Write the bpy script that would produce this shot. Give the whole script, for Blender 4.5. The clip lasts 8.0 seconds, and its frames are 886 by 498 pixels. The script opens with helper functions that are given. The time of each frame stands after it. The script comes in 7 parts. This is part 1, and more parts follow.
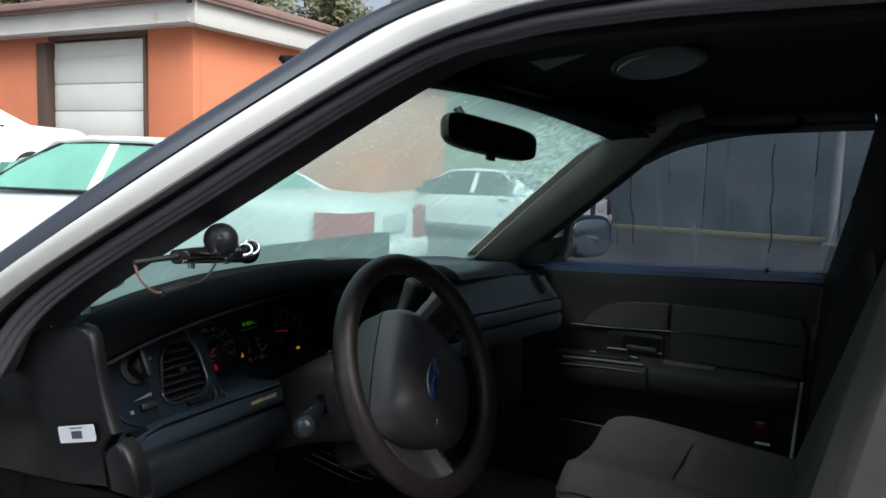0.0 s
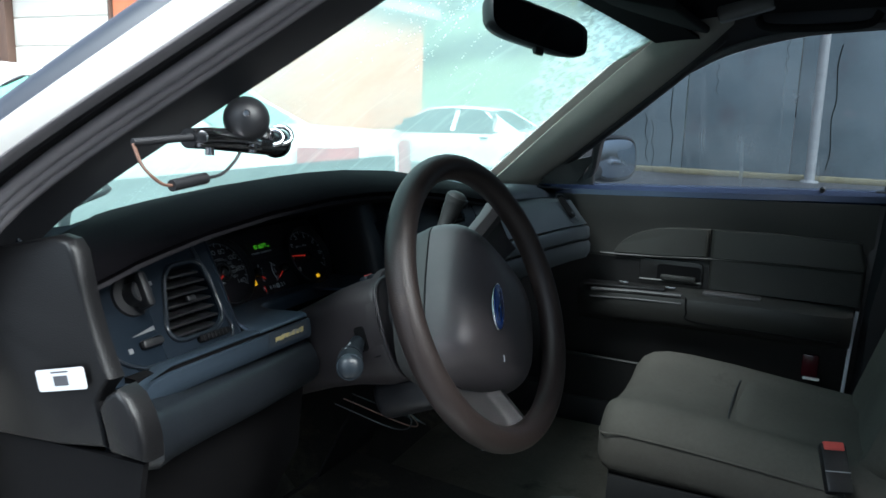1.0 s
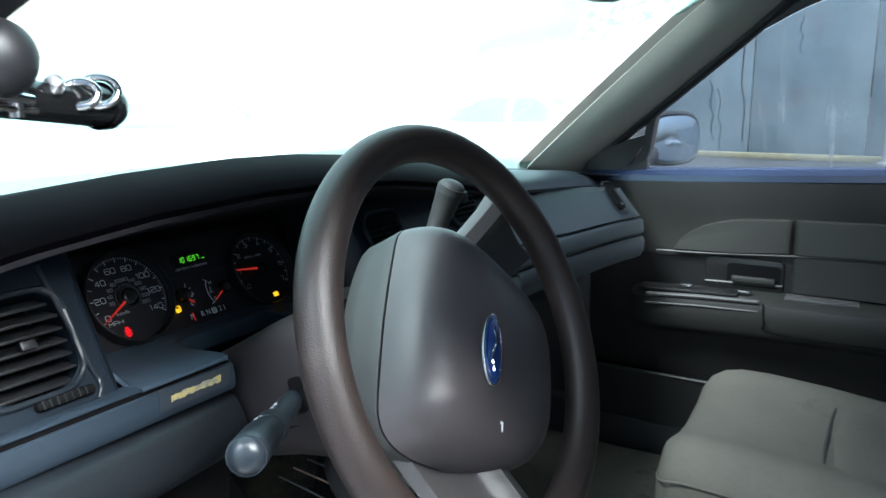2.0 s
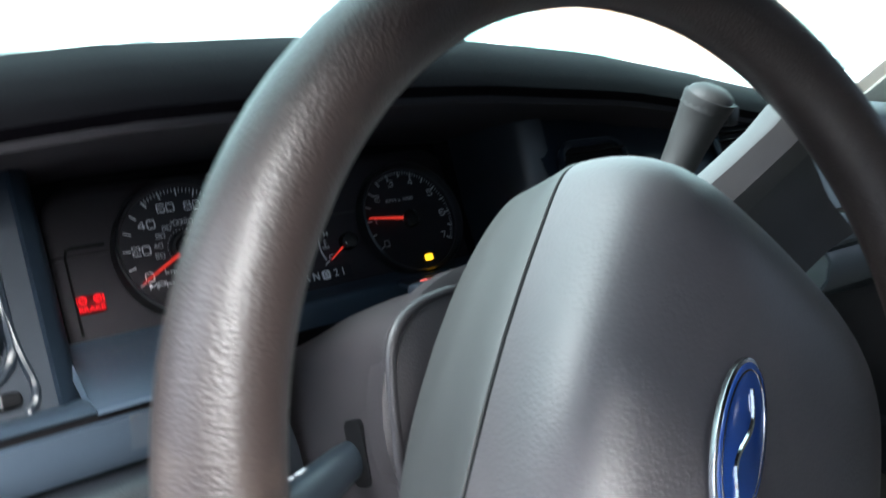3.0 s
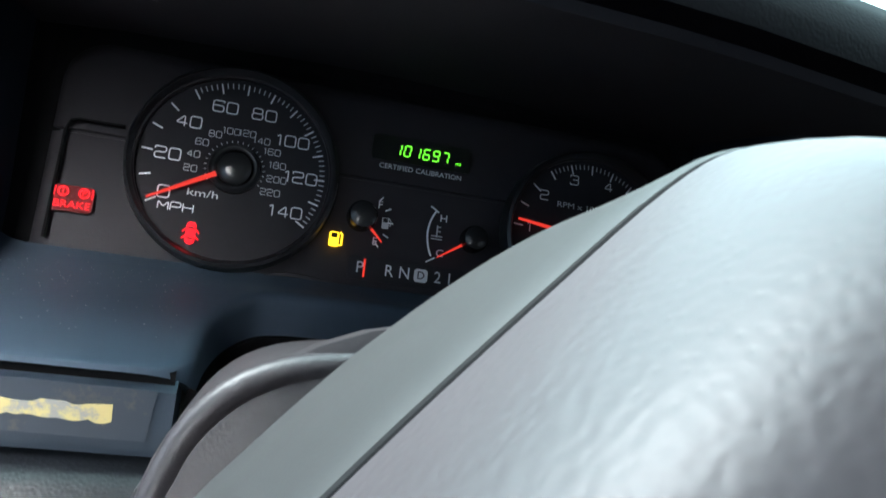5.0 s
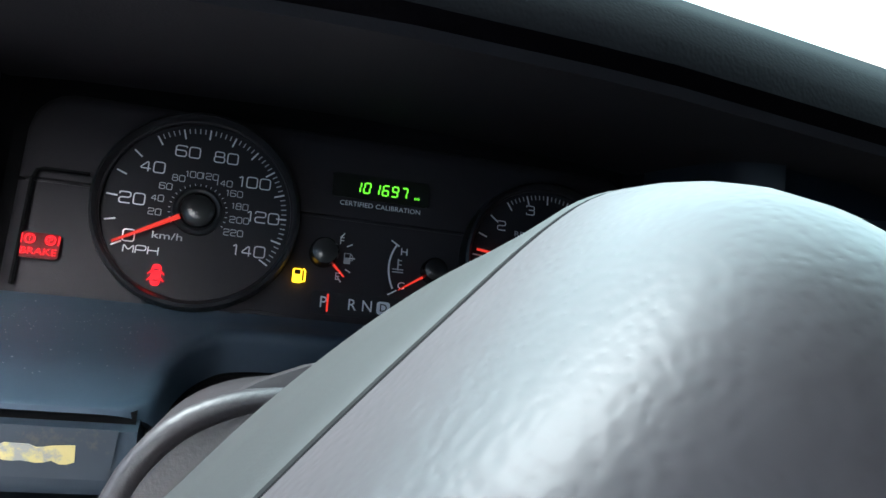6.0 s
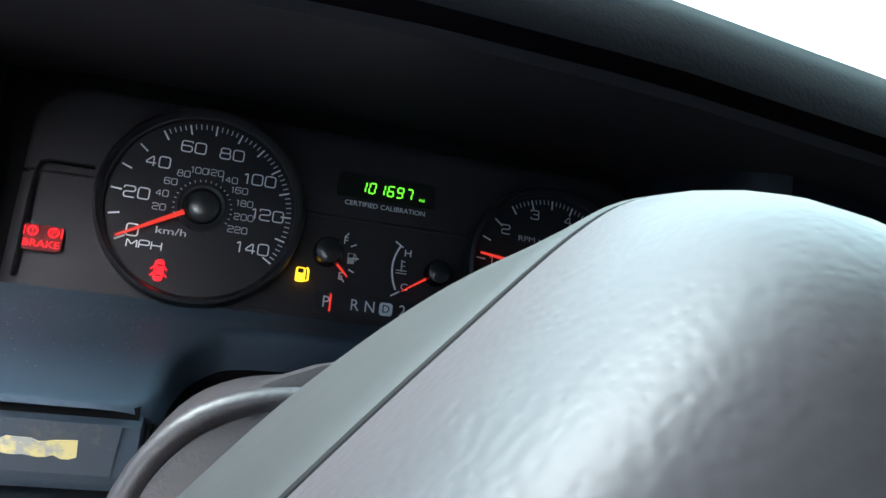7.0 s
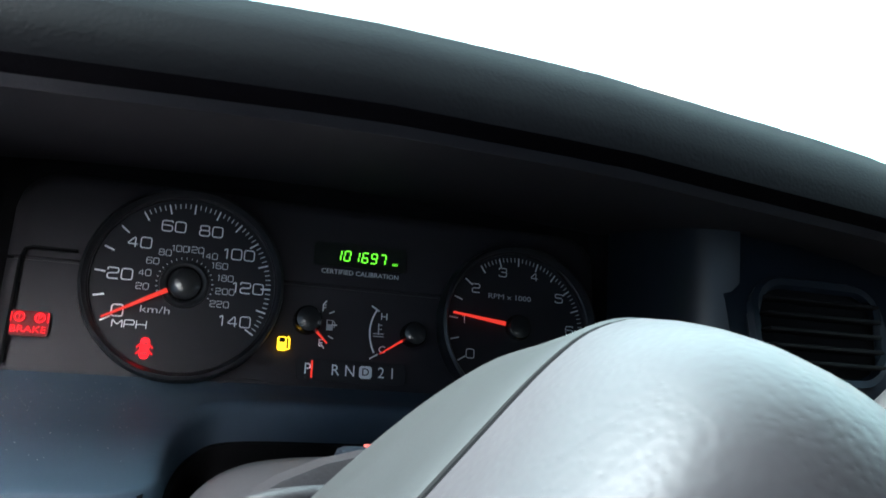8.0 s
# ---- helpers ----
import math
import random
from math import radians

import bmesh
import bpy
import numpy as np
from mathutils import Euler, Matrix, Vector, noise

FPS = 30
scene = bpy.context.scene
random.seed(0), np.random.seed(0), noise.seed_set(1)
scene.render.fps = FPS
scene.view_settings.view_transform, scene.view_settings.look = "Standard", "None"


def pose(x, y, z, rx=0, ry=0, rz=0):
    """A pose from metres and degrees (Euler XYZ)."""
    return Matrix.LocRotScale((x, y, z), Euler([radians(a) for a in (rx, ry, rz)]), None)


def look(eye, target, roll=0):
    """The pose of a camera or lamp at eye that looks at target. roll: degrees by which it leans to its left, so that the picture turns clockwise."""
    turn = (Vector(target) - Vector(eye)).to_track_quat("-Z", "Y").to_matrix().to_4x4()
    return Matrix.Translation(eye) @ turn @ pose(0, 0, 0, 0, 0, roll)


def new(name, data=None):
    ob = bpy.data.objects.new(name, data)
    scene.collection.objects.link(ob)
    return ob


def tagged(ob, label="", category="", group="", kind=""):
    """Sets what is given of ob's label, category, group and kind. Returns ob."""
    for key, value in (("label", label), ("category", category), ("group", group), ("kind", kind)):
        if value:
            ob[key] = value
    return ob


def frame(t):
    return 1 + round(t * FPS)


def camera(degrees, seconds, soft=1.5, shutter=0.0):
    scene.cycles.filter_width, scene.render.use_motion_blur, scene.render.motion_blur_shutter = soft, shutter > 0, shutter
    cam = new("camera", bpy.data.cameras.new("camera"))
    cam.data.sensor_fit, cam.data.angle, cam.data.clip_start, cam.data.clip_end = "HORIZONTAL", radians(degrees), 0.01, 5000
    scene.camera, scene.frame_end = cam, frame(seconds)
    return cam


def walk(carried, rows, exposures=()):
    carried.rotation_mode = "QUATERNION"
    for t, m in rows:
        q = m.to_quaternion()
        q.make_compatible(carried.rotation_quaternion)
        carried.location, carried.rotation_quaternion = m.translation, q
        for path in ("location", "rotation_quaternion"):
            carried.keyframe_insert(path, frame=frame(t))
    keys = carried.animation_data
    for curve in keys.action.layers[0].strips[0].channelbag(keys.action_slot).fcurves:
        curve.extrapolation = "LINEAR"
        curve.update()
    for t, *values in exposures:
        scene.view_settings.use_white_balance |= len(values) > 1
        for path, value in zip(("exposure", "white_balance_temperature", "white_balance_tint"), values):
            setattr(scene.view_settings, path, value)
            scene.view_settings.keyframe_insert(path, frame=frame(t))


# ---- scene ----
cam = camera(60.0, 8.0, shutter=0.25)
PATH = [
    (0, (-1.306, -0.505, 1.244), (0.453, 0.42, 1.023), 1.9),
    (0.5, (-1.227, -0.365, 1.193), (0.533, 0.543, 0.914), 1.0),
    (1, (-1.178, -0.322, 1.169), (0.592, 0.532, 0.801), 1.7),
    (1.2, (-1.137, -0.304, 1.168), (0.66, 0.495, 0.804), 3.1),
    (2.3, (-0.799, -0.226, 1.118), (0.803, 0.89, 0.684), -1.2),
    (2.5, (-0.744, -0.19, 1.107), (0.779, 1.028, 0.664), -1.7),
    (2.7, (-0.683, -0.164, 1.098), (0.737, 1.192, 0.717), -2.8),
    (2.9, (-0.628, -0.137, 1.086), (0.643, 1.333, 0.61), -3.2),
    (3, (-0.601, -0.131, 1.072), (0.592, 1.391, 0.565), -0.8),
    (3.2, (-0.565, -0.12, 1.063), (0.513, 1.453, 0.46), 3.7),
    (3.5, (-0.516, -0.098, 1.04), (0.37, 1.582, 0.414), 4.4),
    (4, (-0.474, -0.063, 1.029), (0.237, 1.713, 0.443), 8.7),
    (4.5, (-0.429, -0.026, 1.021), (0.135, 1.811, 0.468), 11.7),
    (5, (-0.421, -0.004, 1.029), (0.054, 1.862, 0.489), 12.4),
    (5.2, (-0.419, -0.013, 1.039), (0.069, 1.872, 0.582), 10.5),
    (6.3, (-0.412, -0.017, 1.034), (0.095, 1.862, 0.571), 10.7),
    (6.5, (-0.413, -0.016, 1.033), (0.092, 1.867, 0.59), 10.8),
    (7, (-0.417, -0.015, 1.035), (0.1, 1.863, 0.581), 12.1),
    (7.2, (-0.41, -0.015, 1.039), (0.067, 1.875, 0.593), 11.4),
    (7.5, (-0.414, -0.015, 1.042), (0.102, 1.867, 0.605), 11.7),
    (8, (-0.429, -0.027, 1.055), (0.17, 1.845, 0.689), 10.0),
]
walk(cam, [(t, look(eye, target, roll)) for t, eye, target, roll in PATH],
     exposures=[(0.0, 0.92, 5850, 5), (0.5, 1.54, 5750, 4), (1.0, 2.06, 5600, 1), (2.3, 3.45, 5550, 2), (3.5, 4.08, 5850, 6), (4.5, 4.32, 5800, 6), (5.0, 4.24, 5750, 5), (8.0, 4.25, 5700, 5)])
# ---- world, sun, exposure ----
world = bpy.data.worlds.new("sky")
scene.world = world
world.use_nodes = True
wn = world.node_tree.nodes
sky = wn.new("ShaderNodeTexSky")
sky.sky_type = "NISHITA"
sky.sun_disc = False
sky.sun_elevation = radians(48)
sky.sun_rotation = radians(200)
sky.air_density = 1.0
sky.dust_density = 9.0
sky.ozone_density = 0.6
wn["Background"].inputs["Strength"].default_value = 0.145
cloud = wn.new("ShaderNodeHueSaturation")  # thin overcast pales the blue
cloud.inputs["Saturation"].default_value = 0.5
world.node_tree.links.new(sky.outputs[0], cloud.inputs["Color"])
world.node_tree.links.new(cloud.outputs[0], wn["Background"].inputs["Color"])

sun = new("sun", bpy.data.lights.new("sun", "SUN"))
sun.data.energy = 0.75
sun.data.angle = radians(25)
sun.data.color = (1.0, 0.96, 0.9)
sun.matrix_world = look((0, 0, 10), (4.4, -2.0, 4.6))


# ---- materials ----
def material(name, color, rough=0.6, metal=0.0, vary=0.12, vary_scale=6.0, grain=0.0, grain_scale=500.0,
             grain_kind="NOISE", stain=None, stain_scale=3.0, stain_at=0.62, spec=0.5, coat=0.0):
    """Two scales of variation in colour and roughness, and fine relief."""
    m = bpy.data.materials.new(name)
    m.use_nodes = True
    nt = m.node_tree
    n, l = nt.nodes, nt.links
    b = n["Principled BSDF"]
    b.inputs["Roughness"].default_value = rough
    b.inputs["Metallic"].default_value = metal
    b.inputs["Specular IOR Level"].default_value = spec
    b.inputs["Coat Weight"].default_value = coat
    b.inputs["Coat Roughness"].default_value = 0.08
    co = n.new("ShaderNodeTexCoord")
    big = n.new("ShaderNodeTexNoise")
    big.inputs["Scale"].default_value = vary_scale
    big.inputs["Detail"].default_value = 6
    l.new(co.outputs["Object"], big.inputs["Vector"])
    fine = n.new("ShaderNodeTexNoise")
    fine.inputs["Scale"].default_value = vary_scale * 23
    fine.inputs["Detail"].default_value = 4
    l.new(co.outputs["Object"], fine.inputs["Vector"])
    add = n.new("ShaderNodeMath")
    add.operation = "MULTIPLY_ADD"
    add.inputs[1].default_value = 0.4
    l.new(fine.outputs["Fac"], add.inputs[0])
    l.new(big.outputs["Fac"], add.inputs[2])
    ramp = n.new("ShaderNodeMapRange")
    ramp.inputs["From Min"].default_value = 0.35
    ramp.inputs["From Max"].default_value = 1.05
    ramp.inputs["To Min"].default_value = 1 - vary
    ramp.inputs["To Max"].default_value = 1 + vary
    l.new(add.outputs[0], ramp.inputs["Value"])
    mul = n.new("ShaderNodeVectorMath")
    mul.operation = "SCALE"
    mul.inputs[0].default_value = color[:3]
    l.new(ramp.outputs[0], mul.inputs["Scale"])
    out = mul.outputs[0]
    if stain:
        st = n.new("ShaderNodeTexNoise")
        st.inputs["Scale"].default_value = stain_scale
        st.inputs["Detail"].default_value = 8
        st.inputs["Roughness"].default_value = 0.7
        l.new(co.outputs["Object"], st.inputs["Vector"])
        cut = n.new("ShaderNodeMapRange")
        cut.inputs["From Min"].default_value = stain_at
        cut.inputs["From Max"].default_value = stain_at + 0.12
        l.new(st.outputs["Fac"], cut.inputs["Value"])
        mix = n.new("ShaderNodeMix")
        mix.data_type = "RGBA"
        l.new(cut.outputs[0], mix.inputs["Factor"])
        l.new(out, mix.inputs["A"])
        mix.inputs["B"].default_value = (*stain[:3], 1)
        out = mix.outputs["Result"]
    l.new(out, b.inputs["Base Color"])
    rr = n.new("ShaderNodeMapRange")
    rr.inputs["To Min"].default_value = max(0.02, rough - 0.1)
    rr.inputs["To Max"].default_value = min(1, rough + 0.1)
    l.new(big.outputs["Fac"], rr.inputs["Value"])
    l.new(rr.outputs[0], b.inputs["Roughness"])
    if grain:
        if grain_kind == "VORONOI":
            g = n.new("ShaderNodeTexVoronoi")
            g.feature = "SMOOTH_F1"
            h = g.outputs["Distance"]
        elif grain_kind == "WEAVE":
            g = n.new("ShaderNodeTexChecker")
            h = g.outputs["Fac"]
        else:
            g = n.new("ShaderNodeTexNoise")
            g.inputs["Detail"].default_value = 3
            h = g.outputs["Fac"]
        g.inputs["Scale"].default_value = grain_scale
        warp = n.new("ShaderNodeMix")
        warp.data_type = "VECTOR"
        warp.inputs["Factor"].default_value = 0.002 if grain_kind == "VORONOI" else 0.0
        l.new(co.outputs["Object"], warp.inputs["A"])
        l.new(fine.outputs["Color"], warp.inputs["B"])
        l.new(warp.outputs["Result"], g.inputs["Vector"])
        bump = n.new("ShaderNodeBump")
        bump.inputs["Strength"].default_value = grain
        bump.inputs["Distance"].default_value = 0.6 / grain_scale
        l.new(h, bump.inputs["Height"])
        l.new(bump.outputs[0], b.inputs["Normal"])
    return m


def glow(name, color, strength):
    m = bpy.data.materials.new(name)
    m.use_nodes = True
    b = m.node_tree.nodes["Principled BSDF"]
    b.inputs["Base Color"].default_value = (*[c * 0.06 for c in color], 1)
    b.inputs["Emission Color"].default_value = (*color, 1)
    b.inputs["Emission Strength"].default_value = strength
    b.inputs["Specular IOR Level"].default_value = 0.1
    return m


def glass(name, tint, fog, fog_color, fog_scale=4.0, fog_from=0.3, fog_to=0.75, streak=0.0, streak_scale=(40, 40, 2.5), beads=0.0, fog_min=0.0, roughness=0.0, frost=False):
    """A pane of clear, tinted glass with damp haze, run-down streaks and beads of water on it."""
    m = bpy.data.materials.new(name)
    m.use_nodes = True
    nt = m.node_tree
    n, l = nt.nodes, nt.links
    n.remove(n["Principled BSDF"])
    out = n["Material Output"]
    clear = n.new("ShaderNodeBsdfTransparent")
    clear.inputs["Color"].default_value = (*tint, 1)
    gloss = n.new("ShaderNodeBsdfGlossy")
    gloss.inputs["Roughness"].default_value = 0.02 + roughness
    face = n.new("ShaderNodeLayerWeight")
    face.inputs["Blend"].default_value = 0.5
    pw = n.new("ShaderNodeMath")
    pw.operation = "POWER"
    pw.inputs[1].default_value = 4.0
    l.new(face.outputs["Facing"], pw.inputs[0])
    fres = n.new("ShaderNodeMath")
    fres.operation = "MULTIPLY_ADD"
    fres.inputs[1].default_value = 0.7
    fres.inputs[2].default_value = 0.04
    l.new(pw.outputs[0], fres.inputs[0])
    mix1 = n.new("ShaderNodeMixShader")
    l.new(fres.outputs[0], mix1.inputs[0])
    l.new(clear.outputs[0], mix1.inputs[1])
    l.new(gloss.outputs[0], mix1.inputs[2])
    haze = n.new("ShaderNodeBsdfTranslucent")
    haze.inputs["Color"].default_value = (*fog_color, 1)
    diff = n.new("ShaderNodeBsdfDiffuse")
    diff.inputs["Color"].default_value = (*fog_color, 1)
    hz = n.new("ShaderNodeMixShader")
    hz.inputs[0].default_value = 0.3
    l.new(haze.outputs[0], hz.inputs[1])
    l.new(diff.outputs[0], hz.inputs[2])
    co = n.new("ShaderNodeTexCoord")
    no = n.new("ShaderNodeTexNoise")
    no.inputs["Scale"].default_value = fog_scale
    no.inputs["Detail"].default_value = 7
    no.inputs["Roughness"].default_value = 0.62
    l.new(co.outputs["Object"], no.inputs["Vector"])
    mr = n.new("ShaderNodeMapRange")
    mr.inputs["From Min"].default_value = fog_from
    mr.inputs["From Max"].default_value = fog_to
    mr.inputs["To Min"].default_value = fog_min
    mr.inputs["To Max"].default_value = fog
    l.new(no.outputs["Fac"], mr.inputs["Value"])
    fac = mr.outputs[0]
    if frost:
        across = n.new("ShaderNodeSeparateXYZ")
        l.new(co.outputs["Object"], across.inputs[0])
        thin = n.new("ShaderNodeMapRange")
        thin.inputs["From Min"].default_value = 0.0
        thin.inputs["From Max"].default_value = 0.3
        thin.inputs["To Min"].default_value = 1.0
        thin.inputs["To Max"].default_value = 0.96
        l.new(across.outputs["X"], thin.inputs["Value"])
        less = n.new("ShaderNodeMath")
        less.operation = "MULTIPLY"
        l.new(fac, less.inputs[0])
        l.new(thin.outputs[0], less.inputs[1])
        fac = less.outputs[0]
    if streak:
        mp = n.new("ShaderNodeMapping")
        mp.inputs["Scale"].default_value = streak_scale
        l.new(co.outputs["Object"], mp.inputs["Vector"])
        sn = n.new("ShaderNodeTexNoise")
        sn.inputs["Scale"].default_value = 1.0
        sn.inputs["Detail"].default_value = 5
        l.new(mp.outputs[0], sn.inputs["Vector"])
        sr = n.new("ShaderNodeMapRange")
        sr.inputs["From Min"].default_value = 0.58
        sr.inputs["From Max"].default_value = 0.7
        sr.inputs["To Max"].default_value = streak
        l.new(sn.outputs["Fac"], sr.inputs["Value"])
        ad = n.new("ShaderNodeMath")
        ad.use_clamp = True
        l.new(fac, ad.inputs[0])
        l.new(sr.outputs[0], ad.inputs[1])
        fac = ad.outputs[0]
    if beads:
        vo = n.new("ShaderNodeTexVoronoi")
        vo.inputs["Scale"].default_value = 160
        vo.inputs["Randomness"].default_value = 1
        l.new(co.outputs["Object"], vo.inputs["Vector"])
        vr = n.new("ShaderNodeMapRange")
        vr.inputs["From Min"].default_value = 0.18
        vr.inputs["From Max"].default_value = 0.12
        vr.inputs["To Max"].default_value = beads
        l.new(vo.outputs["Distance"], vr.inputs["Value"])
        pat = n.new("ShaderNodeTexNoise")
        pat.inputs["Scale"].default_value = 5.0
        l.new(co.outputs["Object"], pat.inputs["Vector"])
        pr = n.new("ShaderNodeMapRange")
        pr.inputs["From Min"].default_value = 0.52
        pr.inputs["From Max"].default_value = 0.66
        l.new(pat.outputs["Fac"], pr.inputs["Value"])
        bm_ = n.new("ShaderNodeMath")
        bm_.operation = "MULTIPLY"
        l.new(vr.outputs[0], bm_.inputs[0])
        l.new(pr.outputs[0], bm_.inputs[1])
        ad2 = n.new("ShaderNodeMath")
        ad2.use_clamp = True
        l.new(fac, ad2.inputs[0])
        l.new(bm_.outputs[0], ad2.inputs[1])
        fac = ad2.outputs[0]
    if frost:
        # unwiped corner: crusted water past the wiper's reach
        dt = n.new("ShaderNodeVectorMath")
        dt.operation = "DOT_PRODUCT"
        dt.inputs[1].default_value = (1.0, 0.0, 1.34)
        l.new(co.outputs["Object"], dt.inputs[0])
        wob = n.new("ShaderNodeTexNoise")
        wob.inputs["Scale"].default_value = 14.0
        wob.inputs["Detail"].default_value = 4
        l.new(co.outputs["Object"], wob.inputs["Vector"])
        ws = n.new("ShaderNodeMath")
        ws.operation = "MULTIPLY_ADD"
        ws.inputs[1].default_value = 0.16
        l.new(wob.outputs["Fac"], ws.inputs[0])
        l.new(dt.outputs["Value"], ws.inputs[2])
        edge = n.new("ShaderNodeMapRange")
        edge.inputs["From Min"].default_value = 2.195
        edge.inputs["From Max"].default_value = 2.225
        l.new(ws.outputs[0], edge.inputs["Value"])
        ice = n.new("ShaderNodeTexNoise")
        ice.inputs["Scale"].default_value = 60.0
        ice.inputs["Detail"].default_value = 6
        ice.inputs["Distortion"].default_value = 0.4
        l.new(co.outputs["Object"], ice.inputs["Vector"])
        icr = n.new("ShaderNodeMapRange")
        icr.inputs["From Min"].default_value = 0.40
        icr.inputs["From Max"].default_value = 0.60
        icr.inputs["To Min"].default_value = 0.45
        icr.inputs["To Max"].default_value = 1.0
        l.new(ice.outputs["Fac"], icr.inputs["Value"])
        im = n.new("ShaderNodeMix")
        l.new(edge.outputs[0], im.inputs[0])
        l.new(fac, im.inputs[2])
        l.new(icr.outputs[0], im.inputs[3])
        fac = im.outputs[0]
    mix2 = n.new("ShaderNodeMixShader")
    l.new(fac, mix2.inputs[0])
    l.new(mix1.outputs[0], mix2.inputs[1])
    l.new(hz.outputs[0], mix2.inputs[2])
    l.new(mix2.outputs[0], out.inputs["Surface"])
    return m


M_DASH = material("dash_vinyl", (0.0058, 0.0056, 0.0062), 0.40, grain=0.25, grain_scale=900, grain_kind="VORONOI", stain=(0.02, 0.019, 0.018), stain_scale=7, stain_at=0.66, spec=0.3)
# far below vinyl's own tone, to hold down windshield light on the pad
M_BROW = material("brow_vinyl_darkened", (0.0024, 0.0020, 0.0029), 0.66, grain=0.15, grain_scale=700, grain_kind="VORONOI", spec=0.03)
# lining colour raised to lift the blacks as lens flare would
M_UNDER = material("brow_lining", (0.0255, 0.0238, 0.0270), 0.8, grain=0.2, grain_scale=900, spec=0.1)
# paler copy of the dash plastic for the lit passenger side
M_DASH_FAR = material("passenger_dash_plastic_lit", (0.028, 0.035, 0.041), 0.45, grain=0.18, grain_scale=900, stain=(0.055, 0.058, 0.06), stain_scale=8, stain_at=0.66)
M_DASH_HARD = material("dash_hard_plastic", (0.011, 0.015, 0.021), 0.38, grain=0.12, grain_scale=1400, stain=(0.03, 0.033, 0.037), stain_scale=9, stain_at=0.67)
# one plastic in three tones: shelf lightened, panels and strip darkened to set their lighting
M_PANEL = material("panel_plastic_shaded", (0.0088, 0.0138, 0.0215), 0.5, grain=0.12, grain_scale=1400, spec=0.18)
M_SHELF = material("shelf_plastic_lit", (0.047, 0.065, 0.090), 0.56, spec=0.2, grain=0.12, grain_scale=1400, stain=(0.058, 0.074, 0.096), stain_scale=12, stain_at=0.66)
M_STRIP = material("strip_plastic_shaded", (0.026, 0.037, 0.052), 0.5, spec=0.3, grain=0.12, grain_scale=1400, stain=(0.038, 0.05, 0.066), stain_scale=14, stain_at=0.62)
M_DASH_LOW = material("lower_dash_plastic", (0.0100, 0.0120, 0.0155), 0.42, grain=0.18, grain_scale=800, grain_kind="VORONOI")
M_BLACK = material("black_plastic", (0.014, 0.014, 0.016), 0.45, grain=0.1, grain_scale=1200)
M_BLACK_GLOSS = material("glossy_black_plastic", (0.012, 0.012, 0.013), 0.14, vary=0.05)
M_HUB = material("gauge_hub_plastic", (0.02, 0.02, 0.021), 0.24, vary=0.05)
# black of joints and seams; also carries the shade of footwell, recesses and openings
M_DEEP = material("shaded_black_plastic", (0.0052, 0.0050, 0.0056), 0.8, spec=0.1)
M_RUBBER = material("weatherstrip_rubber", (0.055, 0.054, 0.06), 0.62, grain=0.15, grain_scale=700)
M_MOULD = material("moulding_rubber", (0.035, 0.04, 0.055), 0.38, grain=0.08, grain_scale=700)
M_RUBBER_GREY = material("grey_door_seal", (0.135, 0.126, 0.132), 0.7, grain=0.15, grain_scale=700)
M_PAINT = material("white_car_paint", (0.76, 0.735, 0.69), 0.35, vary=0.05, coat=0.3, stain=(0.6, 0.57, 0.52), stain_scale=5, stain_at=0.7)
M_PAINT_FAR = material("white_sedan_paint", (0.8, 0.8, 0.8), 0.3, vary=0.04, coat=0.4)
M_WHEEL = material("steering_wheel_vinyl", (0.0225, 0.0155, 0.0138), 0.47, spec=0.5, grain=0.3, grain_scale=900, grain_kind="VORONOI", stain=(0.040, 0.029, 0.024), stain_scale=18, stain_at=0.6)
M_PAD = material("airbag_cover_vinyl", (0.083, 0.072, 0.075), 0.45, spec=0.58, grain=0.10, grain_scale=620, grain_kind="VORONOI", stain=(0.115, 0.112, 0.11), stain_scale=10, stain_at=0.64)
# darker than the cover face because its shading is put into the colour
M_FLANK = material("cover_side_shaded", (0.042, 0.042, 0.041), 0.55, grain=0.08, grain_scale=1400)
M_SPOKE = material("spoke_plastic", (0.072, 0.067, 0.068), 0.34, grain=0.12, grain_scale=900)
M_COLUMN = material("column_shroud_plastic", (0.027, 0.023, 0.025), 0.47, grain=0.2, grain_scale=900, stain=(0.055, 0.040, 0.028), stain_scale=14, stain_at=0.72)
M_STALK = material("stalk_plastic", (0.016, 0.021, 0.027), 0.35, grain=0.12, grain_scale=900)
M_SHIFT = material("shift_lever_plastic", (0.036, 0.035, 0.035), 0.6, grain=0.1, grain_scale=900)
M_CLOTH = material("grey_seat_cloth", (0.134, 0.124, 0.108), 0.95, vary=0.2, grain=0.7, grain_scale=420, grain_kind="WEAVE", stain=(0.095, 0.085, 0.075), stain_scale=6, stain_at=0.62, spec=0.1)
M_CLOTH_DARK = material("dark_seat_cloth", (0.04, 0.04, 0.038), 0.95, vary=0.2, grain=0.7, grain_scale=380, grain_kind="WEAVE", spec=0.1)
M_CLOTH_SIDE = material("seat_side_vinyl", (0.035, 0.034, 0.034), 0.6, grain=0.25, grain_scale=500, grain_kind="VORONOI")
M_DOOR = material("grey_door_vinyl", (0.025, 0.0245, 0.0225), 0.48, grain=0.22, grain_scale=700, grain_kind="VORONOI")
M_DOOR_PAD = material("door_pad_vinyl", (0.036, 0.0355, 0.032), 0.44, grain=0.22, grain_scale=700, grain_kind="VORONOI")
M_DOOR_DARK = material("dark_door_plastic", (0.010, 0.0095, 0.0095), 0.4, grain=0.12, grain_scale=900)
# blue in the base colour paints the sky's reflection on the cap
M_SILL = material("black_sill_blue_sheen", (0.021, 0.031, 0.068), 0.22, grain=0.06, grain_scale=700)
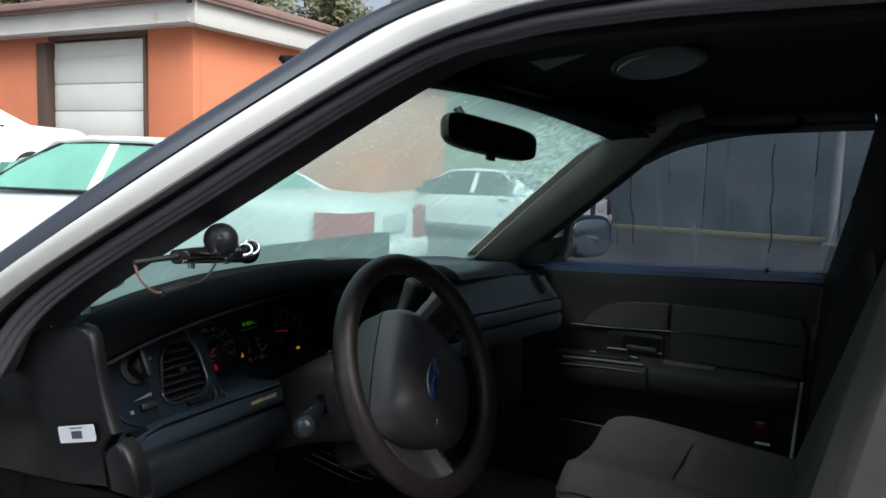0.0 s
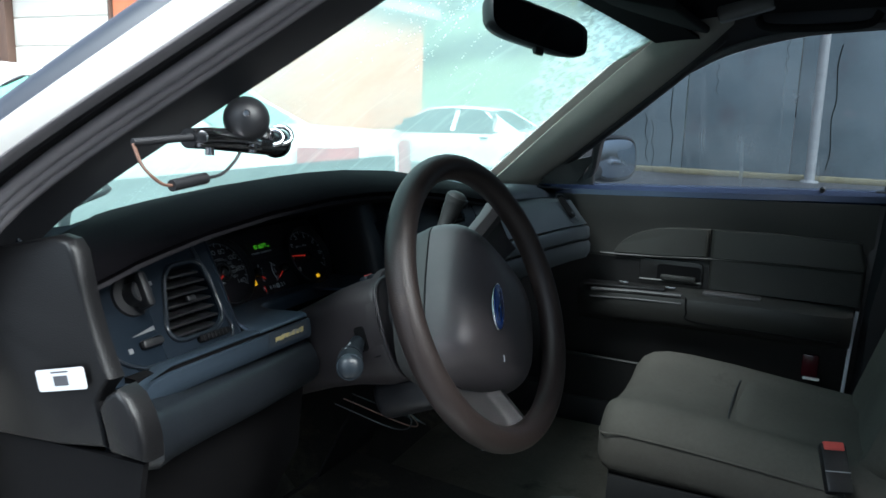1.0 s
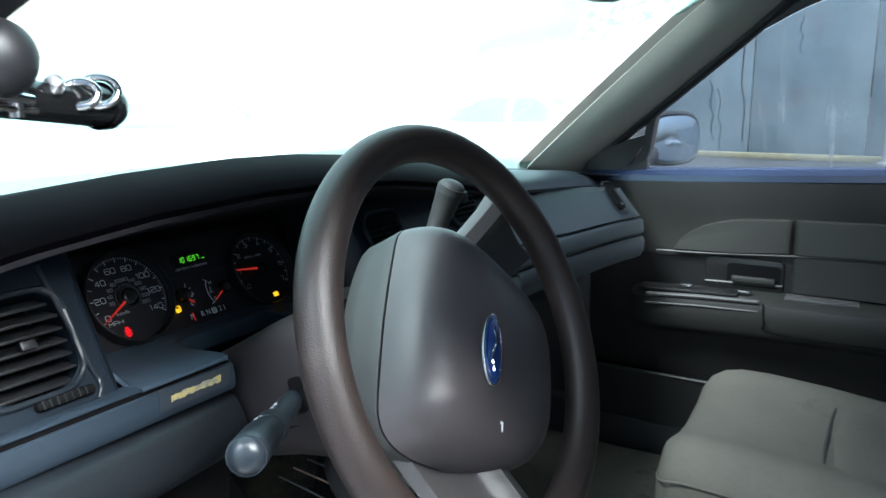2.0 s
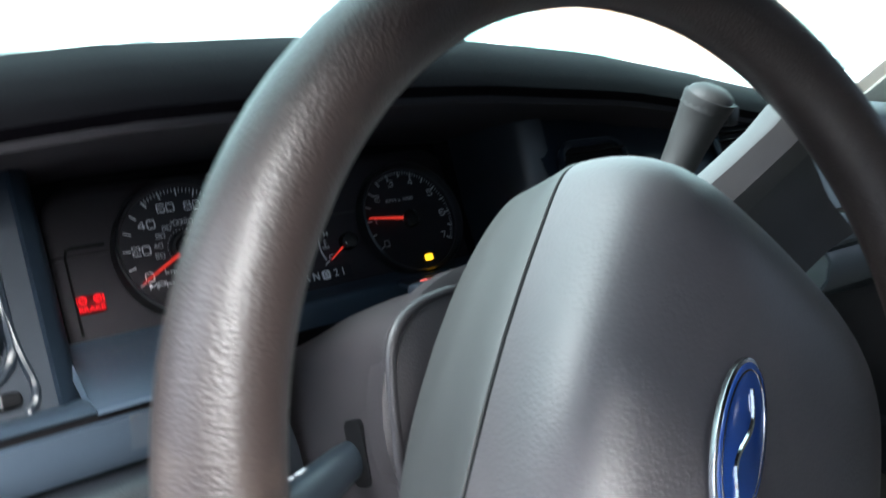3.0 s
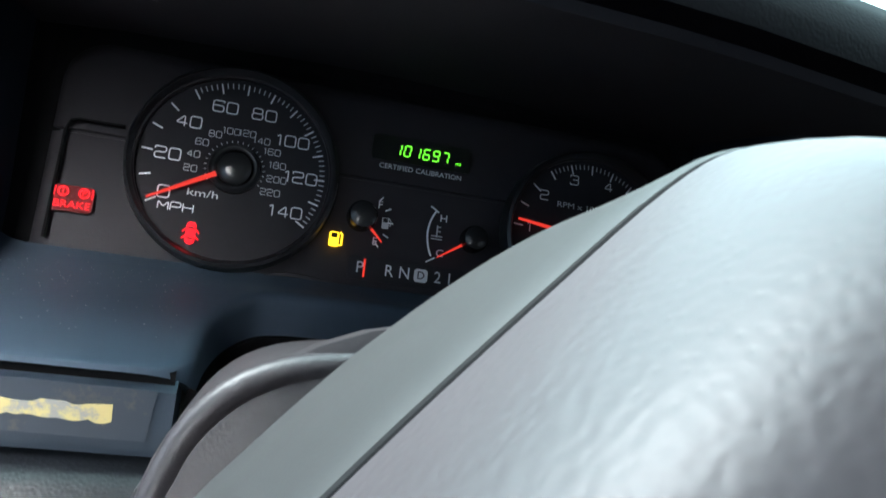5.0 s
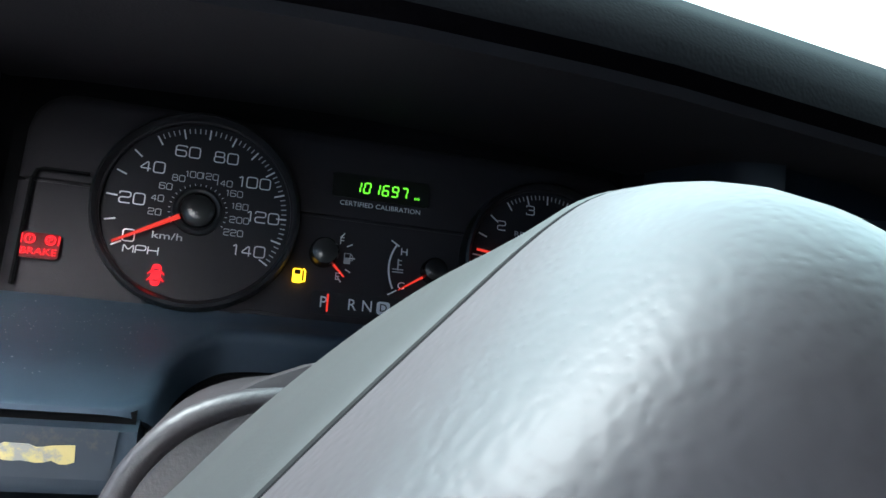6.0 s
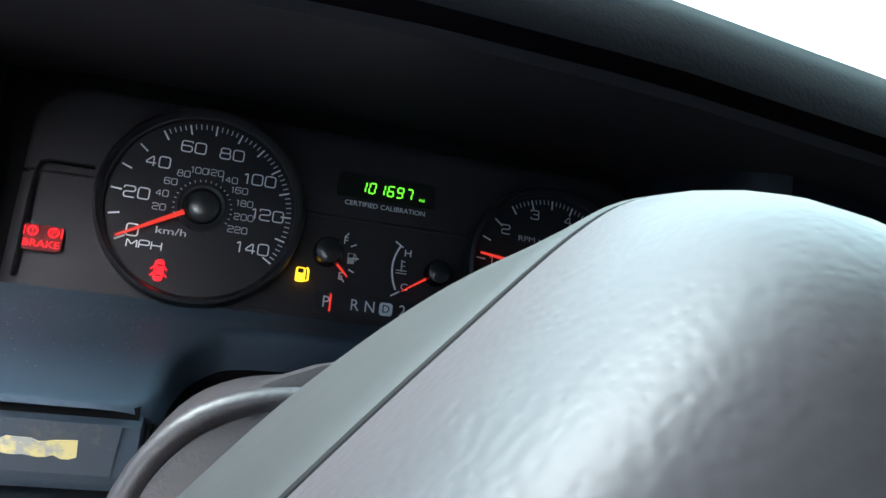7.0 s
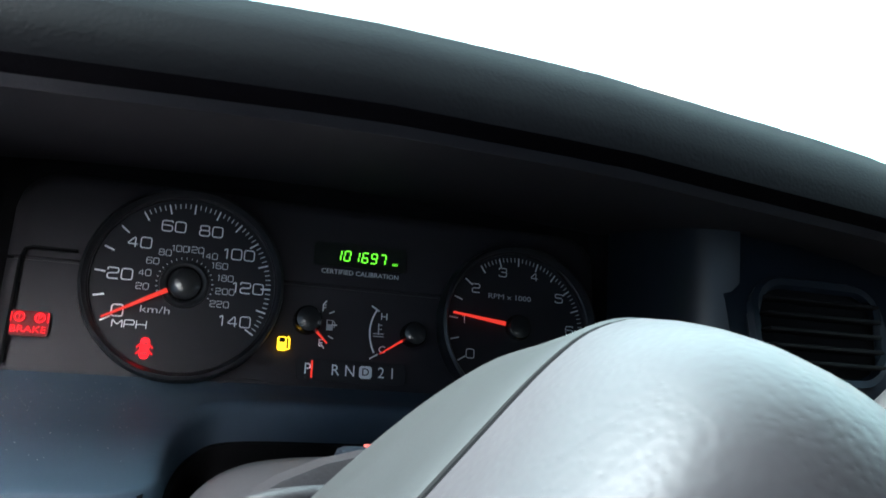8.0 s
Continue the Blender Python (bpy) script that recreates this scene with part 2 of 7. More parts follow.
M_TRIM = material("pillar_trim_grey", (0.31, 0.30, 0.265), 0.75, grain=0.2, grain_scale=800)
# near-black: the underexposed shade below the roof is put into the colour
M_HEADLINER = material("shaded_headliner_cloth", (0.011, 0.011, 0.012), 0.95, grain=0.4, grain_scale=900, spec=0.1)
M_VISOR = material("sun_visor_vinyl", (0.06, 0.06, 0.058), 0.7, grain=0.2, grain_scale=700)
M_LENS = material("frosted_lamp_lens", (0.08, 0.08, 0.077), 0.4, grain=0.2, grain_scale=250)
M_CARPET = material("black_carpet", (0.03, 0.029, 0.027), 1.0, vary=0.3, grain=0.9, grain_scale=350, stain=(0.075, 0.068, 0.05), stain_scale=4, stain_at=0.52, spec=0.05)
M_MAT = material("trodden_floor_mat", (0.085, 0.078, 0.066), 1.0, vary=0.3, grain=0.8, grain_scale=300, stain=(0.05, 0.046, 0.04), stain_scale=7, stain_at=0.55, spec=0.05)
M_ICON = material("faded_switch_print", (0.16, 0.165, 0.175), 0.6, vary=0.1)
M_CHROME = material("chrome", (0.75, 0.74, 0.76), 0.12, metal=1.0, vary=0.05)
M_CHROME_WORN = material("worn_chrome", (0.45, 0.44, 0.45), 0.25, metal=1.0, vary=0.2, vary_scale=30)
M_MIRROR = material("mirror_glass", (0.36, 0.43, 0.53), 0.03, metal=1.0, vary=0.01)
M_STICKER = material("white_paper_label", (0.75, 0.75, 0.77), 0.6, vary=0.05)
M_DUST = material("pale_lint", (0.3, 0.3, 0.29), 0.9)
M_INK = material("label_ink", (0.08, 0.08, 0.09), 0.7)
M_GOLD = material("torn_yellow_label", (0.5, 0.41, 0.17), 0.6, vary=0.15, stain=(0.25, 0.25, 0.23), stain_scale=140, stain_at=0.5)
M_RESIDUE = material("label_residue", (0.027, 0.036, 0.049), 0.7, stain=(0.07, 0.06, 0.05), stain_scale=60, stain_at=0.58)
M_GAUGE = material("gauge_face", (0.0215, 0.0198, 0.0230), 0.6, vary=0.15, grain=0.1, grain_scale=900, spec=0.15)
M_MASK = material("cluster_mask_plastic", (0.0290, 0.0260, 0.0300), 0.55, grain=0.15, grain_scale=1300, spec=0.16)
M_GAUGE_PRINT = material("gauge_print", (0.84, 0.85, 0.88), 0.6, vary=0.06)
M_GAUGE_DIM = material("gauge_print_small", (0.56, 0.57, 0.6), 0.6, vary=0.08)
# pointers and gear marker are no lamps; a little emission is added to them
M_NEEDLE = glow("needle_red_glow", (1.0, 0.05, 0.03), 0.045)
M_RED = glow("red_warning_lamp", (1.0, 0.006, 0.012), 0.14)
M_RED_DIM = glow("red_lamp_field", (1.0, 0.004, 0.010), 0.0014)
M_AMBER = glow("amber_warning_lamp", (1.0, 0.5, 0.01), 0.17)
M_GREEN = glow("green_display", (0.22, 1.0, 0.03), 0.085)
M_DISPLAY = material("display_window", (0.008, 0.01, 0.009), 0.3)
M_BLUE = material("blue_enamel", (0.02, 0.06, 0.26), 0.2, vary=0.15, vary_scale=60, coat=0.5)
M_BELT_RED = material("red_buckle_button", (0.75, 0.12, 0.1), 0.45)
M_REFLECTOR = material("red_reflector", (0.05, 0.006, 0.010), 0.25)
M_WIRE = material("wire_brown", (0.16, 0.085, 0.06), 0.5)
M_TAIL = material("red_tail_lamp", (0.42, 0.045, 0.05), 0.25)
M_TYRE = material("tyre_rubber", (0.025, 0.025, 0.026), 0.85)
M_RIM = material("steel_rim", (0.35, 0.35, 0.36), 0.4, metal=0.8)
M_WINDSHIELD = glass("damp_windshield", (0.66, 0.88, 0.80), 0.68, (0.44, 0.615, 0.56), fog_scale=1.6, fog_from=0.3, fog_to=0.7, streak=0.10, streak_scale=(55, 6, 6), beads=0.5, fog_min=0.42, frost=True)
M_BEAD = glass("water_beads", (0.9, 1.0, 0.97), 0.95, (0.9, 1.0, 0.97), fog_min=0.9)
M_SIDEGLASS = glass("fogged_side_glass", (0.20, 0.215, 0.232), 0.32, (0.17, 0.195, 0.21), fog_scale=7, fog_from=0.42, fog_to=0.68, streak=0.22, streak_scale=(3, 60, 3.0), beads=0.35, fog_min=0.02, roughness=0.05)
M_CARGLASS = material("dark_car_glass", (0.03, 0.035, 0.035), 0.08, vary=0.05)
M_CARGLASS_GREEN = material("green_tinted_car_glass", (0.16, 0.36, 0.28), 0.15, vary=0.2, vary_scale=2)
M_ASPHALT = material("wet_asphalt", (0.075, 0.078, 0.085), 0.55, vary=0.25, vary_scale=0.7, grain=0.5, grain_scale=60, stain=(0.1, 0.1, 0.105), stain_scale=0.5, stain_at=0.5)
M_CONCRETE = material("concrete", (0.36, 0.35, 0.34), 0.85, vary=0.15, vary_scale=1.2)
M_ORANGE = material("orange_stucco", (0.55, 0.18, 0.085), 0.85, vary=0.1, vary_scale=0.8, grain=0.5, grain_scale=40, stain=(0.5, 0.14, 0.06), stain_scale=0.8, stain_at=0.58)
M_FASCIA = material("weathered_fascia_board", (0.5, 0.48, 0.45), 0.8, vary=0.12, vary_scale=1.5, stain=(0.36, 0.3, 0.25), stain_scale=1.8, stain_at=0.6)
M_ROOF = material("brown_roof_edge", (0.2, 0.125, 0.105), 0.85, vary=0.2, vary_scale=2)
M_GARAGE = material("cream_garage_door", (0.66, 0.65, 0.6), 0.5, vary=0.06, vary_scale=1.5)
M_BROWN = material("brown_door_frame", (0.085, 0.05, 0.035), 0.7)
M_BLUEWALL = material("blue_grey_wall", (0.165, 0.215, 0.25), 0.85, vary=0.2, vary_scale=0.6, stain=(0.15, 0.17, 0.2), stain_scale=0.7, stain_at=0.55)
M_POST = material("pale_steel_post", (0.36, 0.38, 0.40), 0.5)
M_YELLOW = material("yellow_kerb_paint", (0.3, 0.28, 0.18), 0.7, vary=0.25, vary_scale=3, stain=(0.3, 0.29, 0.25), stain_scale=3, stain_at=0.6)
M_LEAF = material("leaves", (0.13, 0.13, 0.055), 0.7, vary=0.5, vary_scale=1.2)
M_BARK = material("bark", (0.12, 0.1, 0.08), 0.95, vary=0.3, vary_scale=3, grain=0.6, grain_scale=30)
M_HILL = material("grassy_bank", (0.125, 0.15, 0.085), 0.95, vary=0.4, vary_scale=0.5, grain=0.6, grain_scale=12)


# ---- building helpers ----
def empty(name, at=(0, 0, 0)):
    ob = new(name)
    ob.empty_display_size = 0.05
    ob.location = at
    return ob


def part(name, bm, mat, parent=None, label="", smooth=True, bevel=0.0):
    """Links a bmesh, in world coordinates, as one mesh object under a thing or a part."""
    bmesh.ops.remove_doubles(bm, verts=bm.verts, dist=1e-6)
    bmesh.ops.recalc_face_normals(bm, faces=bm.faces)
    me = bpy.data.meshes.new(name)
    bm.to_mesh(me)
    bm.free()
    if smooth:
        for p in me.polygons:
            p.use_smooth = True
        try:
            me.set_sharp_from_angle(angle=radians(38))
        except AttributeError:
            pass
    me.materials.append(mat)
    ob = new(name, me)
    if parent is not None:
        ob.parent = parent
        if parent.type == "EMPTY":
            ob.matrix_parent_inverse = Matrix.Translation(-parent.location)
    if label:
        ob["label"] = label
    return ob


def rbox(centre, size, bevel=0.004, m=None, seg=2, bm=None):
    """A box with rounded edges, its centre given in the frame m."""
    own = bmesh.new()
    bmesh.ops.create_cube(own, size=1)
    bmesh.ops.scale(own, vec=size, verts=own.verts)
    if bevel > 0:
        bmesh.ops.bevel(own, geom=own.edges[:], offset=min(bevel, min(size) * 0.45), segments=seg, affect="EDGES", profile=0.5)
    bmesh.ops.translate(own, vec=centre, verts=own.verts)
    if m is not None:
        own.transform(m)
    if bm is None:
        return own
    return merge(bm, own)


def merge(a, b):
    me = bpy.data.meshes.new("tmp")
    b.to_mesh(me)
    b.free()
    a.from_mesh(me)
    bpy.data.meshes.remove(me)
    return a


def loft(rows, close=False, cap=False, thick=None):
    """A skin over rows of points. close: each row is a ring. cap: fill the first and last rings. thick: gives the sheet a depth along its normal."""
    bm = bmesh.new()
    vs = [[bm.verts.new(p) for p in r] for r in rows]
    n = len(rows[0])
    for a, b in zip(vs, vs[1:]):
        for i in range(n if close else n - 1):
            j = (i + 1) % n
            bm.faces.new((a[i], a[j], b[j], b[i]))
    if cap:
        bm.faces.new(vs[0])
        bm.faces.new(vs[-1])
    if thick:
        bmesh.ops.recalc_face_normals(bm, faces=bm.faces)
        bmesh.ops.solidify(bm, geom=bm.faces[:], thickness=thick)
    return bm


def smooth_path(pts, steps=6):
    """Catmull-Rom through the points."""
    pts = [Vector(p) for p in pts]
    ext = [2 * pts[0] - pts[1]] + pts + [2 * pts[-1] - pts[-2]]
    out = []
    for a, b, c, d in zip(ext, ext[1:], ext[2:], ext[3:]):
        for k in range(steps):
            t = k / steps
            out.append(0.5 * (2 * b + (c - a) * t + (2 * a - 5 * b + 4 * c - d) * t * t + (3 * b - a - 3 * c + d) * t ** 3))
    return out + [pts[-1]]


def tube(path, radius, n=10, cap=True, flat=1.0, up=(0, 0, 1)):
    """A round bar along a path; radius: a number or a function of 0..1."""
    path = [Vector(p) for p in path]
    rows = []
    for i, p in enumerate(path):
        d = (path[min(i + 1, len(path) - 1)] - path[max(i - 1, 0)]).normalized()
        u = Vector(up)
        if abs(d.dot(u)) > 0.95:
            u = Vector((1, 0, 0))
        s = d.cross(u).normalized()
        v = s.cross(d)
        r = radius(i / (len(path) - 1)) if callable(radius) else radius
        rows.append([p + r * (math.cos(a) * s + flat * math.sin(a) * v) for a in [2 * math.pi * k / n for k in range(n)]])
    return loft(rows, close=True, cap=cap)


def lathe(profile, m, n=32):
    """Turns (radius, height) about the z axis of m."""
    bm = bmesh.new()
    rows = []
    for r, z in profile:
        if r < 1e-6:
            rows.append([bm.verts.new(m @ Vector((0, 0, z)))])
        else:
            rows.append([bm.verts.new(m @ Vector((r * math.cos(2 * math.pi * k / n), r * math.sin(2 * math.pi * k / n), z))) for k in range(n)])
    for a, b in zip(rows, rows[1:]):
        for i in range(n):
            j = (i + 1) % n
            q = [a[i % len(a)], a[j % len(a)], b[j % len(b)], b[i % len(b)]]
            q = list(dict.fromkeys(q))
            if len(q) > 2:
                bm.faces.new(q)
    return bm


def prism(outline, m, depth, bevel=0.0):
    """A flat outline in m's xy plane, standing depth proud along its z, with a rounded upper edge."""
    bm = bmesh.new()
    lo = [bm.verts.new(m @ Vector((x, y, 0))) for x, y in outline]
    if bevel:
        cx = sum(p[0] for p in outline) / len(outline)
        cy = sum(p[1] for p in outline) / len(outline)
        far = max(1e-6, max(math.hypot(x - cx, y - cy) for x, y in outline))
        rings = [lo]
        for a in (0, 30, 60, 90):
            k = 1 - bevel * (1 - math.cos(radians(a))) / far
            rings.append([bm.verts.new(m @ Vector((cx + (x - cx) * k, cy + (y - cy) * k, depth - bevel + bevel * math.sin(radians(a))))) for x, y in outline])
    else:
        rings = [lo, [bm.verts.new(m @ Vector((x, y, depth))) for x, y in outline]]
    n = len(outline)
    for a, b in zip(rings, rings[1:]):
        for i in range(n):
            bm.faces.new((a[i], a[(i + 1) % n], b[(i + 1) % n], b[i]))
    bm.faces.new(rings[-1])
    bm.faces.new(list(reversed(lo)))
    return bm


def round_rect(w, h, r, n=5, cx=0.0, cy=0.0):
    out = []
    for sx, sy, a0 in ((1, 1, 0), (-1, 1, 90), (-1, -1, 180), (1, -1, 270)):
        for k in range(n + 1):
            a = radians(a0 + 90 * k / n)
            out.append((cx + sx * (w / 2 - r) + r * math.cos(a), cy + sy * (h / 2 - r) + r * math.sin(a)))
    return out


def lettering(text, size, m, wide=1.0, slant=0.0, depth=0.0001, align="CENTER"):
    """Letters of the built-in font as a mesh, middle at m's origin."""
    cu = bpy.data.curves.new("letters", "FONT")
    cu.body, cu.size, cu.align_x, cu.align_y, cu.shear, cu.extrude = text, size, align, "CENTER", slant, depth
    cu.resolution_u = 3
    ob = bpy.data.objects.new("letters", cu)
    scene.collection.objects.link(ob)
    bpy.context.view_layer.update()
    me = bpy.data.meshes.new_from_object(ob.evaluated_get(bpy.context.evaluated_depsgraph_get()))
    bm = bmesh.new()
    bm.from_mesh(me)
    bpy.data.objects.remove(ob)
    bpy.data.curves.remove(cu)
    bpy.data.meshes.remove(me)
    bm.transform(m @ Matrix.Diagonal((wide, 1, 1, 1)))
    return bm


# square, wide gauge characters as pen strokes in a unit cell
STROKES = {"0": [[(0.5, 0), (1, 0), (1, 1), (0, 1), (0, 0), (0.5, 0)]], "1": [[(0.45, 0.8), (0.75, 1), (0.75, 0)]], "2": [[(0, 0.78), (0, 1), (1, 1), (1, 0.53), (0, 0.49), (0, 0), (1, 0)]],
           "3": [[(0, 0.8), (0, 1), (1, 1), (1, 0.53), (0.3, 0.53)], [(0.8, 0.53), (1, 0.53), (1, 0), (0, 0), (0, 0.2)]], "4": [[(0.78, 0), (0.78, 1), (0, 0.28), (1.02, 0.28)]],
           "5": [[(1, 1), (0, 1), (0, 0.57), (1, 0.57), (1, 0), (0, 0), (0, 0.2)]], "6": [[(1, 0.84), (1, 1), (0, 1), (0, 0), (1, 0), (1, 0.56), (0, 0.56)]], "7": [[(0, 1), (1, 1), (0.4, 0)]],
           "8": [[(0.5, 0.53), (0.06, 0.53), (0.06, 1), (0.94, 1), (0.94, 0.53), (0.5, 0.53)], [(0.5, 0.53), (0, 0.53), (0, 0), (1, 0), (1, 0.53), (0.5, 0.53)]],
           "M": [[(0, 0), (0, 1), (0.5, 0.3), (1, 1), (1, 0)]], "P": [[(0, 0), (0, 1), (1, 1), (1, 0.42), (0, 0.42)]], "H": [[(0, 0), (0, 1)], [(1, 0), (1, 1)], [(0, 0.52), (1, 0.52)]],
           "R": [[(0, 0), (0, 1), (1, 1), (1, 0.42), (0, 0.42)], [(0.5, 0.42), (1, 0)]], "x": [[(0.1, 0), (0.9, 0.7)], [(0.1, 0.7), (0.9, 0)]], " ": []}


def glyphs(text, high, m, wide=1.0, pen=0.13):
    """A line of stroke characters, middle at m's origin; pen: the stroke's width as a share of the height."""
    cell = {"1": 0.62, " ": 0.5}
    total = sum(cell.get(c, 1.0) * wide + 0.26 for c in text) - 0.26
    bm, x0 = bmesh.new(), -total / 2
    for c in text:
        shift = -0.3 * wide if c == "1" else 0.0
        for path in STROKES[c]:
            pts = [Vector((x * wide, y, 0)) for x, y in path]
            loop = (pts[0] - pts[-1]).length < 1e-6
            soft = [pts[0]]
            for a, b, d in zip(pts, pts[1:], pts[2:]):
                r = min(0.24, (a - b).length * 0.45, (d - b).length * 0.45)
                ea, ed = b + (a - b).normalized() * r, b + (d - b).normalized() * r
                soft += [ea.lerp(b, k).lerp(b.lerp(ed, k), k) for k in (0.0, 0.33, 0.67, 1.0)]
            soft.append(pts[-1])
            left, right = [], []
            for i, q in enumerate(soft):
                d = (soft[1] - soft[-2] if loop and i in (0, len(soft) - 1) else soft[min(i + 1, len(soft) - 1)] - soft[max(i - 1, 0)]).normalized()
                side = Vector((-d.y, d.x, 0)) * pen / 2
                for row, e in ((left, q + side), (right, q - side)):
                    row.append(bm.verts.new(m @ Vector(((x0 + shift + e.x) * high, (e.y - 0.5) * high, 0.0001))))
            for i in range(len(soft) - 1):
                bm.faces.new((left[i], left[i + 1], right[i + 1], right[i]))
        x0 += cell.get(c, 1.0) * wide + 0.26
    return bm


def lerp(table, x):
    """Straight lines between (x, value) pairs."""
    for (a, u), (b, v) in zip(table, table[1:]):
        if x <= b:
            k = max(0.0, (x - a) / (b - a))
            return u + (v - u) * k
    return table[-1][1]


def frame_of(origin, xdir, ydir):
    x = Vector(xdir).normalized()
    z = x.cross(Vector(ydir)).normalized()
    y = z.cross(x)
    return Matrix.Translation(origin) @ Matrix((x, y, z)).transposed().to_4x4()


# ---- the parked car's shell ----
def mirrored(pts):
    return [(-x, y, z) for x, y, z in pts]


# lines along the driver's door opening, from the front of the sill up to the roof
LINE_D = smooth_path([(-0.84, 0.50, 1.0), (-0.789, 0.403, 1.08), (-0.694, 0.247, 1.216), (-0.599, 0.091, 1.34), (-0.575, 0.02, 1.385), (-0.565, -0.12, 1.43), (-0.56, -0.35, 1.452), (-0.56, -1.0, 1.455)])
LINE_O = smooth_path([(-0.85, 0.42, 1.0), (-0.82, 0.326, 1.08), (-0.734, 0.16, 1.216), (-0.648, -0.006, 1.34), (-0.618, -0.09, 1.39), (-0.60, -0.2, 1.42), (-0.59, -0.4, 1.437), (-0.59, -1.0, 1.44)])
LINE_W = smooth_path([(-0.835, 0.385, 0.96), (-0.815, 0.285, 1.08), (-0.741, 0.094, 1.216), (-0.667, -0.098, 1.34), (-0.645, -0.2, 1.38), (-0.634, -0.30, 1.396), (-0.63, -0.45, 1.403), (-0.63, -1.0, 1.405)])
LINE_K = smooth_path([(-0.80, 0.36, 0.97), (-0.775, 0.287, 1.08), (-0.707, 0.0975, 1.216), (-0.639, -0.092, 1.34), (-0.62, -0.2, 1.375), (-0.612, -0.30, 1.388), (-0.61, -0.45, 1.393), (-0.61, -1.0, 1.395)])
LINE_I = smooth_path([(-0.745, 0.33, 1.0), (-0.717, 0.248, 1.08), (-0.6345, 0.072, 1.212), (-0.552, -0.104, 1.34), (-0.54, -0.2, 1.368), (-0.54, -0.30, 1.376), (-0.54, -0.45, 1.38), (-0.54, -1.0, 1.385)])
LINE_C = [p.lerp(q, 0.16) + Vector((-0.002, -0.004, -0.004)) for p, q in zip(LINE_K, LINE_I)]


def bulge(a, b, out, n=5):
    """Rows of points from line a to line b, swelling outwards between them."""
    out = Vector(out)
    rows = []
    for p, q in zip(a, b):
        rows.append([p.lerp(q, k / (n - 1)) + out * math.sin(math.pi * k / (n - 1)) for k in range(n)])
    return rows


car_frame = tagged(empty("car_door_frame", (-0.75, 0.2, 0.9)), "white painted car pillar and roof rail round the open driver's doorway", "car body", kind="structure")
MOULD_A = [p.lerp(q, 0.06) for p, q in zip(LINE_D, LINE_O)]
MOULD_B = [p.lerp(q, 0.70) for p, q in zip(LINE_D, LINE_O)]
WHITE_A = [p.lerp(q, 0.10) for p, q in zip(LINE_O, LINE_W)]
WHITE_B = [p.lerp(q, 0.80) for p, q in zip(LINE_O, LINE_W)]
SEAL_B = [p.lerp(q, 0.35) for p, q in zip(LINE_W, LINE_K)]
part("pillar_panel", loft(bulge(WHITE_A, WHITE_B, (-0.012, 0.0, 0.009), 9), thick=0.003), M_PAINT, car_frame)
part("windshield_moulding", loft(bulge(MOULD_A, MOULD_B, (-0.010, 0.0, 0.009), 8), thick=0.004), M_MOULD, car_frame, "dull blue-black rubber moulding")
part("moulding_gap", loft(bulge(MOULD_B, WHITE_A, (0.006, 0.004, -0.006), 5), thick=0.002), M_DEEP, car_frame, "dark gap beside the moulding")
part("door_seal", loft(bulge(WHITE_B, SEAL_B, (-0.006, -0.005, 0.002), 7), thick=0.003), M_RUBBER_GREY, car_frame, "grey rubber door seal")
part("seal_groove", loft(bulge(SEAL_B, LINE_K, (0.004, 0.004, 0.0), 4), thick=0.003), M_DEEP, car_frame)
for f_, r_ in ((-0.02, 0.0058), (0.13, 0.0058), (0.27, 0.0050)):
    part("seal_rib", tube([p.lerp(q, f_) + Vector((-0.004, -0.006, -0.003)) for p, q in zip(LINE_K, LINE_I)], r_, 10), M_RUBBER_GREY, car_frame)
part("pillar_inner_trim", loft(bulge(LINE_K, LINE_I, (0.004, 0.004, 0.0), 6), thick=0.004), M_BLACK, car_frame)
part("windshield_side_frit", loft(bulge(MOULD_A, [p + Vector((0.0, 0.03, 0.012)) for p in LINE_I], (0, 0, 0), 3), thick=0.003), M_BLACK, car_frame)
# front hinge pillar below the belt line, and the sill
part("hinge_pillar", loft([[(-0.835, 0.47, 0.93), (-0.83, 0.40, 0.88), (-0.80, 0.40, 0.88), (-0.74, 0.42, 0.93)],
                           [(-0.86, 0.42, 0.70), (-0.85, 0.36, 0.68), (-0.80, 0.36, 0.68), (-0.74, 0.42, 0.70)],
                           [(-0.87, 0.42, 0.38), (-0.86, 0.34, 0.36), (-0.80, 0.34, 0.36), (-0.74, 0.42, 0.38)]], thick=0.003), M_PAINT, car_frame)
part("hinge_pillar_seal", tube(smooth_path([LINE_C[0], (-0.80, 0.345, 0.80), (-0.80, 0.335, 0.55), (-0.80, 0.30, 0.40), (-0.80, 0.20, 0.36), (-0.80, -0.6, 0.36)]), 0.010, 8), M_RUBBER, car_frame)
part("door_sill", rbox((-0.80, -0.35, 0.31), (0.16, 1.5, 0.10), 0.02), M_PAINT, car_frame)

# passenger side: pillar trim, roof rail, and the pillar behind the door
R_IN = smooth_path([(0.72, 0.46, 0.97), (0.66, 0.402, 1.009), (0.61, 0.21, 1.172), (0.558, 0.014, 1.326), (0.53, -0.12, 1.39)])
R_OUT = smooth_path([(0.79, 0.34, 0.97), (0.775, 0.30, 1.014), (0.703, 0.130, 1.142), (0.648, -0.032, 1.270), (0.605, -0.125, 1.352)])
car_frame_far = tagged(empty("car_pillar_trim", (0.7, 0.2, 0.97)), "grey fabric covered windshield pillar trim with black window seal", "car trim", kind="structure")
part("pillar_trim", loft(bulge(R_IN, R_OUT, (-0.018, -0.012, -0.006), 7), thick=0.004), M_TRIM, car_frame_far)
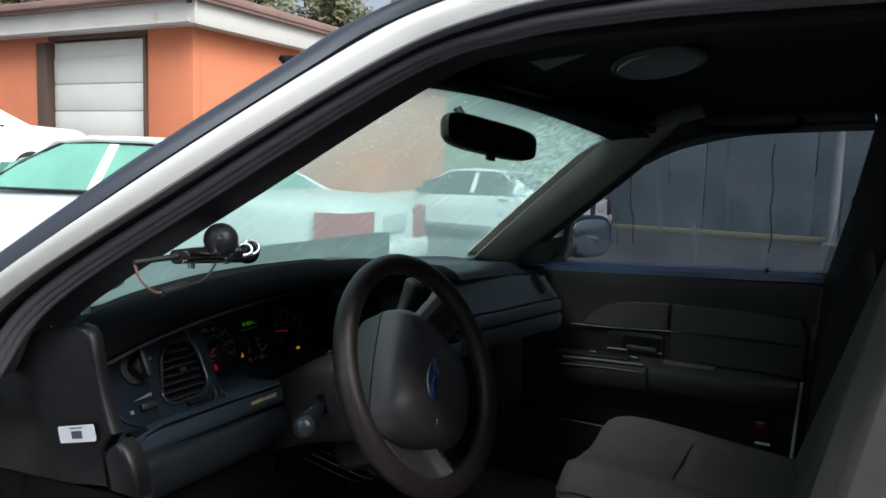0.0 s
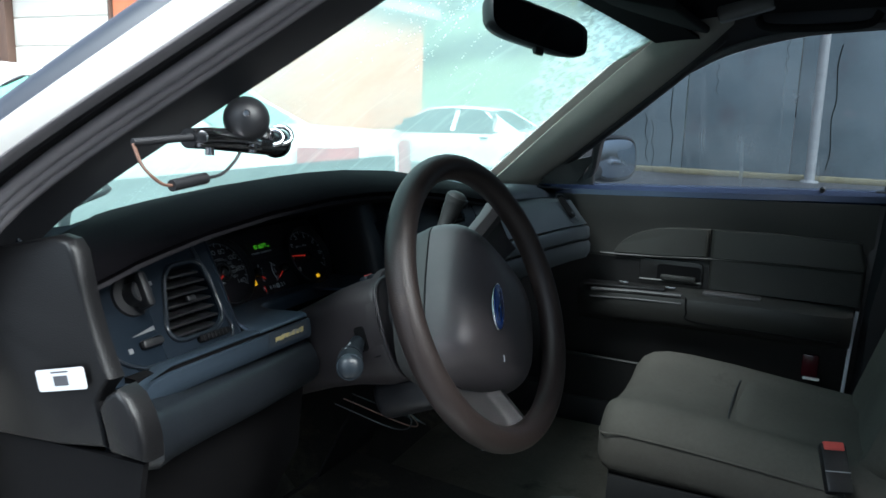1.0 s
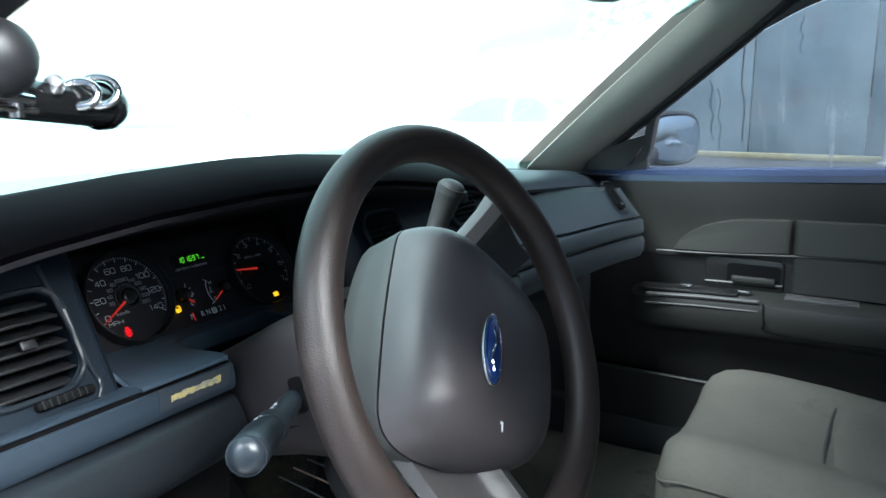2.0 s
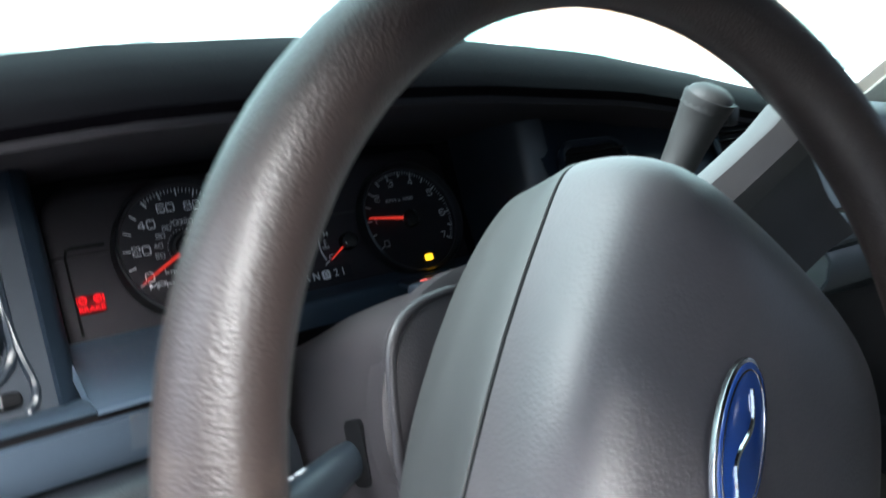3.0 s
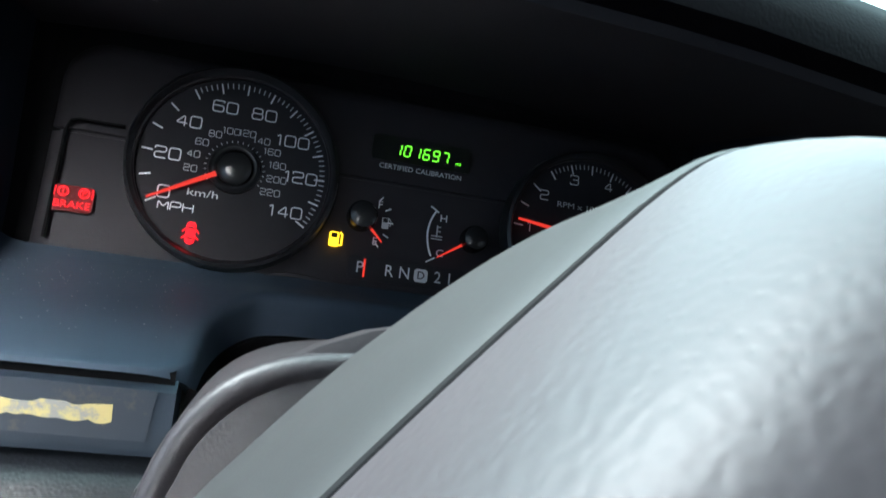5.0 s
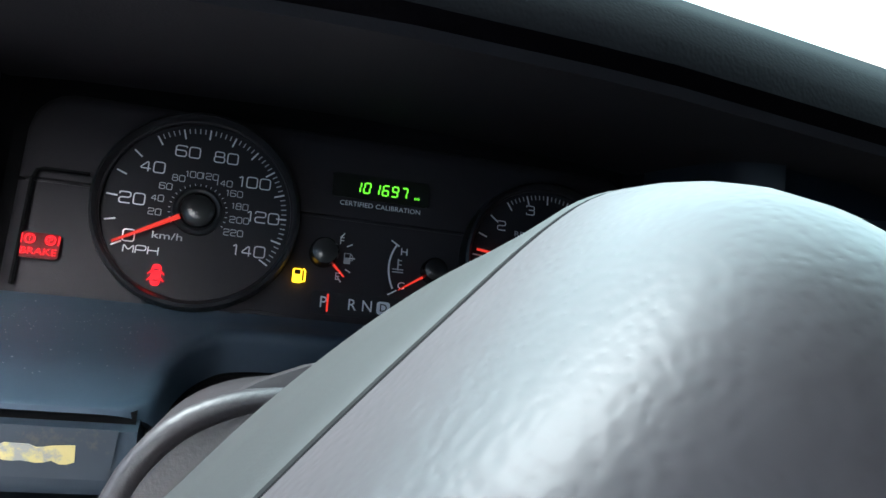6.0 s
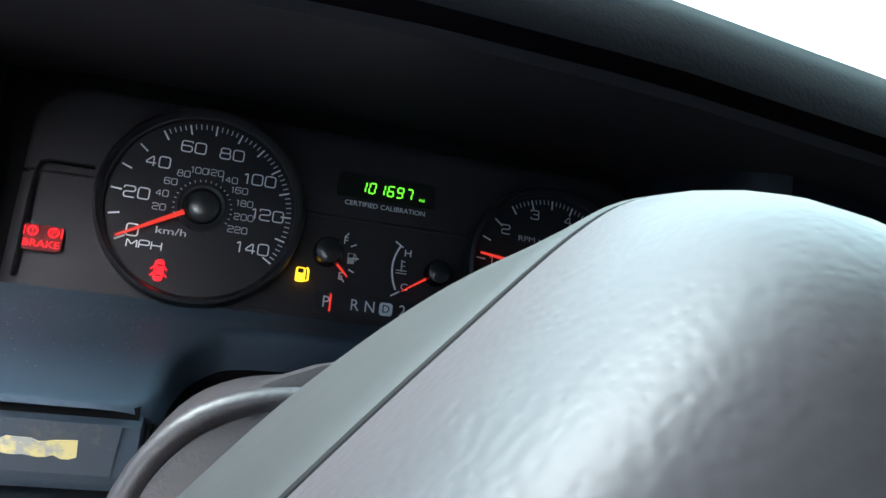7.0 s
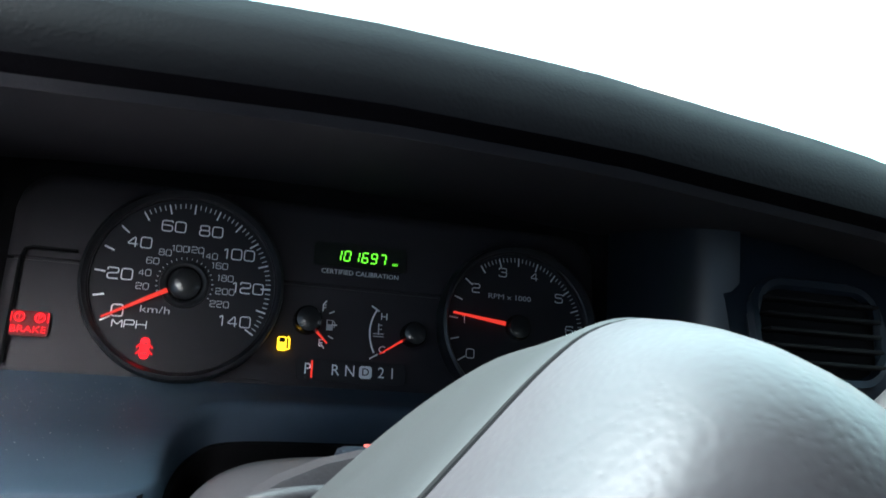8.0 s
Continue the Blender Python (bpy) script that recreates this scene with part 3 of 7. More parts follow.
part("window_seal", tube([p + Vector((0.004, -0.002, -0.004)) for p in R_OUT], 0.013, 10), M_BLACK, car_frame_far)
part("outer_pillar", loft([[p + Vector((0.012, 0.03, 0.006)) for p in R_IN], [p + Vector((0.05, 0.02, 0.02)) for p in R_OUT]], thick=0.003), M_PAINT, car_frame_far)
WIN_TOP = smooth_path([(0.79, 0.215, 0.982), (0.772, 0.190, 1.018), (0.731, 0.160, 1.109), (0.705, 0.094, 1.166), (0.680, 0.022, 1.221), (0.664, -0.046, 1.258), (0.646, -0.131, 1.297), (0.632, -0.262, 1.329), (0.627, -0.383, 1.340), (0.62, -0.547, 1.347)])
part("window_channel", tube([p + Vector((-0.004, 0.004, 0.012)) for p in WIN_TOP], 0.013, 8), M_RUBBER, car_frame_far)
part("header_trim", loft(bulge([p + Vector((-0.006, 0.006, 0.016)) for p in WIN_TOP[33:]], [Vector((0.55, p.y + 0.01, min(1.392, p.z + 0.10))) for i, p in enumerate(WIN_TOP[33:])], (-0.01, 0, 0), 5), thick=0.004), M_BLACK, car_frame_far)
part("rear_pillar", loft([[(0.57, -0.525, 1.44), (0.56, -0.60, 1.44), (0.60, -0.72, 1.44)], [(0.615, -0.545, 1.37), (0.60, -0.60, 1.385), (0.63, -0.72, 1.38)],
                          [(0.70, -0.51, 1.17), (0.675, -0.56, 1.17), (0.70, -0.70, 1.17)],
                          [(0.765, -0.475, 1.01), (0.725, -0.50, 1.01), (0.74, -0.66, 1.01)],
                          [(0.80, -0.445, 0.75), (0.735, -0.465, 0.75), (0.745, -0.64, 0.75)],
                          [(0.80, -0.435, 0.34), (0.74, -0.455, 0.34), (0.75, -0.62, 0.34)]], thick=0.004), M_BLACK, car_frame_far)

# roof, headliner, floor, back wall
def roof_point(x, y, z0, rise):
    return (x, y, z0 + rise * (1 - (x / 0.62) ** 2))


roof = tagged(part("roof_panel", loft([[roof_point(-0.60 + 1.2 * i / 10, y, 1.435, 0.05) for i in range(11)] for y in (-0.02, -0.1, -0.3, -0.6, -1.0, -1.3)], thick=0.003), M_PAINT), "white painted steel car roof", "car roof", kind="structure")
headliner = tagged(part("headliner", loft([[(-0.585 + 1.17 * i / 10, y + 0.09 * (1 - ((i - 5) / 5) ** 2), z + 0.035 * (1 - ((i - 5) / 5) ** 2)) for i in range(11)] for y, z in ((0.0, 1.335), (-0.06, 1.358), (-0.2, 1.375), (-0.5, 1.385), (-1.3, 1.385))], thick=0.006), M_HEADLINER), "fabric car headliner, ceiling shade put into its near-black colour", "headliner", kind="structure")
floor = tagged(empty("floor", (0, 0, 0.33)), "worn black carpet on a car floor", "floor", kind="structure")
part("carpet", loft([[(-0.78, y, z), (-0.45, y, z - 0.01), (-0.14, y, z), (-0.10, y, z + 0.09), (0.10, y, z + 0.09), (0.14, y, z), (0.45, y, z - 0.01), (0.79, y, z)] for y, z in ((0.78, 0.62), (0.62, 0.50), (0.48, 0.36), (0.2, 0.34), (-0.5, 0.34), (-1.3, 0.34))], thick=0.01), M_CARPET, floor)
part("floor_mat", rbox((0.44, 0.25, 0.352), (0.54, 0.52, 0.014), 0.005), M_MAT, floor, "grey-brown trodden floor mat")
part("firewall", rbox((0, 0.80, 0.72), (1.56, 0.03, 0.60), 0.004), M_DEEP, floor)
part("far_sill", rbox((0.80, -0.1, 0.35), (0.13, 1.5, 0.17), 0.02), M_BLACK, floor)
part("far_kick_panel", rbox((0.785, 0.56, 0.64), (0.035, 0.50, 0.62), 0.01), M_BLACK, floor)
back_wall = tagged(part("rear_partition", rbox((0, -1.28, 0.86), (1.5, 0.04, 1.12), 0.01), M_BLACK), "plain black partition behind the front seats", "partition", kind="structure")
# driver's side panel is unseen, added to keep rear left light off the wheel
tagged(part("rear_side_wall", rbox((-0.765, -1.03, 0.86), (0.05, 0.52, 1.10), 0.01), M_BLACK), "plain black side panel, unseen, added to cut light from behind left", "side panel", kind="structure")
tagged(part("rear_side_wall", rbox((0.76, -0.98, 0.86), (0.05, 0.62, 1.08), 0.01), M_BLACK), "plain black rear side panel of the car", "side panel", kind="structure")

# windshield
def screen(u, v):
    """u: -1..1 across, v: 0 at the foot, 1 at the roof."""
    x = u * (0.735 - 0.165 * v) if u > 0 else u * (0.852 - 0.264 * v)
    foot = Vector((x, 0.735 - (0.27 if u > 0 else 0.20) * u * u, 0.965))
    head = Vector((x, 0.105 - (0.085 if u > 0 else 0.03) * u * u, 1.385 - (0.055 if u > 0 else 0.033) * u * u))
    p = foot.lerp(head, v)
    p.z += 0.03 * math.sin(math.pi * v) * (1 if u > 0 else 1 - u * u)
    return p


windshield = tagged(part("windshield", loft([[screen(-1 + 2 * i / 20, j / 8) for i in range(21)] for j in range(9)]), M_WINDSHIELD), "damp green-tinted windshield with streaks and water beads", "windshield", kind="structure")
windshield.visible_shadow = False
rnd = random.Random(11)
bead_bm = bmesh.new()


def bead(u, v, r):
    p = screen(u, v)
    du, dv = screen(u + 0.01, v) - p, screen(u, v + 0.01) - p
    nrm = du.cross(dv).normalized()
    e1 = du.normalized()
    e2 = nrm.cross(e1)
    rings = [[bead_bm.verts.new(p + (e1 * math.cos(a) + e2 * math.sin(a)) * r * k + nrm * (0.0012 + h * r)) for a in [math.pi * j / 3 for j in range(6)]] for k, h in ((1.0, 0.0), (0.6, 0.35))]
    for j in range(6):
        bead_bm.faces.new((rings[0][j], rings[0][(j + 1) % 6], rings[1][(j + 1) % 6], rings[1][j]))
    bead_bm.faces.new(rings[1])


for (u0, v0), (u1, v1), cnt in (((-0.13, 0.62), (-0.02, 0.83), 26), ((0.2, 0.55), (0.0, 0.86), 34), ((0.12, 0.60), (-0.08, 0.88), 22), ((0.42, 0.50), (0.16, 0.86), 20), ((-0.28, 0.66), (-0.15, 0.86), 18), ((0.60, 0.42), (0.34, 0.80), 22), ((-0.42, 0.72), (-0.30, 0.92), 16)):
    for k in range(cnt):
        q = rnd.random() ** 0.8
        bead(u0 + (u1 - u0) * q + rnd.gauss(0, 0.004), v0 + (v1 - v0) * q + rnd.gauss(0, 0.004), rnd.uniform(0.0007, 0.0018))
for k in range(170):
    bead(rnd.gauss(-0.10, 0.14), min(0.93, rnd.gauss(0.78, 0.09)), rnd.uniform(0.0006, 0.0021))
beads = tagged(part("water_beads", bead_bm, M_BEAD), "scattered beads and trickles of water on the windshield", "water", kind="stuff")
header = tagged(part("windshield_header", loft([[screen(-1 + 2 * i / 20, 1.0) + Vector((0, 0.02, 0.012)) for i in range(21)], [screen(-1 + 2 * i / 20, 1.0) + Vector((0, -0.005, -0.012)) for i in range(21)], [screen(-1 + 2 * i / 20, 1.0) + Vector((0, -0.09, -0.002)) for i in range(21)]], thick=0.006), M_HEADLINER), "fabric covered header above the windshield, darkened as in shade", "header trim", kind="structure")

# bonnet, cowl and wipers
hood = tagged(empty("car_hood", (0, 1.4, 0.9)), "white painted bonnet of the car seen through the windshield", "car hood", kind="structure")


def hood_point(i, y):
    u = -1 + 2 * i / 12
    k = (y - 0.78) / 1.4
    return (u * (0.80 - 0.05 * k), y - 0.22 * u * u * (1 - k), 0.985 - 0.10 * k * k - 0.07 * u * u + 0.012 * math.exp(-((abs(u) - 0.55) / 0.1) ** 2))


part("hood_panel", loft([[hood_point(i, 0.80 + 1.4 * j / 8) for i in range(13)] for j in range(9)], thick=0.004), M_PAINT, hood)
part("cowl", loft([[(-0.75 + 1.5 * i / 12, 0.83 - 0.24 * (1 - i / 6) ** 2, 0.945 - 0.05 * (1 - i / 6) ** 2) for i in range(13)], [(-0.75 + 1.5 * i / 12, 0.70 - 0.26 * (1 - i / 6) ** 2, 0.955) for i in range(13)]], thick=0.004), M_BLACK, hood, "black plastic cowl grille")
for s, x0 in ((1, -0.62), (1, 0.02)):
    arm = [(x0, 0.62, 0.975), (x0 + 0.25, 0.725, 0.995), (x0 + 0.5, 0.715, 1.008)]
    part("wiper_arm", tube(smooth_path(arm), 0.006, 6), M_BLACK, hood)
    part("wiper_blade", tube(smooth_path([(x + 0.04, y - 0.006, z - 0.004) for x, y, z in arm]), 0.005, 6, flat=2.0), M_RUBBER, hood)
for s in (-1, 1):
    part("fender", loft([[(s * 0.80, 0.45 + 0.0, 0.95), (s * 0.88, 0.45, 0.80), (s * 0.90, 0.45, 0.35)], [(s * 0.81, 0.9, 0.92), (s * 0.90, 0.9, 0.78), (s * 0.91, 0.9, 0.33)], [(s * 0.78, 2.1, 0.82), (s * 0.86, 2.15, 0.7), (s * 0.87, 2.15, 0.35)]], thick=0.004), M_PAINT, hood)
part("front_bumper", rbox((0, 2.25, 0.55), (1.76, 0.22, 0.42), 0.08, seg=3), M_PAINT, hood)

# ---- dashboard ----
TOP_Z = [(-0.80, 1.02), (-0.735, 1.036), (-0.68, 1.052), (-0.60, 1.066), (-0.50, 1.076), (-0.38, 1.080), (-0.29, 1.078), (-0.14, 1.067), (0.0, 1.048), (0.21, 1.016), (0.45, 0.998), (0.60, 0.985), (0.72, 0.97)]
NOSE_Y = [(-0.80, 0.235), (-0.70, 0.222), (-0.50, 0.215), (-0.30, 0.218), (-0.10, 0.232), (0.10, 0.245), (0.40, 0.25), (0.60, 0.262), (0.72, 0.285)]
UNDER = [(-0.80, 0.03), (-0.60, 0.14), (-0.53, 0.16), (-0.2, 0.16), (-0.10, 0.06), (0.0, 0.03), (0.72, 0.02)]


DROP = [(-0.80, 0.0), (-0.62, 0.012), (-0.5, 0.028), (-0.1, 0.03), (0.15, 0.012), (0.4, 0.0), (0.72, 0.0)]


def dash_row(x):
    tz, ny, un = lerp(TOP_Z, x), lerp(NOSE_Y, x), lerp(UNDER, x)
    yb = 0.735 - 0.36 * (x / 0.74) ** 2
    return [Vector((x, yb, min(tz, 0.985))), Vector((x, yb - 0.05, min(tz - 0.012, 1.0))), Vector((x, max(0.42, ny + 0.1) - 0.14 * (x / 0.74) ** 4, tz - 0.004 - lerp(DROP, x))), Vector((x, ny + 0.085, tz - 0.001 - 0.2 * lerp(DROP, x))), Vector((x, ny + 0.045, tz)),
            Vector((x, ny + 0.016, tz - 0.010)), Vector((x, ny + 0.004, tz - 0.020)), Vector((x, ny + 0.001, tz - 0.028)), Vector((x, ny + 0.006, tz - 0.034)), Vector((x, ny + 0.03, tz - 0.040)), Vector((x, ny + un, tz - 0.050 - 0.15 * un))]


dash = tagged(empty("dashboard", (0, 0.3, 0.75)), "worn dark blue-grey vinyl dashboard with deep hood over the gauges", "dashboard")
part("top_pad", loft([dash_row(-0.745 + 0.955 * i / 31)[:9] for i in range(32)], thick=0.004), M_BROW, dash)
# same pad carried on in a paler material, its lighting put into the colour
part("passenger_top_pad_lit", loft([dash_row(0.211 + 0.545 * i / 18)[:9] for i in range(19)], thick=0.004), M_DASH_HARD, dash)
part("brow_lining", loft([dash_row(-0.745 + 1.50 * i / 48)[8:] for i in range(49)], thick=0.004), M_UNDER, dash, "dull black lining under the dashboard hood")
part("brow_seam", tube([(x, lerp(NOSE_Y, x) + 0.011, lerp(TOP_Z, x) - 0.0365) for x in [-0.70 + 0.6 * k / 20 for k in range(21)]], 0.0022, 6), M_BLACK, dash)

# end cap beside the door
CAP = [(0.40, 1.02), (0.30, 1.040), (0.260, 1.049), (0.234, 1.055), (0.217, 1.053), (0.209, 1.044), (0.204, 1.020), (0.199, 0.998), (0.192, 0.976), (0.184, 0.957), (0.176, 0.941), (0.186, 0.930), (0.193, 0.918), (0.187, 0.898), (0.183, 0.879), (0.246, 0.868), (0.32, 0.862), (0.42, 0.856), (0.44, 0.93), (0.43, 1.0)]
cap_m = frame_of((-0.742, 0, 0), (0, -1, 0), (0, 0, 1))
part("end_cap", prism([(-y, z) for y, z in CAP], Matrix.Translation((-0.004, 0, 0)) @ cap_m, 0.016, 0.010), M_DASH, dash, "black plastic dashboard end cap")
LOWCAP = [(0.168, 0.936), (0.156, 0.929), (0.146, 0.914), (0.140, 0.896), (0.1395, 0.877), (0.178, 0.877), (0.183, 0.897), (0.189, 0.916), (0.182, 0.927)]
part("lower_end_cap", prism([(-y, z) for y, z in LOWCAP], cap_m, 0.023, 0.009), M_DASH, dash)
# door jamb shade is put into the kick panel's near-black colour
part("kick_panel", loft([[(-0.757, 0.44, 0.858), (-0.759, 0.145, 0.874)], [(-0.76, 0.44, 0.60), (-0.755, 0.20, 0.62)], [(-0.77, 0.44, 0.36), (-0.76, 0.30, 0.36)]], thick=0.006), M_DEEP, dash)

# switch and vent panel
PANEL = frame_of((0, 0.2565, 0.965), (1, 0, 0), (0, 0.49, 1))
LEAN = 1.114  # length up the leaning panel for each metre of height


def on_panel(x, z, lift=0.0):
    return PANEL @ Vector((x, (z - 0.965) * LEAN, lift))


VX, VZ, VW, VH = -0.5895, 0.962, 0.066, 0.074
VY = (VZ - 0.965) * LEAN


def vent_wide(y):
    """The vent narrows upwards on its outer side: where its middle lies at that height, and how wide it is there."""
    w = VW * (1 - 5.4 * (y - VY))
    return VX + VW / 2 - w / 2, w


def vent_outline(w, h, r):
    out = []
    for x, y in round_rect(w, h, r, 6, VX, VY):
        mid, wide = vent_wide(y)
        out.append((mid + (x - VX) * wide / VW, y))
    return out


def plate_with_hole(x0, x1, z0, z1, hx, hz, hw, hh, r, inward):
    """A flat plate with a rounded hole; the hole has walls that run back."""
    hole = vent_outline(hw, hh, r)
    n = len(hole)
    outer = []
    cx, cz = hx, (hz - 0.965) * LEAN
    a0, a1 = (z0 - 0.965) * LEAN, (z1 - 0.965) * LEAN
    for px, pz in hole:
        dx, dz = px - cx, pz - cz
        k = min([((x1 if dx > 0 else x0) - cx) / dx if abs(dx) > 1e-9 else 1e9, ((a1 if dz > 0 else a0) - cz) / dz if abs(dz) > 1e-9 else 1e9])
        outer.append((cx + dx * k, cz + dz * k))
    for c in [(x1, a1), (x0, a1), (x0, a0), (x1, a0)]:
        i = min(range(n), key=lambda q: (outer[q][0] - c[0]) ** 2 + (outer[q][1] - c[1]) ** 2)
        outer[i] = c
    rows = [[PANEL @ Vector((x, z, 0)) for x, z in outer], [PANEL @ Vector((x, z, 0)) for x, z in hole], [PANEL @ Vector((x, z, -inward)) for x, z in hole]]
    return loft(rows, close=True, thick=0.003)


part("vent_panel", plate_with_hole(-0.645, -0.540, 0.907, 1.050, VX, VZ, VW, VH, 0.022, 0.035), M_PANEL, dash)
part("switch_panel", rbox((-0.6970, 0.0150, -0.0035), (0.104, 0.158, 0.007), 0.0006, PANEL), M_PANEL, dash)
part("panel_border", tube(smooth_path([on_panel(-0.563, 1.012, 0.0015), on_panel(-0.558, 0.98, 0.0015), on_panel(-0.552, 0.94, 0.0015), on_panel(-0.549, 0.925, 0.0015), on_panel(-0.553, 0.9165, 0.0015), on_panel(-0.565, 0.914, 0.0015), on_panel(-0.66, 0.914, 0.0015), on_panel(-0.680, 0.917, 0.0015), on_panel(-0.700, 0.93, 0.0015), on_panel(-0.712, 0.96, 0.0015), on_panel(-0.716, 1.0, 0.0015)]), 0.0020, 8), M_DASH_HARD, dash)
part("vent_back", prism(vent_outline(VW + 0.004, VH + 0.004, 0.018), PANEL @ Matrix.Translation((0, 0, -0.038)), 0.004), M_DEEP, dash)
vent_loop = vent_outline(VW + 0.004, VH + 0.004, 0.020)
part("vent_rim", tube([PANEL @ Vector((x, z, 0.001)) for x, z in vent_loop + vent_loop[:1]], 0.0026, 8), M_DASH_HARD, dash)
for k in range(7):
    vy = VY - 0.030 + 0.0100 * k
    mid, wide = vent_wide(vy)
    part("vent_slat", rbox((0, 0, 0), (wide - 0.005 - (0.010 if k in (0, 6) else 0.0), 0.0024, 0.020), 0.0008, PANEL @ Matrix.Translation((mid, vy, -0.010)) @ pose(0, 0, 0, 24)), M_BLACK, dash)
for f_ in (-0.25, 0.25):
    part("vent_vane", loft([[PANEL @ Vector((vent_wide(vy)[0] + f_ * vent_wide(vy)[1], vy, z)) for vy in (VY - 0.034, VY, VY + 0.034)] for z in (-0.034, -0.020)], thick=0.0015), M_BLACK, dash)
part("vent_tab", rbox((VX, VY, 0.0005), (0.012, 0.007, 0.006), 0.0015, PANEL), M_BLACK, dash)
thumb = part("vent_thumbwheel", rbox((-0.578, -0.0475, 0.002), (0.046, 0.0075, 0.008), 0.003, PANEL), M_DEEP, dash)
for k in range(7):
    part("rib", rbox((-0.597 + 0.0055 * k, -0.0475, 0.0062), (0.0010, 0.0065, 0.0010), 0.0, PANEL), M_BLACK, thumb)
knob = part("light_switch", lathe([(0.0, 0.020), (0.0095, 0.020), (0.0115, 0.018), (0.012, 0.004), (0.0205, 0.003), (0.0215, 0.0)], PANEL @ Matrix.Translation((-0.660, 0.0150, 0)), 32), M_BLACK, dash, "round dark headlight switch knob")
part("grip", rbox((-0.660, 0.0150, 0.018), (0.010, 0.036, 0.018), 0.004, PANEL), M_BLACK, knob)
for a_ in (15, 50, 85, 120):
    part("switch_mark", rbox((-0.660 + 0.0285 * math.cos(radians(a_)), 0.0150 + 0.0285 * math.sin(radians(a_)), 0.0004), (0.005, 0.0042, 0.0006), 0.0, PANEL), M_ICON, dash)
part("dimmer_wheel", rbox((-0.658, -0.0345, 0.003), (0.026, 0.009, 0.009), 0.003, PANEL), M_BLACK, dash)
part("dimmer_wedge", prism([(-0.676, -0.0245), (-0.647, -0.0235), (-0.647, -0.0190)], PANEL, 0.0006), M_ICON, dash)
part("dimmer_mark", rbox((-0.682, -0.0365, 0.0004), (0.005, 0.005, 0.0006), 0.0, PANEL), M_ICON, dash)

# walls of the gauge recess, shelf and column opening
part("recess_wall", loft([[(-0.5415, 0.2285, 0.907), (-0.5415, 0.2985, 1.050)], [(-0.536, 0.234, 0.907), (-0.5365, 0.301, 1.048)], [(-0.531, 0.248, 0.906), (-0.5325, 0.312, 1.046)], [(-0.5275, 0.275, 0.904), (-0.530, 0.335, 1.042)], [(-0.526, 0.33, 0.901), (-0.528, 0.38, 1.035)]], thick=0.003), M_PANEL, dash)
part("recess_wall", loft([[(-0.192, 0.247, 0.918), (-0.190, 0.252, 0.96), (-0.186, 0.288, 1.045)], [(-0.199, 0.250, 0.914), (-0.198, 0.258, 0.96), (-0.195, 0.292, 1.045)], [(-0.205, 0.262, 0.909), (-0.205, 0.272, 0.96), (-0.204, 0.304, 1.044)], [(-0.207, 0.29, 0.905), (-0.207, 0.302, 0.96), (-0.207, 0.33, 1.042)], [(-0.206, 0.33, 0.903), (-0.206, 0.35, 0.96), (-0.207, 0.38, 1.04)]], thick=0.003), M_DASH_HARD, dash)


SHELF_Z = [(0.2125, 0.9162), (0.2155, 0.9172), (0.227, 0.9168), (0.245, 0.9152), (0.270, 0.9122), (0.295, 0.9096), (0.318, 0.9076), (0.331, 0.9082)]
# the shelf's free edge: along the front, then round the opening for the column
SHELF_EDGE = smooth_path([(-0.5295, 0.2125, 0), (-0.526, 0.2125, 0), (-0.521, 0.2125, 0), (-0.514, 0.2125, 0), (-0.48, 0.2125, 0), (-0.452, 0.2125, 0), (-0.4425, 0.2140, 0), (-0.4365, 0.2190, 0), (-0.4338, 0.2275, 0), (-0.4330, 0.240, 0), (-0.4318, 0.256, 0), (-0.4285, 0.274, 0), (-0.4235, 0.288, 0), (-0.4160, 0.3005, 0), (-0.4060, 0.3055, 0), (-0.39, 0.3076, 0), (-0.36, 0.308, 0), (-0.28, 0.308, 0), (-0.20, 0.307, 0)], 4)


def shelf_height(x, y):
    """Height of the shelf; it sweeps up into the recess wall at its outer end."""
    up = max(0.0, min(1.0, (-0.513 - x) / 0.0165))
    return lerp(SHELF_Z, y) + 0.015 * (1 - math.sqrt(1 - min(up, 0.999) ** 2)) * max(0.0, min(1.0, (y - 0.229) / 0.025))


def shelf_surface():
    rows, walls = [], []
    for k, p in enumerate(SHELF_EDGE):
        ahead = SHELF_EDGE[min(k + 1, len(SHELF_EDGE) - 1)] - SHELF_EDGE[max(k - 1, 0)]
        n = Vector((ahead.y, -ahead.x, 0)).normalized()
        q = p - n * 0.0045
        back = Vector((p.x - n.x * 0.010, 0.331, 0))
        row = [back.lerp(q, f) for f in (0, 0.1, 0.22, 0.36, 0.5, 0.64, 0.78, 0.9, 1)]
        row = [Vector((v.x, v.y, shelf_height(v.x, v.y))) for v in row]
        z = row[-1].z
        deep = 0.0022 + 0.0158 * max(0.0, min(1.0, (p.y - 0.2125) / 0.02))
        for inset, down in ((0.0030, 0.0003), (0.0015, 0.0011), (0.0005, 0.0026), (0.0, 0.005), (-0.0002, 0.010), (-0.0005, 0.018)):
            v = p - n * inset
            row.append(Vector((v.x, v.y, z - down * deep / 0.018)))
        rows.append(row)
        if p.y > 0.225:
            walls.append([row[-1] - n * 0.001, row[-1] - n * 0.004 - Vector((0, 0, 0.03)), row[-1] - n * 0.006 - Vector((0, 0, 0.12))])
    return rows, walls


shelf_rows, opening_rows = shelf_surface()
part("shelf", loft(shelf_rows, thick=-0.003), M_SHELF, dash, "hard blue-grey plastic below the gauges, dusty, lightened as if lit")
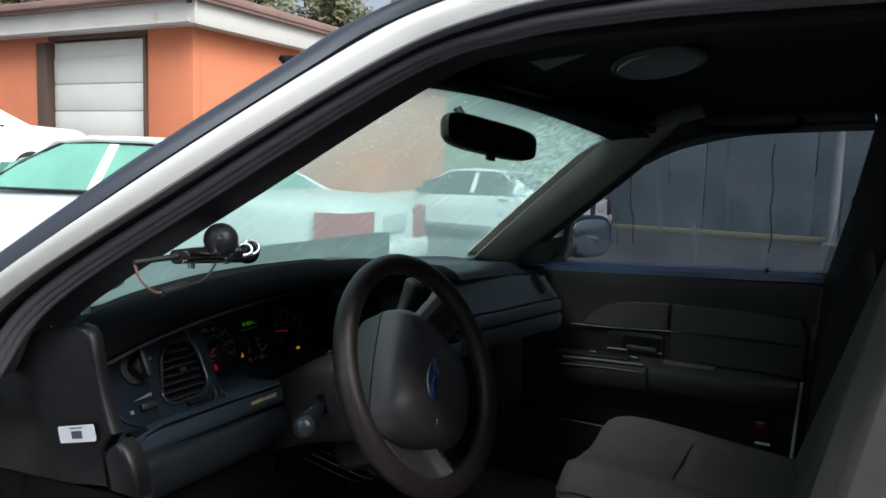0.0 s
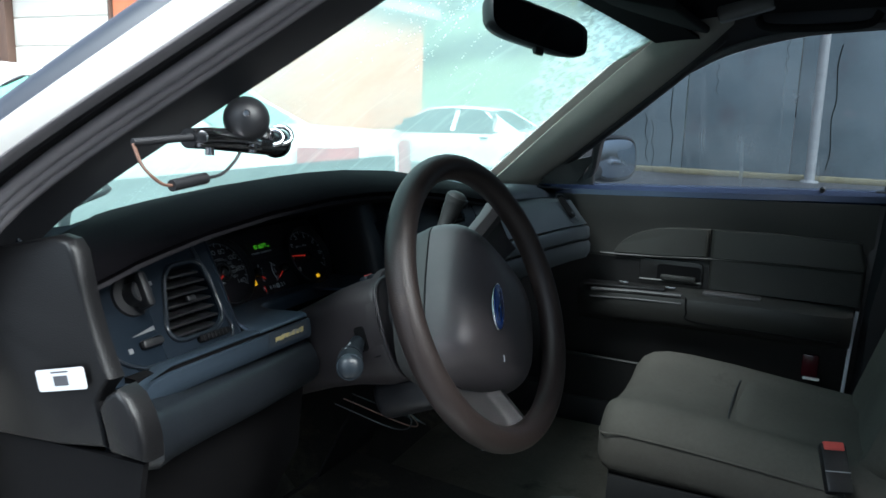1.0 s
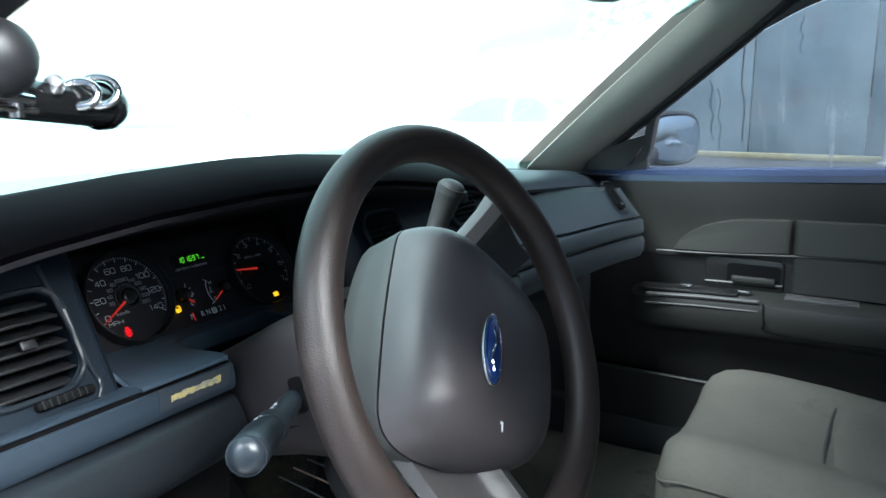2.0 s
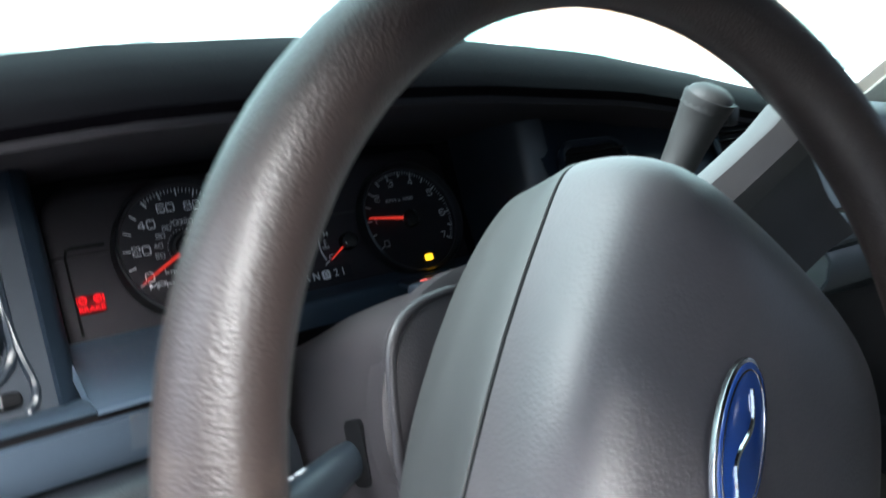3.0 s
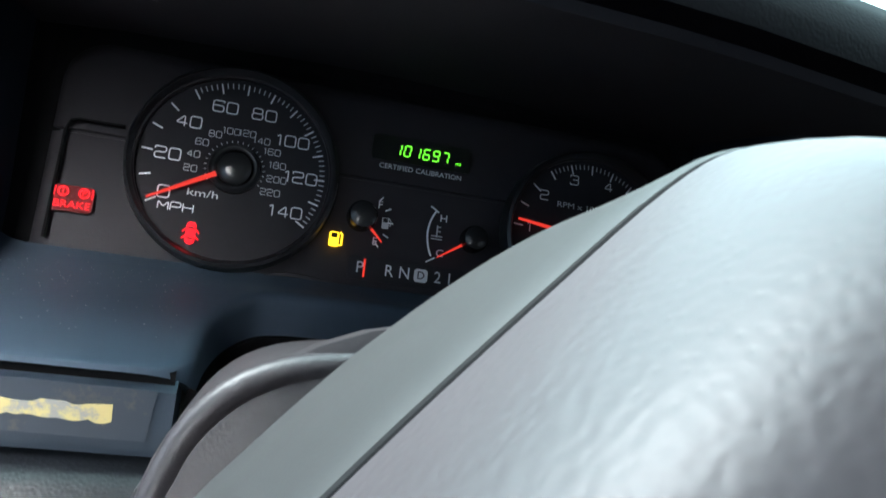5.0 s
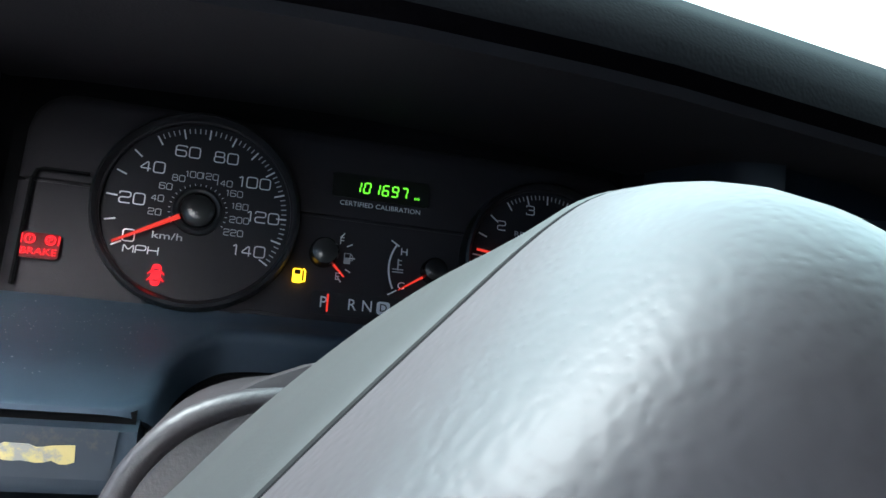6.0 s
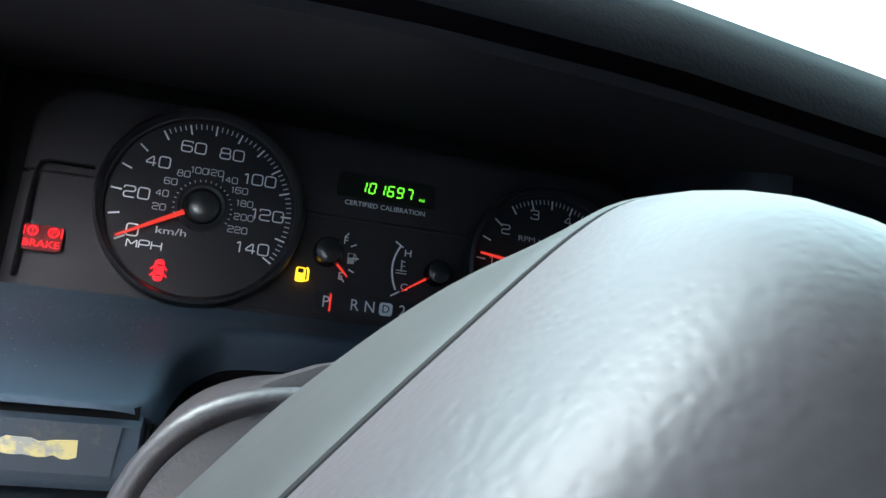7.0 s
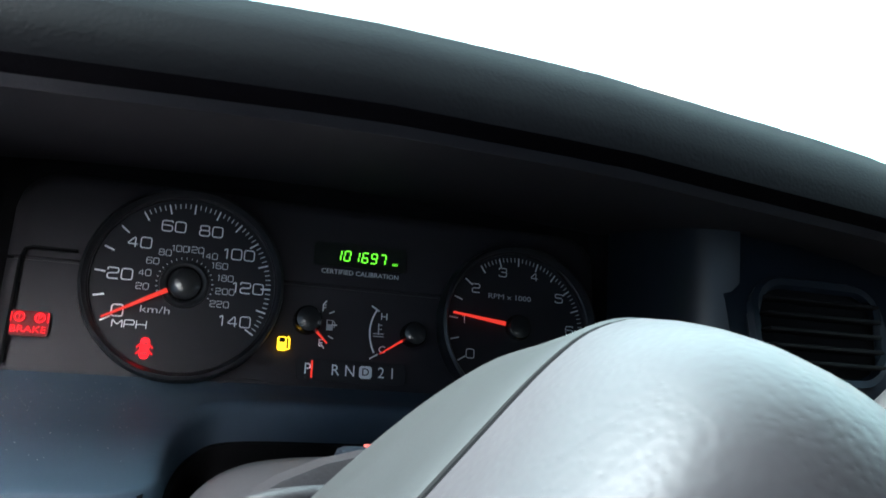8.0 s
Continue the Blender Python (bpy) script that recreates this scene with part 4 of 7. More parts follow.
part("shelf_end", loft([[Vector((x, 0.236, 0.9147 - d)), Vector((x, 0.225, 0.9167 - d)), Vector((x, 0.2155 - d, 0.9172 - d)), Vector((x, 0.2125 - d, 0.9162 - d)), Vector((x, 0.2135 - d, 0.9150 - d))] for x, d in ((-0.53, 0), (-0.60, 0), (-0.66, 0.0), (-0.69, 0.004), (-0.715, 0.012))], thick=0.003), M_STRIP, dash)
# black wall stands in for the shade inside the column opening
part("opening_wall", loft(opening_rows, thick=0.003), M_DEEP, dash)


def low_row(x, pts):
    return [Vector((x, y, z)) for y, z in pts]


STRIP = [(0.235, 0.9108), (0.217, 0.9112), (0.2125, 0.9092), (0.2105, 0.900), (0.2105, 0.891), (0.213, 0.8865), (0.235, 0.8855)]
strip_rows = [low_row(-0.437, STRIP), low_row(-0.46, STRIP), low_row(-0.60, STRIP)] + [[Vector((x, y - d * 0.55, z - d)) for y, z in STRIP] for x, d in ((-0.66, 0.0), (-0.685, 0.003), (-0.705, 0.010))]
part("trim_strip", loft(strip_rows, cap=True, thick=0.002), M_STRIP, dash, "smooth blue-grey trim strip with torn label")
LOWER = [(0.24, 0.8815), (0.216, 0.8815), (0.210, 0.878), (0.203, 0.869), (0.198, 0.856), (0.199, 0.843), (0.206, 0.834), (0.222, 0.830), (0.25, 0.829)]
low_rows = [low_row(-0.437, LOWER), low_row(-0.443, [(y - 0.002, z) for y, z in LOWER]), low_row(-0.55, [(y - 0.008, z) for y, z in LOWER]), low_row(-0.64, [(y - 0.014, z + 0.004) for y, z in LOWER]), low_row(-0.70, [(y - 0.032, z + 0.014) for y, z in LOWER]), low_row(-0.735, [(y - 0.052, z + 0.024) for y, z in LOWER]), low_row(-0.748, [(y - 0.045, z + 0.026) for y, z in LOWER])]
part("lower_roll", loft(low_rows, cap=True, thick=0.003), M_DASH_LOW, dash, "grained soft lower dashboard roll")
# black box fills the joint with its shade
part("gap", rbox((-0.569, 0.2225, 0.9098), (0.262, 0.0145, 0.0096), 0.0), M_DEEP, dash)
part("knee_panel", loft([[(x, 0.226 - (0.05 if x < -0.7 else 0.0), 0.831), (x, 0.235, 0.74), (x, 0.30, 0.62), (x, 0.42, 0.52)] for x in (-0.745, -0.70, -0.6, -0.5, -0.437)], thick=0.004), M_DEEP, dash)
part("lower_roll", loft([low_row(x, LOWER) for x in (-0.30, -0.25, -0.15)], cap=True, thick=0.003), M_DASH_LOW, dash)
part("trim_strip", loft([low_row(x, STRIP) for x in (-0.30, -0.25, -0.15)], cap=True, thick=0.002), M_STRIP, dash)
part("shelf", loft([[Vector((x, y, lerp(SHELF_Z, y))) for y in (0.306, 0.295, 0.27, 0.245, 0.227, 0.2155, 0.2125)] for x in (-0.30, -0.25, -0.2, -0.15)], thick=0.003), M_SHELF, dash)
part("knee_panel", loft([[(x, 0.226, 0.831), (x, 0.24, 0.74), (x, 0.30, 0.62), (x, 0.42, 0.52)] for x in (-0.30, -0.15)], thick=0.004), M_DEEP, dash)

dust_rnd = random.Random(21)
dust_bm = bmesh.new()
for k in range(150):
    x, y = dust_rnd.uniform(-0.53, -0.443), dust_rnd.triangular(0.22, 0.326, 0.315)
    z = lerp(SHELF_Z, y)
    a = dust_rnd.uniform(0, math.pi)
    ln = dust_rnd.choice((0.0002, 0.0002, 0.0003, 0.0003, 0.0005))
    rbox((0, 0, 0), (ln, 0.00022, 0.00012), 0.0, Matrix.Translation((x, y, z + 0.0002)) @ Matrix.Rotation(-0.13, 4, "X") @ Matrix.Rotation(a, 4, "Z"), bm=dust_bm)
tagged(part("dust", dust_bm, M_DUST, smooth=False), "pale dust and lint lying on the shelf under the gauges", "dust", kind="stuff")

# torn yellow label on the strip, and its residue
label = tagged(empty("torn_label", (-0.48, 0.2103, 0.9005)), "torn faded yellow paper label stuck on the dashboard strip", "label")
lab_m = frame_of((-0.480, 0.2101, 0.9020), (1, 0, 0), (0, -0.02, 1))
random.seed(4)
part("residue", prism([(-0.038, -0.008), (0.036, -0.0085), (0.038, 0.009), (-0.037, 0.0095)], lab_m, 0.00025), M_RESIDUE, label, smooth=False)
up = [(-0.026 + 0.052 * k / 24, 0.0031 + random.uniform(-0.0012, 0.0004)) for k in range(25)]
lo = [(-0.026 + 0.052 * k / 24, -0.0030 + random.uniform(-0.0003, 0.0012)) for k in range(25)]
part("paper", prism(lo + up[::-1], lab_m, 0.0006), M_GOLD, label, smooth=False)

# centre stack with vents, radio and the passenger side
STACK_Z = ((1.045, 0.058), (1.01, 0.036), (0.988, 0.016), (0.972, 0.005), (0.955, 0.0), (0.90, 0.0), (0.82, 0.002), (0.72, 0.01))
stack = [[(x, y + back, min(z, top)) for z, back in STACK_Z] for x, y, top in ((-0.195, 0.250, 1.045), (-0.186, 0.241, 1.045), (-0.17, 0.238, 1.045), (0.0, 0.240, 1.02), (0.12, 0.242, 1.0), (0.15, 0.25, 1.0))]
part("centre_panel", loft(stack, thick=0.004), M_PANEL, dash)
for vx in (-0.147, 0.045):
    vm = frame_of((vx - 0.012, 0.246, 0.982), (1, 0.02, 0), (0, 0.5, 1))
    vent = part("centre_vent", tube([vm @ Vector((x, y, 0.002)) for x, y in round_rect(0.072, 0.044, 0.016, 6) + [(0.036, 0.006)]], 0.003, 6), M_PANEL, dash)
    part("vent_back", prism(round_rect(0.069, 0.041, 0.015, 6), vm, 0.001), M_DEEP, vent)
    for k in range(5):
        part("slat", rbox((0, -0.014 + 0.007 * k, 0.004), (0.064, 0.0018, 0.008), 0.0008, vm), M_DEEP, vent)
for k, z in enumerate((0.905, 0.865, 0.825)):
    part("radio_button_row", rbox((-0.01, 0.234, z), (0.19, 0.008, 0.028), 0.003), M_BLACK, dash)
pface, pr1, pr2 = [], [], []
for x, d, e in ((0.15, 0.012, 0.012), (0.25, 0.008, 0.010), (0.35, 0.0, 0.004), (0.5, -0.008, -0.002), (0.6, -0.016, -0.006), (0.66, -0.024, -0.009), (0.70, -0.022, -0.012), (0.73, 0.0, -0.014), (0.745, 0.05, -0.015)):
    tz = lerp(TOP_Z, x)
    g = 0.45 * d if d < 0 else d
    pface.append([Vector((x, 0.262 + g, tz - 0.030)), Vector((x, 0.252 + g, tz - 0.036)), Vector((x, 0.240 + g, 0.955 + e)), Vector((x, 0.218 + d * 0.8, 0.918 + e)), Vector((x, 0.206 + d, 0.900 + e)), Vector((x, 0.214 + d, 0.897 + e))])
    pr1.append([Vector((x, y + d, z + e)) for y, z in ((0.214, 0.8955), (0.203, 0.8945), (0.199, 0.890), (0.196, 0.868), (0.200, 0.8625), (0.212, 0.8615))])
    pr2.append([Vector((x, y + d, z + e)) for y, z in ((0.212, 0.8595), (0.199, 0.8585), (0.194, 0.850), (0.194, 0.830), (0.202, 0.815), (0.225, 0.808), (0.32, 0.80), (0.40, 0.70))])
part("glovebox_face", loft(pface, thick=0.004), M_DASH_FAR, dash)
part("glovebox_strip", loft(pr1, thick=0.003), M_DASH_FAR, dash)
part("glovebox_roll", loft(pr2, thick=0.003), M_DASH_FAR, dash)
pv = frame_of((0.618, 0.2165, 0.930), (1, -0.10, 0.0), (0, 0.77, 1))
pvent = part("side_vent", tube([pv @ Vector((x, y, 0.004)) for x, y in round_rect(0.050, 0.080, 0.016, 5) + [(0.025, 0.024)]], 0.0007, 6), M_DASH_HARD, dash)
part("vent_back", prism([(x - 0.10 * y, y) for x, y in round_rect(0.030, 0.058, 0.011, 5)], pv @ Matrix.Translation((-0.004, 0.002, 0.004)), 0.004), M_DEEP, pvent)
for k in range(3):
    part("slat", rbox((-0.004, -0.016 + 0.016 * k, 0.0085), (0.020, 0.0015, 0.002), 0.0005, pv), M_DEEP, pvent)
part("tab", rbox((0.000, -0.017, 0.0095), (0.005, 0.006, 0.003), 0.001, pv), M_DASH_FAR, pvent)

# white paper label on the end cap
sticker = tagged(empty("inventory_sticker", (-0.7665, 0.228, 0.934)), "white rectangular paper sticker with grey print on the dashboard end", "sticker")
st_m = frame_of((-0.7663, 0.228, 0.934), (0, -1, 0.245), (0, 0.0, 1))
part("paper", prism(round_rect(0.062, 0.019, 0.003), st_m, 0.0004), M_STICKER, sticker)
part("print_block", prism(round_rect(0.018, 0.0085, 0.0005, 1, 0.0, -0.001), st_m @ Matrix.Translation((0, 0, 0.0004)), 0.0002), M_INK, sticker)
part("print_line", prism(round_rect(0.022, 0.0013, 0.0003, 1, 0.0, 0.0065), st_m @ Matrix.Translation((0, 0, 0.0004)), 0.0002), M_INK, sticker)

# ---- instrument cluster ----
CL = frame_of((0, 0.332, 0.92), (1, 0, 0), (0, 0.53, 1))  # x across, y up the face, z towards the driver
cluster = tagged(empty("instrument_cluster", (-0.36, 0.34, 0.92)), "dark grey instrument cluster with lit warning lamps and green odometer", "instrument cluster")


def at(x, s, z=0.0, turn=0.0):
    return CL @ Matrix.Translation((x, s, z)) @ Matrix.Rotation(radians(turn), 4, "Z")


MASK_X = [(-0.5150, 0.0), (-0.5145, 0.18), (-0.5130, 0.38), (-0.5105, 0.58), (-0.507, 0.76), (-0.502, 0.91), (-0.497, 0.98), (-0.492, 1.0), (-0.46, 1.0), (-0.40, 1.0), (-0.30, 1.0), (-0.230, 1.0), (-0.222, 0.95), (-0.214, 0.76), (-0.209, 0.5), (-0.2065, 0.2), (-0.206, 0.0)]


def mask_row(x, f):
    """One section up the mask; f is how far its rounded top corner has risen."""
    top = 0.066 + 0.020 * f
    curl = 0.006 * (1 - f) ** 2
    return [CL @ Vector((x, s_, z - curl)) for s_, z in ((-0.019, 0.004), (-0.0165, -0.001), (-0.013, -0.0040), (-0.009, -0.0055), (0.040, -0.0055), (0.0405, -0.007), (0.0415, -0.007), (0.042, -0.0055), (top - 0.008, -0.0055), (top - 0.003, -0.0065), (top - 0.0008, -0.0085), (top, -0.012))]


part("mask", loft([mask_row(x, f) for x, f in MASK_X], thick=0.002), M_MASK, cluster)
# near-black surround stands in for the shade round the mask
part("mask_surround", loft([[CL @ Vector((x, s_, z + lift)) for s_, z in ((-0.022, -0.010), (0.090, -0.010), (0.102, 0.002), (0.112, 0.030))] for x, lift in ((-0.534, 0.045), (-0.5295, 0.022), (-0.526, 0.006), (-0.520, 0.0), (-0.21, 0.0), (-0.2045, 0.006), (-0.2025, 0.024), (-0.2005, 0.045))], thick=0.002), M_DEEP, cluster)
part("mask_ridge", tube(smooth_path([at(-0.4225, -0.0172, -0.001).translation, at(-0.4180, -0.0140, -0.0035).translation, at(-0.4100, -0.0105, -0.0050).translation, at(-0.40, -0.0098, -0.0054).translation, at(-0.385, -0.0112, -0.0055).translation], 4), 0.0011, 6), M_MASK, cluster)
part("mask_groove", tube([at(-0.507, -0.008, -0.0025).translation, at(-0.5065, 0.040, -0.0025).translation, at(-0.505, 0.0445, -0.0025).translation, at(-0.502, 0.0455, -0.0025).translation, at(-0.483, 0.0455, -0.0025).translation], 0.0009, 5), M_DEEP, cluster)
TICK0, SWEEP = 210.0, -243.0


def dial(name, cx, cs, r, top, unit, labels, major, minor, number_r, size):
    """A round gauge: face, double rim, ticks and numbers."""
    d = part(name, lathe([(0, 0), (r * 0.93, 0), (r * 0.93, -0.004)], at(cx, cs), 64), M_GAUGE, cluster)
    part("rim", lathe([(r * 0.915, 0.0), (r * 0.925, 0.006), (r * 0.955, 0.0085), (r * 0.985, 0.0075), (r * 1.0, 0.001), (r * 1.0, -0.003)], at(cx, cs), 72), M_BLACK, d)
    part("inner_ring", lathe([(r * 0.905, 0.0005), (r * 0.905, 0.0035), (r * 0.92, 0.0042), (r * 0.93, 0.0030)], at(cx, cs), 72), M_COLUMN, d)
    k = 0
    while k <= top + 1e-6:
        big = abs(k / major - round(k / major)) < 1e-6
        a = TICK0 + SWEEP * k / top
        ln, w = (0.0048, 0.0007) if big else (0.0024, 0.00045)
        m = at(cx, cs, 0.0003, a)
        if big or k > top * 0.35 or abs(k / (major / 2) - round(k / (major / 2))) < 1e-6:
            part("tick", rbox((r * 0.865 - ln / 2, 0, 0), (ln, w, 0.0002), 0.0, m), M_GAUGE_PRINT if big else M_GAUGE_DIM, d, smooth=False)
        k += minor
    for v in labels:
        a = radians(TICK0 + SWEEP * v / top)
        part("numeral", glyphs(str(v), size * 0.70, at(cx + number_r * math.cos(a), cs + number_r * math.sin(a), 0.0003), 0.92, 0.11), M_GAUGE_PRINT, d, smooth=False)
    return d


def needle(parent, cx, cs, angle, r0, r1, w=0.0011, z=0.0035):
    m = at(cx, cs, z, angle)
    part("needle", prism([(r0, -w), (r1, -w * 0.45), (r1, w * 0.45), (r0, w)], m, 0.0008), M_NEEDLE, parent, "thin orange-red pointer")


def hub(parent, cx, cs, r):
    part("hub", lathe([(0, 0.0055), (r * 0.5, 0.0054), (r * 0.85, 0.0046), (r, 0.003), (r, 0)], at(cx, cs), 32), M_HUB, parent)


SPX, SPS = -0.4343, 0.0337
speedo = dial("speedometer", SPX, SPS, 0.0468, 140, "MPH", (20, 40, 60, 80, 100, 120, 140), 10, 2, 0.0293, 0.0074)
part("numeral", glyphs("0", 0.0054, at(SPX - 0.0282, SPS - 0.0150, 0.0003), 0.92, 0.11), M_GAUGE_PRINT, speedo, smooth=False)
for v in (20, 40, 60, 80, 100, 120, 140, 160, 180, 200, 220):
    a = radians(TICK0 + SWEEP * (v / 1.609) / 140)
    part("small_numeral", glyphs(str(v), 0.0029, at(SPX + 0.0190 * math.cos(a), SPS + 0.0178 * math.sin(a), 0.0003), 0.82, 0.12), M_GAUGE_DIM, speedo, smooth=False)
for j in range(23):
    a = TICK0 + SWEEP * (j * 10 / 1.609) / 140
    part("dot", rbox((0.0128, 0, 0.0003), (0.0010, 0.0003, 0.0002), 0.0, at(SPX, SPS, 0, a)), M_GAUGE_DIM, speedo, smooth=False)
part("unit_text", glyphs("MPH", 0.0036, at(SPX - 0.0222, SPS - 0.0210, 0.0003), 1.2), M_GAUGE_PRINT, speedo, smooth=False)
part("unit_text", lettering("km/h", 0.0046, at(SPX - 0.0118, SPS - 0.0135, 0.0003), 1.5), M_GAUGE_DIM, speedo, smooth=False)
part("hub_shadow_ring", lathe([(0.0088, 0.0030), (0.0098, 0.0034), (0.0112, 0.0022), (0.0116, 0.0)], at(SPX, SPS), 40), M_BLACK, speedo)
hub(speedo, SPX, SPS, 0.0082)
needle(speedo, SPX, SPS, 209.3, 0.0085, 0.0395)
door_icon = part("door_open_lamp", prism(round_rect(0.0040, 0.0098, 0.0015), at(SPX - 0.0142, SPS - 0.0318, 0.0004), 0.0003), M_RED, speedo, "lit red door-open warning symbol")
for gy in (0.0023, -0.0024):
    part("window_gap", rbox((0, gy, 0.0006), (0.0028, 0.0008, 0.0003), 0.0, at(SPX - 0.0142, SPS - 0.0318, 0.0004)), M_GAUGE, door_icon, smooth=False)
for s in (-1, 1):
    for gy in (0.0012, -0.0018):
        part("door_leaf", prism([(s * 0.0021, gy + 0.0009), (s * 0.0037, gy - 0.0006), (s * 0.0037, gy - 0.0013), (s * 0.0021, gy)][::s], at(SPX - 0.0142, SPS - 0.0318, 0.0004), 0.0003), M_RED, door_icon)

TAX, TAS = -0.2605, 0.0265
tach = dial("tachometer", TAX, TAS, 0.0455, 7, "RPM", (0, 1, 2, 3, 4, 5, 6, 7), 0.5, 0.1, 0.0315, 0.0068)
part("unit_text", lettering("RPM x 1000", 0.0040, at(TAX - 0.0045, TAS + 0.0165, 0.0003), 1.3), M_GAUGE_DIM, tach, smooth=False)
hub(tach, TAX, TAS, 0.0070)
needle(tach, TAX, TAS, 172.5, 0.0085, 0.0385)
part("engine_lamp", prism(round_rect(0.0075, 0.005, 0.0012), at(TAX + 0.006, TAS - 0.0325, 0.0004), 0.0003), M_AMBER, tach, "lit amber warning symbol")

# warning lamps left of the dial
brake = part("brake_lamp", prism(round_rect(0.0165, 0.0115, 0.002), at(-0.4985, 0.0100, -0.0028), 0.0003), M_RED_DIM, cluster, "lit red brake warning lamp")
part("lamp_text", lettering("BRAKE", 0.0044, at(-0.4985, 0.0072, -0.0022), 1.15), M_RED, brake, smooth=False)
for dx, ch in ((-0.0042, "!"), (0.0042, "P")):
    part("lamp_ring", lathe([(0.0016, 0.0), (0.0016, 0.0003), (0.0023, 0.0003), (0.0023, 0.0)], at(-0.4985 + dx, 0.0128, -0.0024), 20), M_RED, brake)
    part("lamp_text", lettering(ch, 0.0034, at(-0.4985 + dx, 0.0128, -0.0022)), M_RED, brake, smooth=False)
    s = 1 if dx > 0 else -1
    part("lamp_arc", rbox((dx + s * 0.0034, 0.0, 0.0), (0.0006, 0.0042, 0.0003), 0.0, at(-0.4985, 0.0128, -0.0023)), M_RED, brake, smooth=False)
fuel_lamp = part("fuel_lamp", prism(round_rect(0.0046, 0.0070, 0.0010), at(-0.3858, 0.0092, -0.0026), 0.0004), M_AMBER, cluster, "lit yellow low-fuel pump symbol")
part("pump_window", prism(round_rect(0.0028, 0.0022, 0.0004), at(-0.3858, 0.0110, -0.0021), 0.0002), M_DISPLAY, fuel_lamp)
part("pump_hose", tube([at(-0.3835, 0.0065, -0.0023).translation, at(-0.3822, 0.0068, -0.0023).translation, at(-0.3822, 0.0118, -0.0023).translation, at(-0.3832, 0.0128, -0.0023).translation], 0.0005, 5), M_AMBER, fuel_lamp)

# odometer
odo = part("odometer", prism(round_rect(0.049, 0.0125, 0.0015), at(-0.3485, 0.0575, -0.0029), 0.0004), M_DISPLAY, cluster, "green digital odometer display")
SEG = {"0": "abcdef", "1": "bc", "6": "acdefg", "9": "abcdfg", "7": "abc"}
SEGPOS = {"a": (0, 1, 0), "g": (0, 0, 0), "d": (0, -1, 0), "f": (-1, 0.5, 1), "b": (1, 0.5, 1), "e": (-1, -0.5, 1), "c": (1, -0.5, 1)}
for i, ch in enumerate("101697"):
    ox = -0.3605 + 0.00475 * i
    shape = bmesh.new()
    for sname in SEG[ch]:
        sx, sy, upright = SEGPOS[sname]
        px, py = sx * 0.00145, sy * 0.0026
        rbox((px + py * 0.18, py, 0), (0.0007, 0.0022, 0.0002) if upright else (0.0025, 0.0007, 0.0002), 0.0, at(ox, 0.0573, -0.0024), bm=shape)
    part("digit", shape, M_GREEN, odo, smooth=False)
part("unit", lettering("mi", 0.0025, at(-0.3300, 0.0553, -0.0024), 1.2), M_GREEN, odo, smooth=False)
part("caption", lettering("CERTIFIED CALIBRATION", 0.00345, at(-0.3482, 0.0483, -0.0027), 1.06), M_GAUGE_PRINT, cluster, smooth=False)

# fuel and temperature gauges
fuel = part("fuel_gauge", lathe([(0, 0.0062), (0.0036, 0.0060), (0.0060, 0.0050), (0.0070, 0.003), (0.0070, -0.003)], at(-0.3744, 0.0214), 32), M_HUB, cluster, "black knob of the fuel gauge, needle at empty")
for a in (52, 27, 0, -27, -52):
    part("tick", rbox((0.0140, 0, 0), (0.0030, 0.0006, 0.0002), 0.0, at(-0.3744, 0.0205, -0.0026, a)), M_GAUGE_PRINT, fuel, smooth=False)
needle(fuel, -0.3744, 0.0212, -45, 0.0072, 0.0150, 0.0006, -0.001)
part("letter", lettering("F", 0.0052, at(-0.3660, 0.0287, -0.0026)), M_GAUGE_PRINT, fuel, smooth=False)
part("letter", lettering("E", 0.0052, at(-0.3668, 0.0108, -0.0026)), M_GAUGE_PRINT, fuel, smooth=False)
pump = part("pump_symbol", tube([at(-0.3626 + x, 0.0203 + y, -0.0026).translation for x, y in ((-0.0015, -0.0025), (-0.0015, 0.0025), (0.0013, 0.0025), (0.0013, -0.0025), (-0.0015, -0.0025))], 0.0003, 5), M_GAUGE_DIM, fuel)
part("pump_body", rbox((-0.0001, -0.0010, 0), (0.0026, 0.0028, 0.0002), 0.0, at(-0.3626, 0.0203, -0.0027)), M_GAUGE_DIM, pump, smooth=False)
part("pump_hose", tube([at(-0.3626 + x, 0.0203 + y, -0.0026).translation for x, y in ((0.0015, -0.0008), (0.0024, -0.0010), (0.0026, 0.0010), (0.0016, 0.0024))], 0.00025, 5), M_GAUGE_DIM, pump)
temp = part("temperature_gauge", lathe([(0, 0.0060), (0.0034, 0.0058), (0.0056, 0.0048), (0.0064, 0.003), (0.0064, -0.003)], at(-0.3193, 0.0184), 32), M_HUB, cluster, "black knob of the temperature gauge, needle at cold")
part("arc", tube([at(-0.3193 + 0.0225 * math.cos(radians(a)), 0.0184 + 0.0225 * math.sin(radians(a)), -0.0026).translation for a in range(148, 213, 6)], 0.0005, 5), M_GAUGE_PRINT, temp)
for a in (148, 212):
    part("tick", rbox((0.0235, 0, 0), (0.0050, 0.0007, 0.0002), 0.0, at(-0.3193, 0.0184, -0.0026, a)), M_GAUGE_PRINT, temp, smooth=False)
needle(temp, -0.3193, 0.0184, 213, 0.0066, 0.0205, 0.0006, -0.001)
part("letter", lettering("H", 0.0050, at(-0.3345, 0.0268, -0.0026), 1.15), M_GAUGE_PRINT, temp, smooth=False)
part("letter", lettering("C", 0.0050, at(-0.3350, 0.0096, -0.0026), 1.15), M_GAUGE_PRINT, temp, smooth=False)
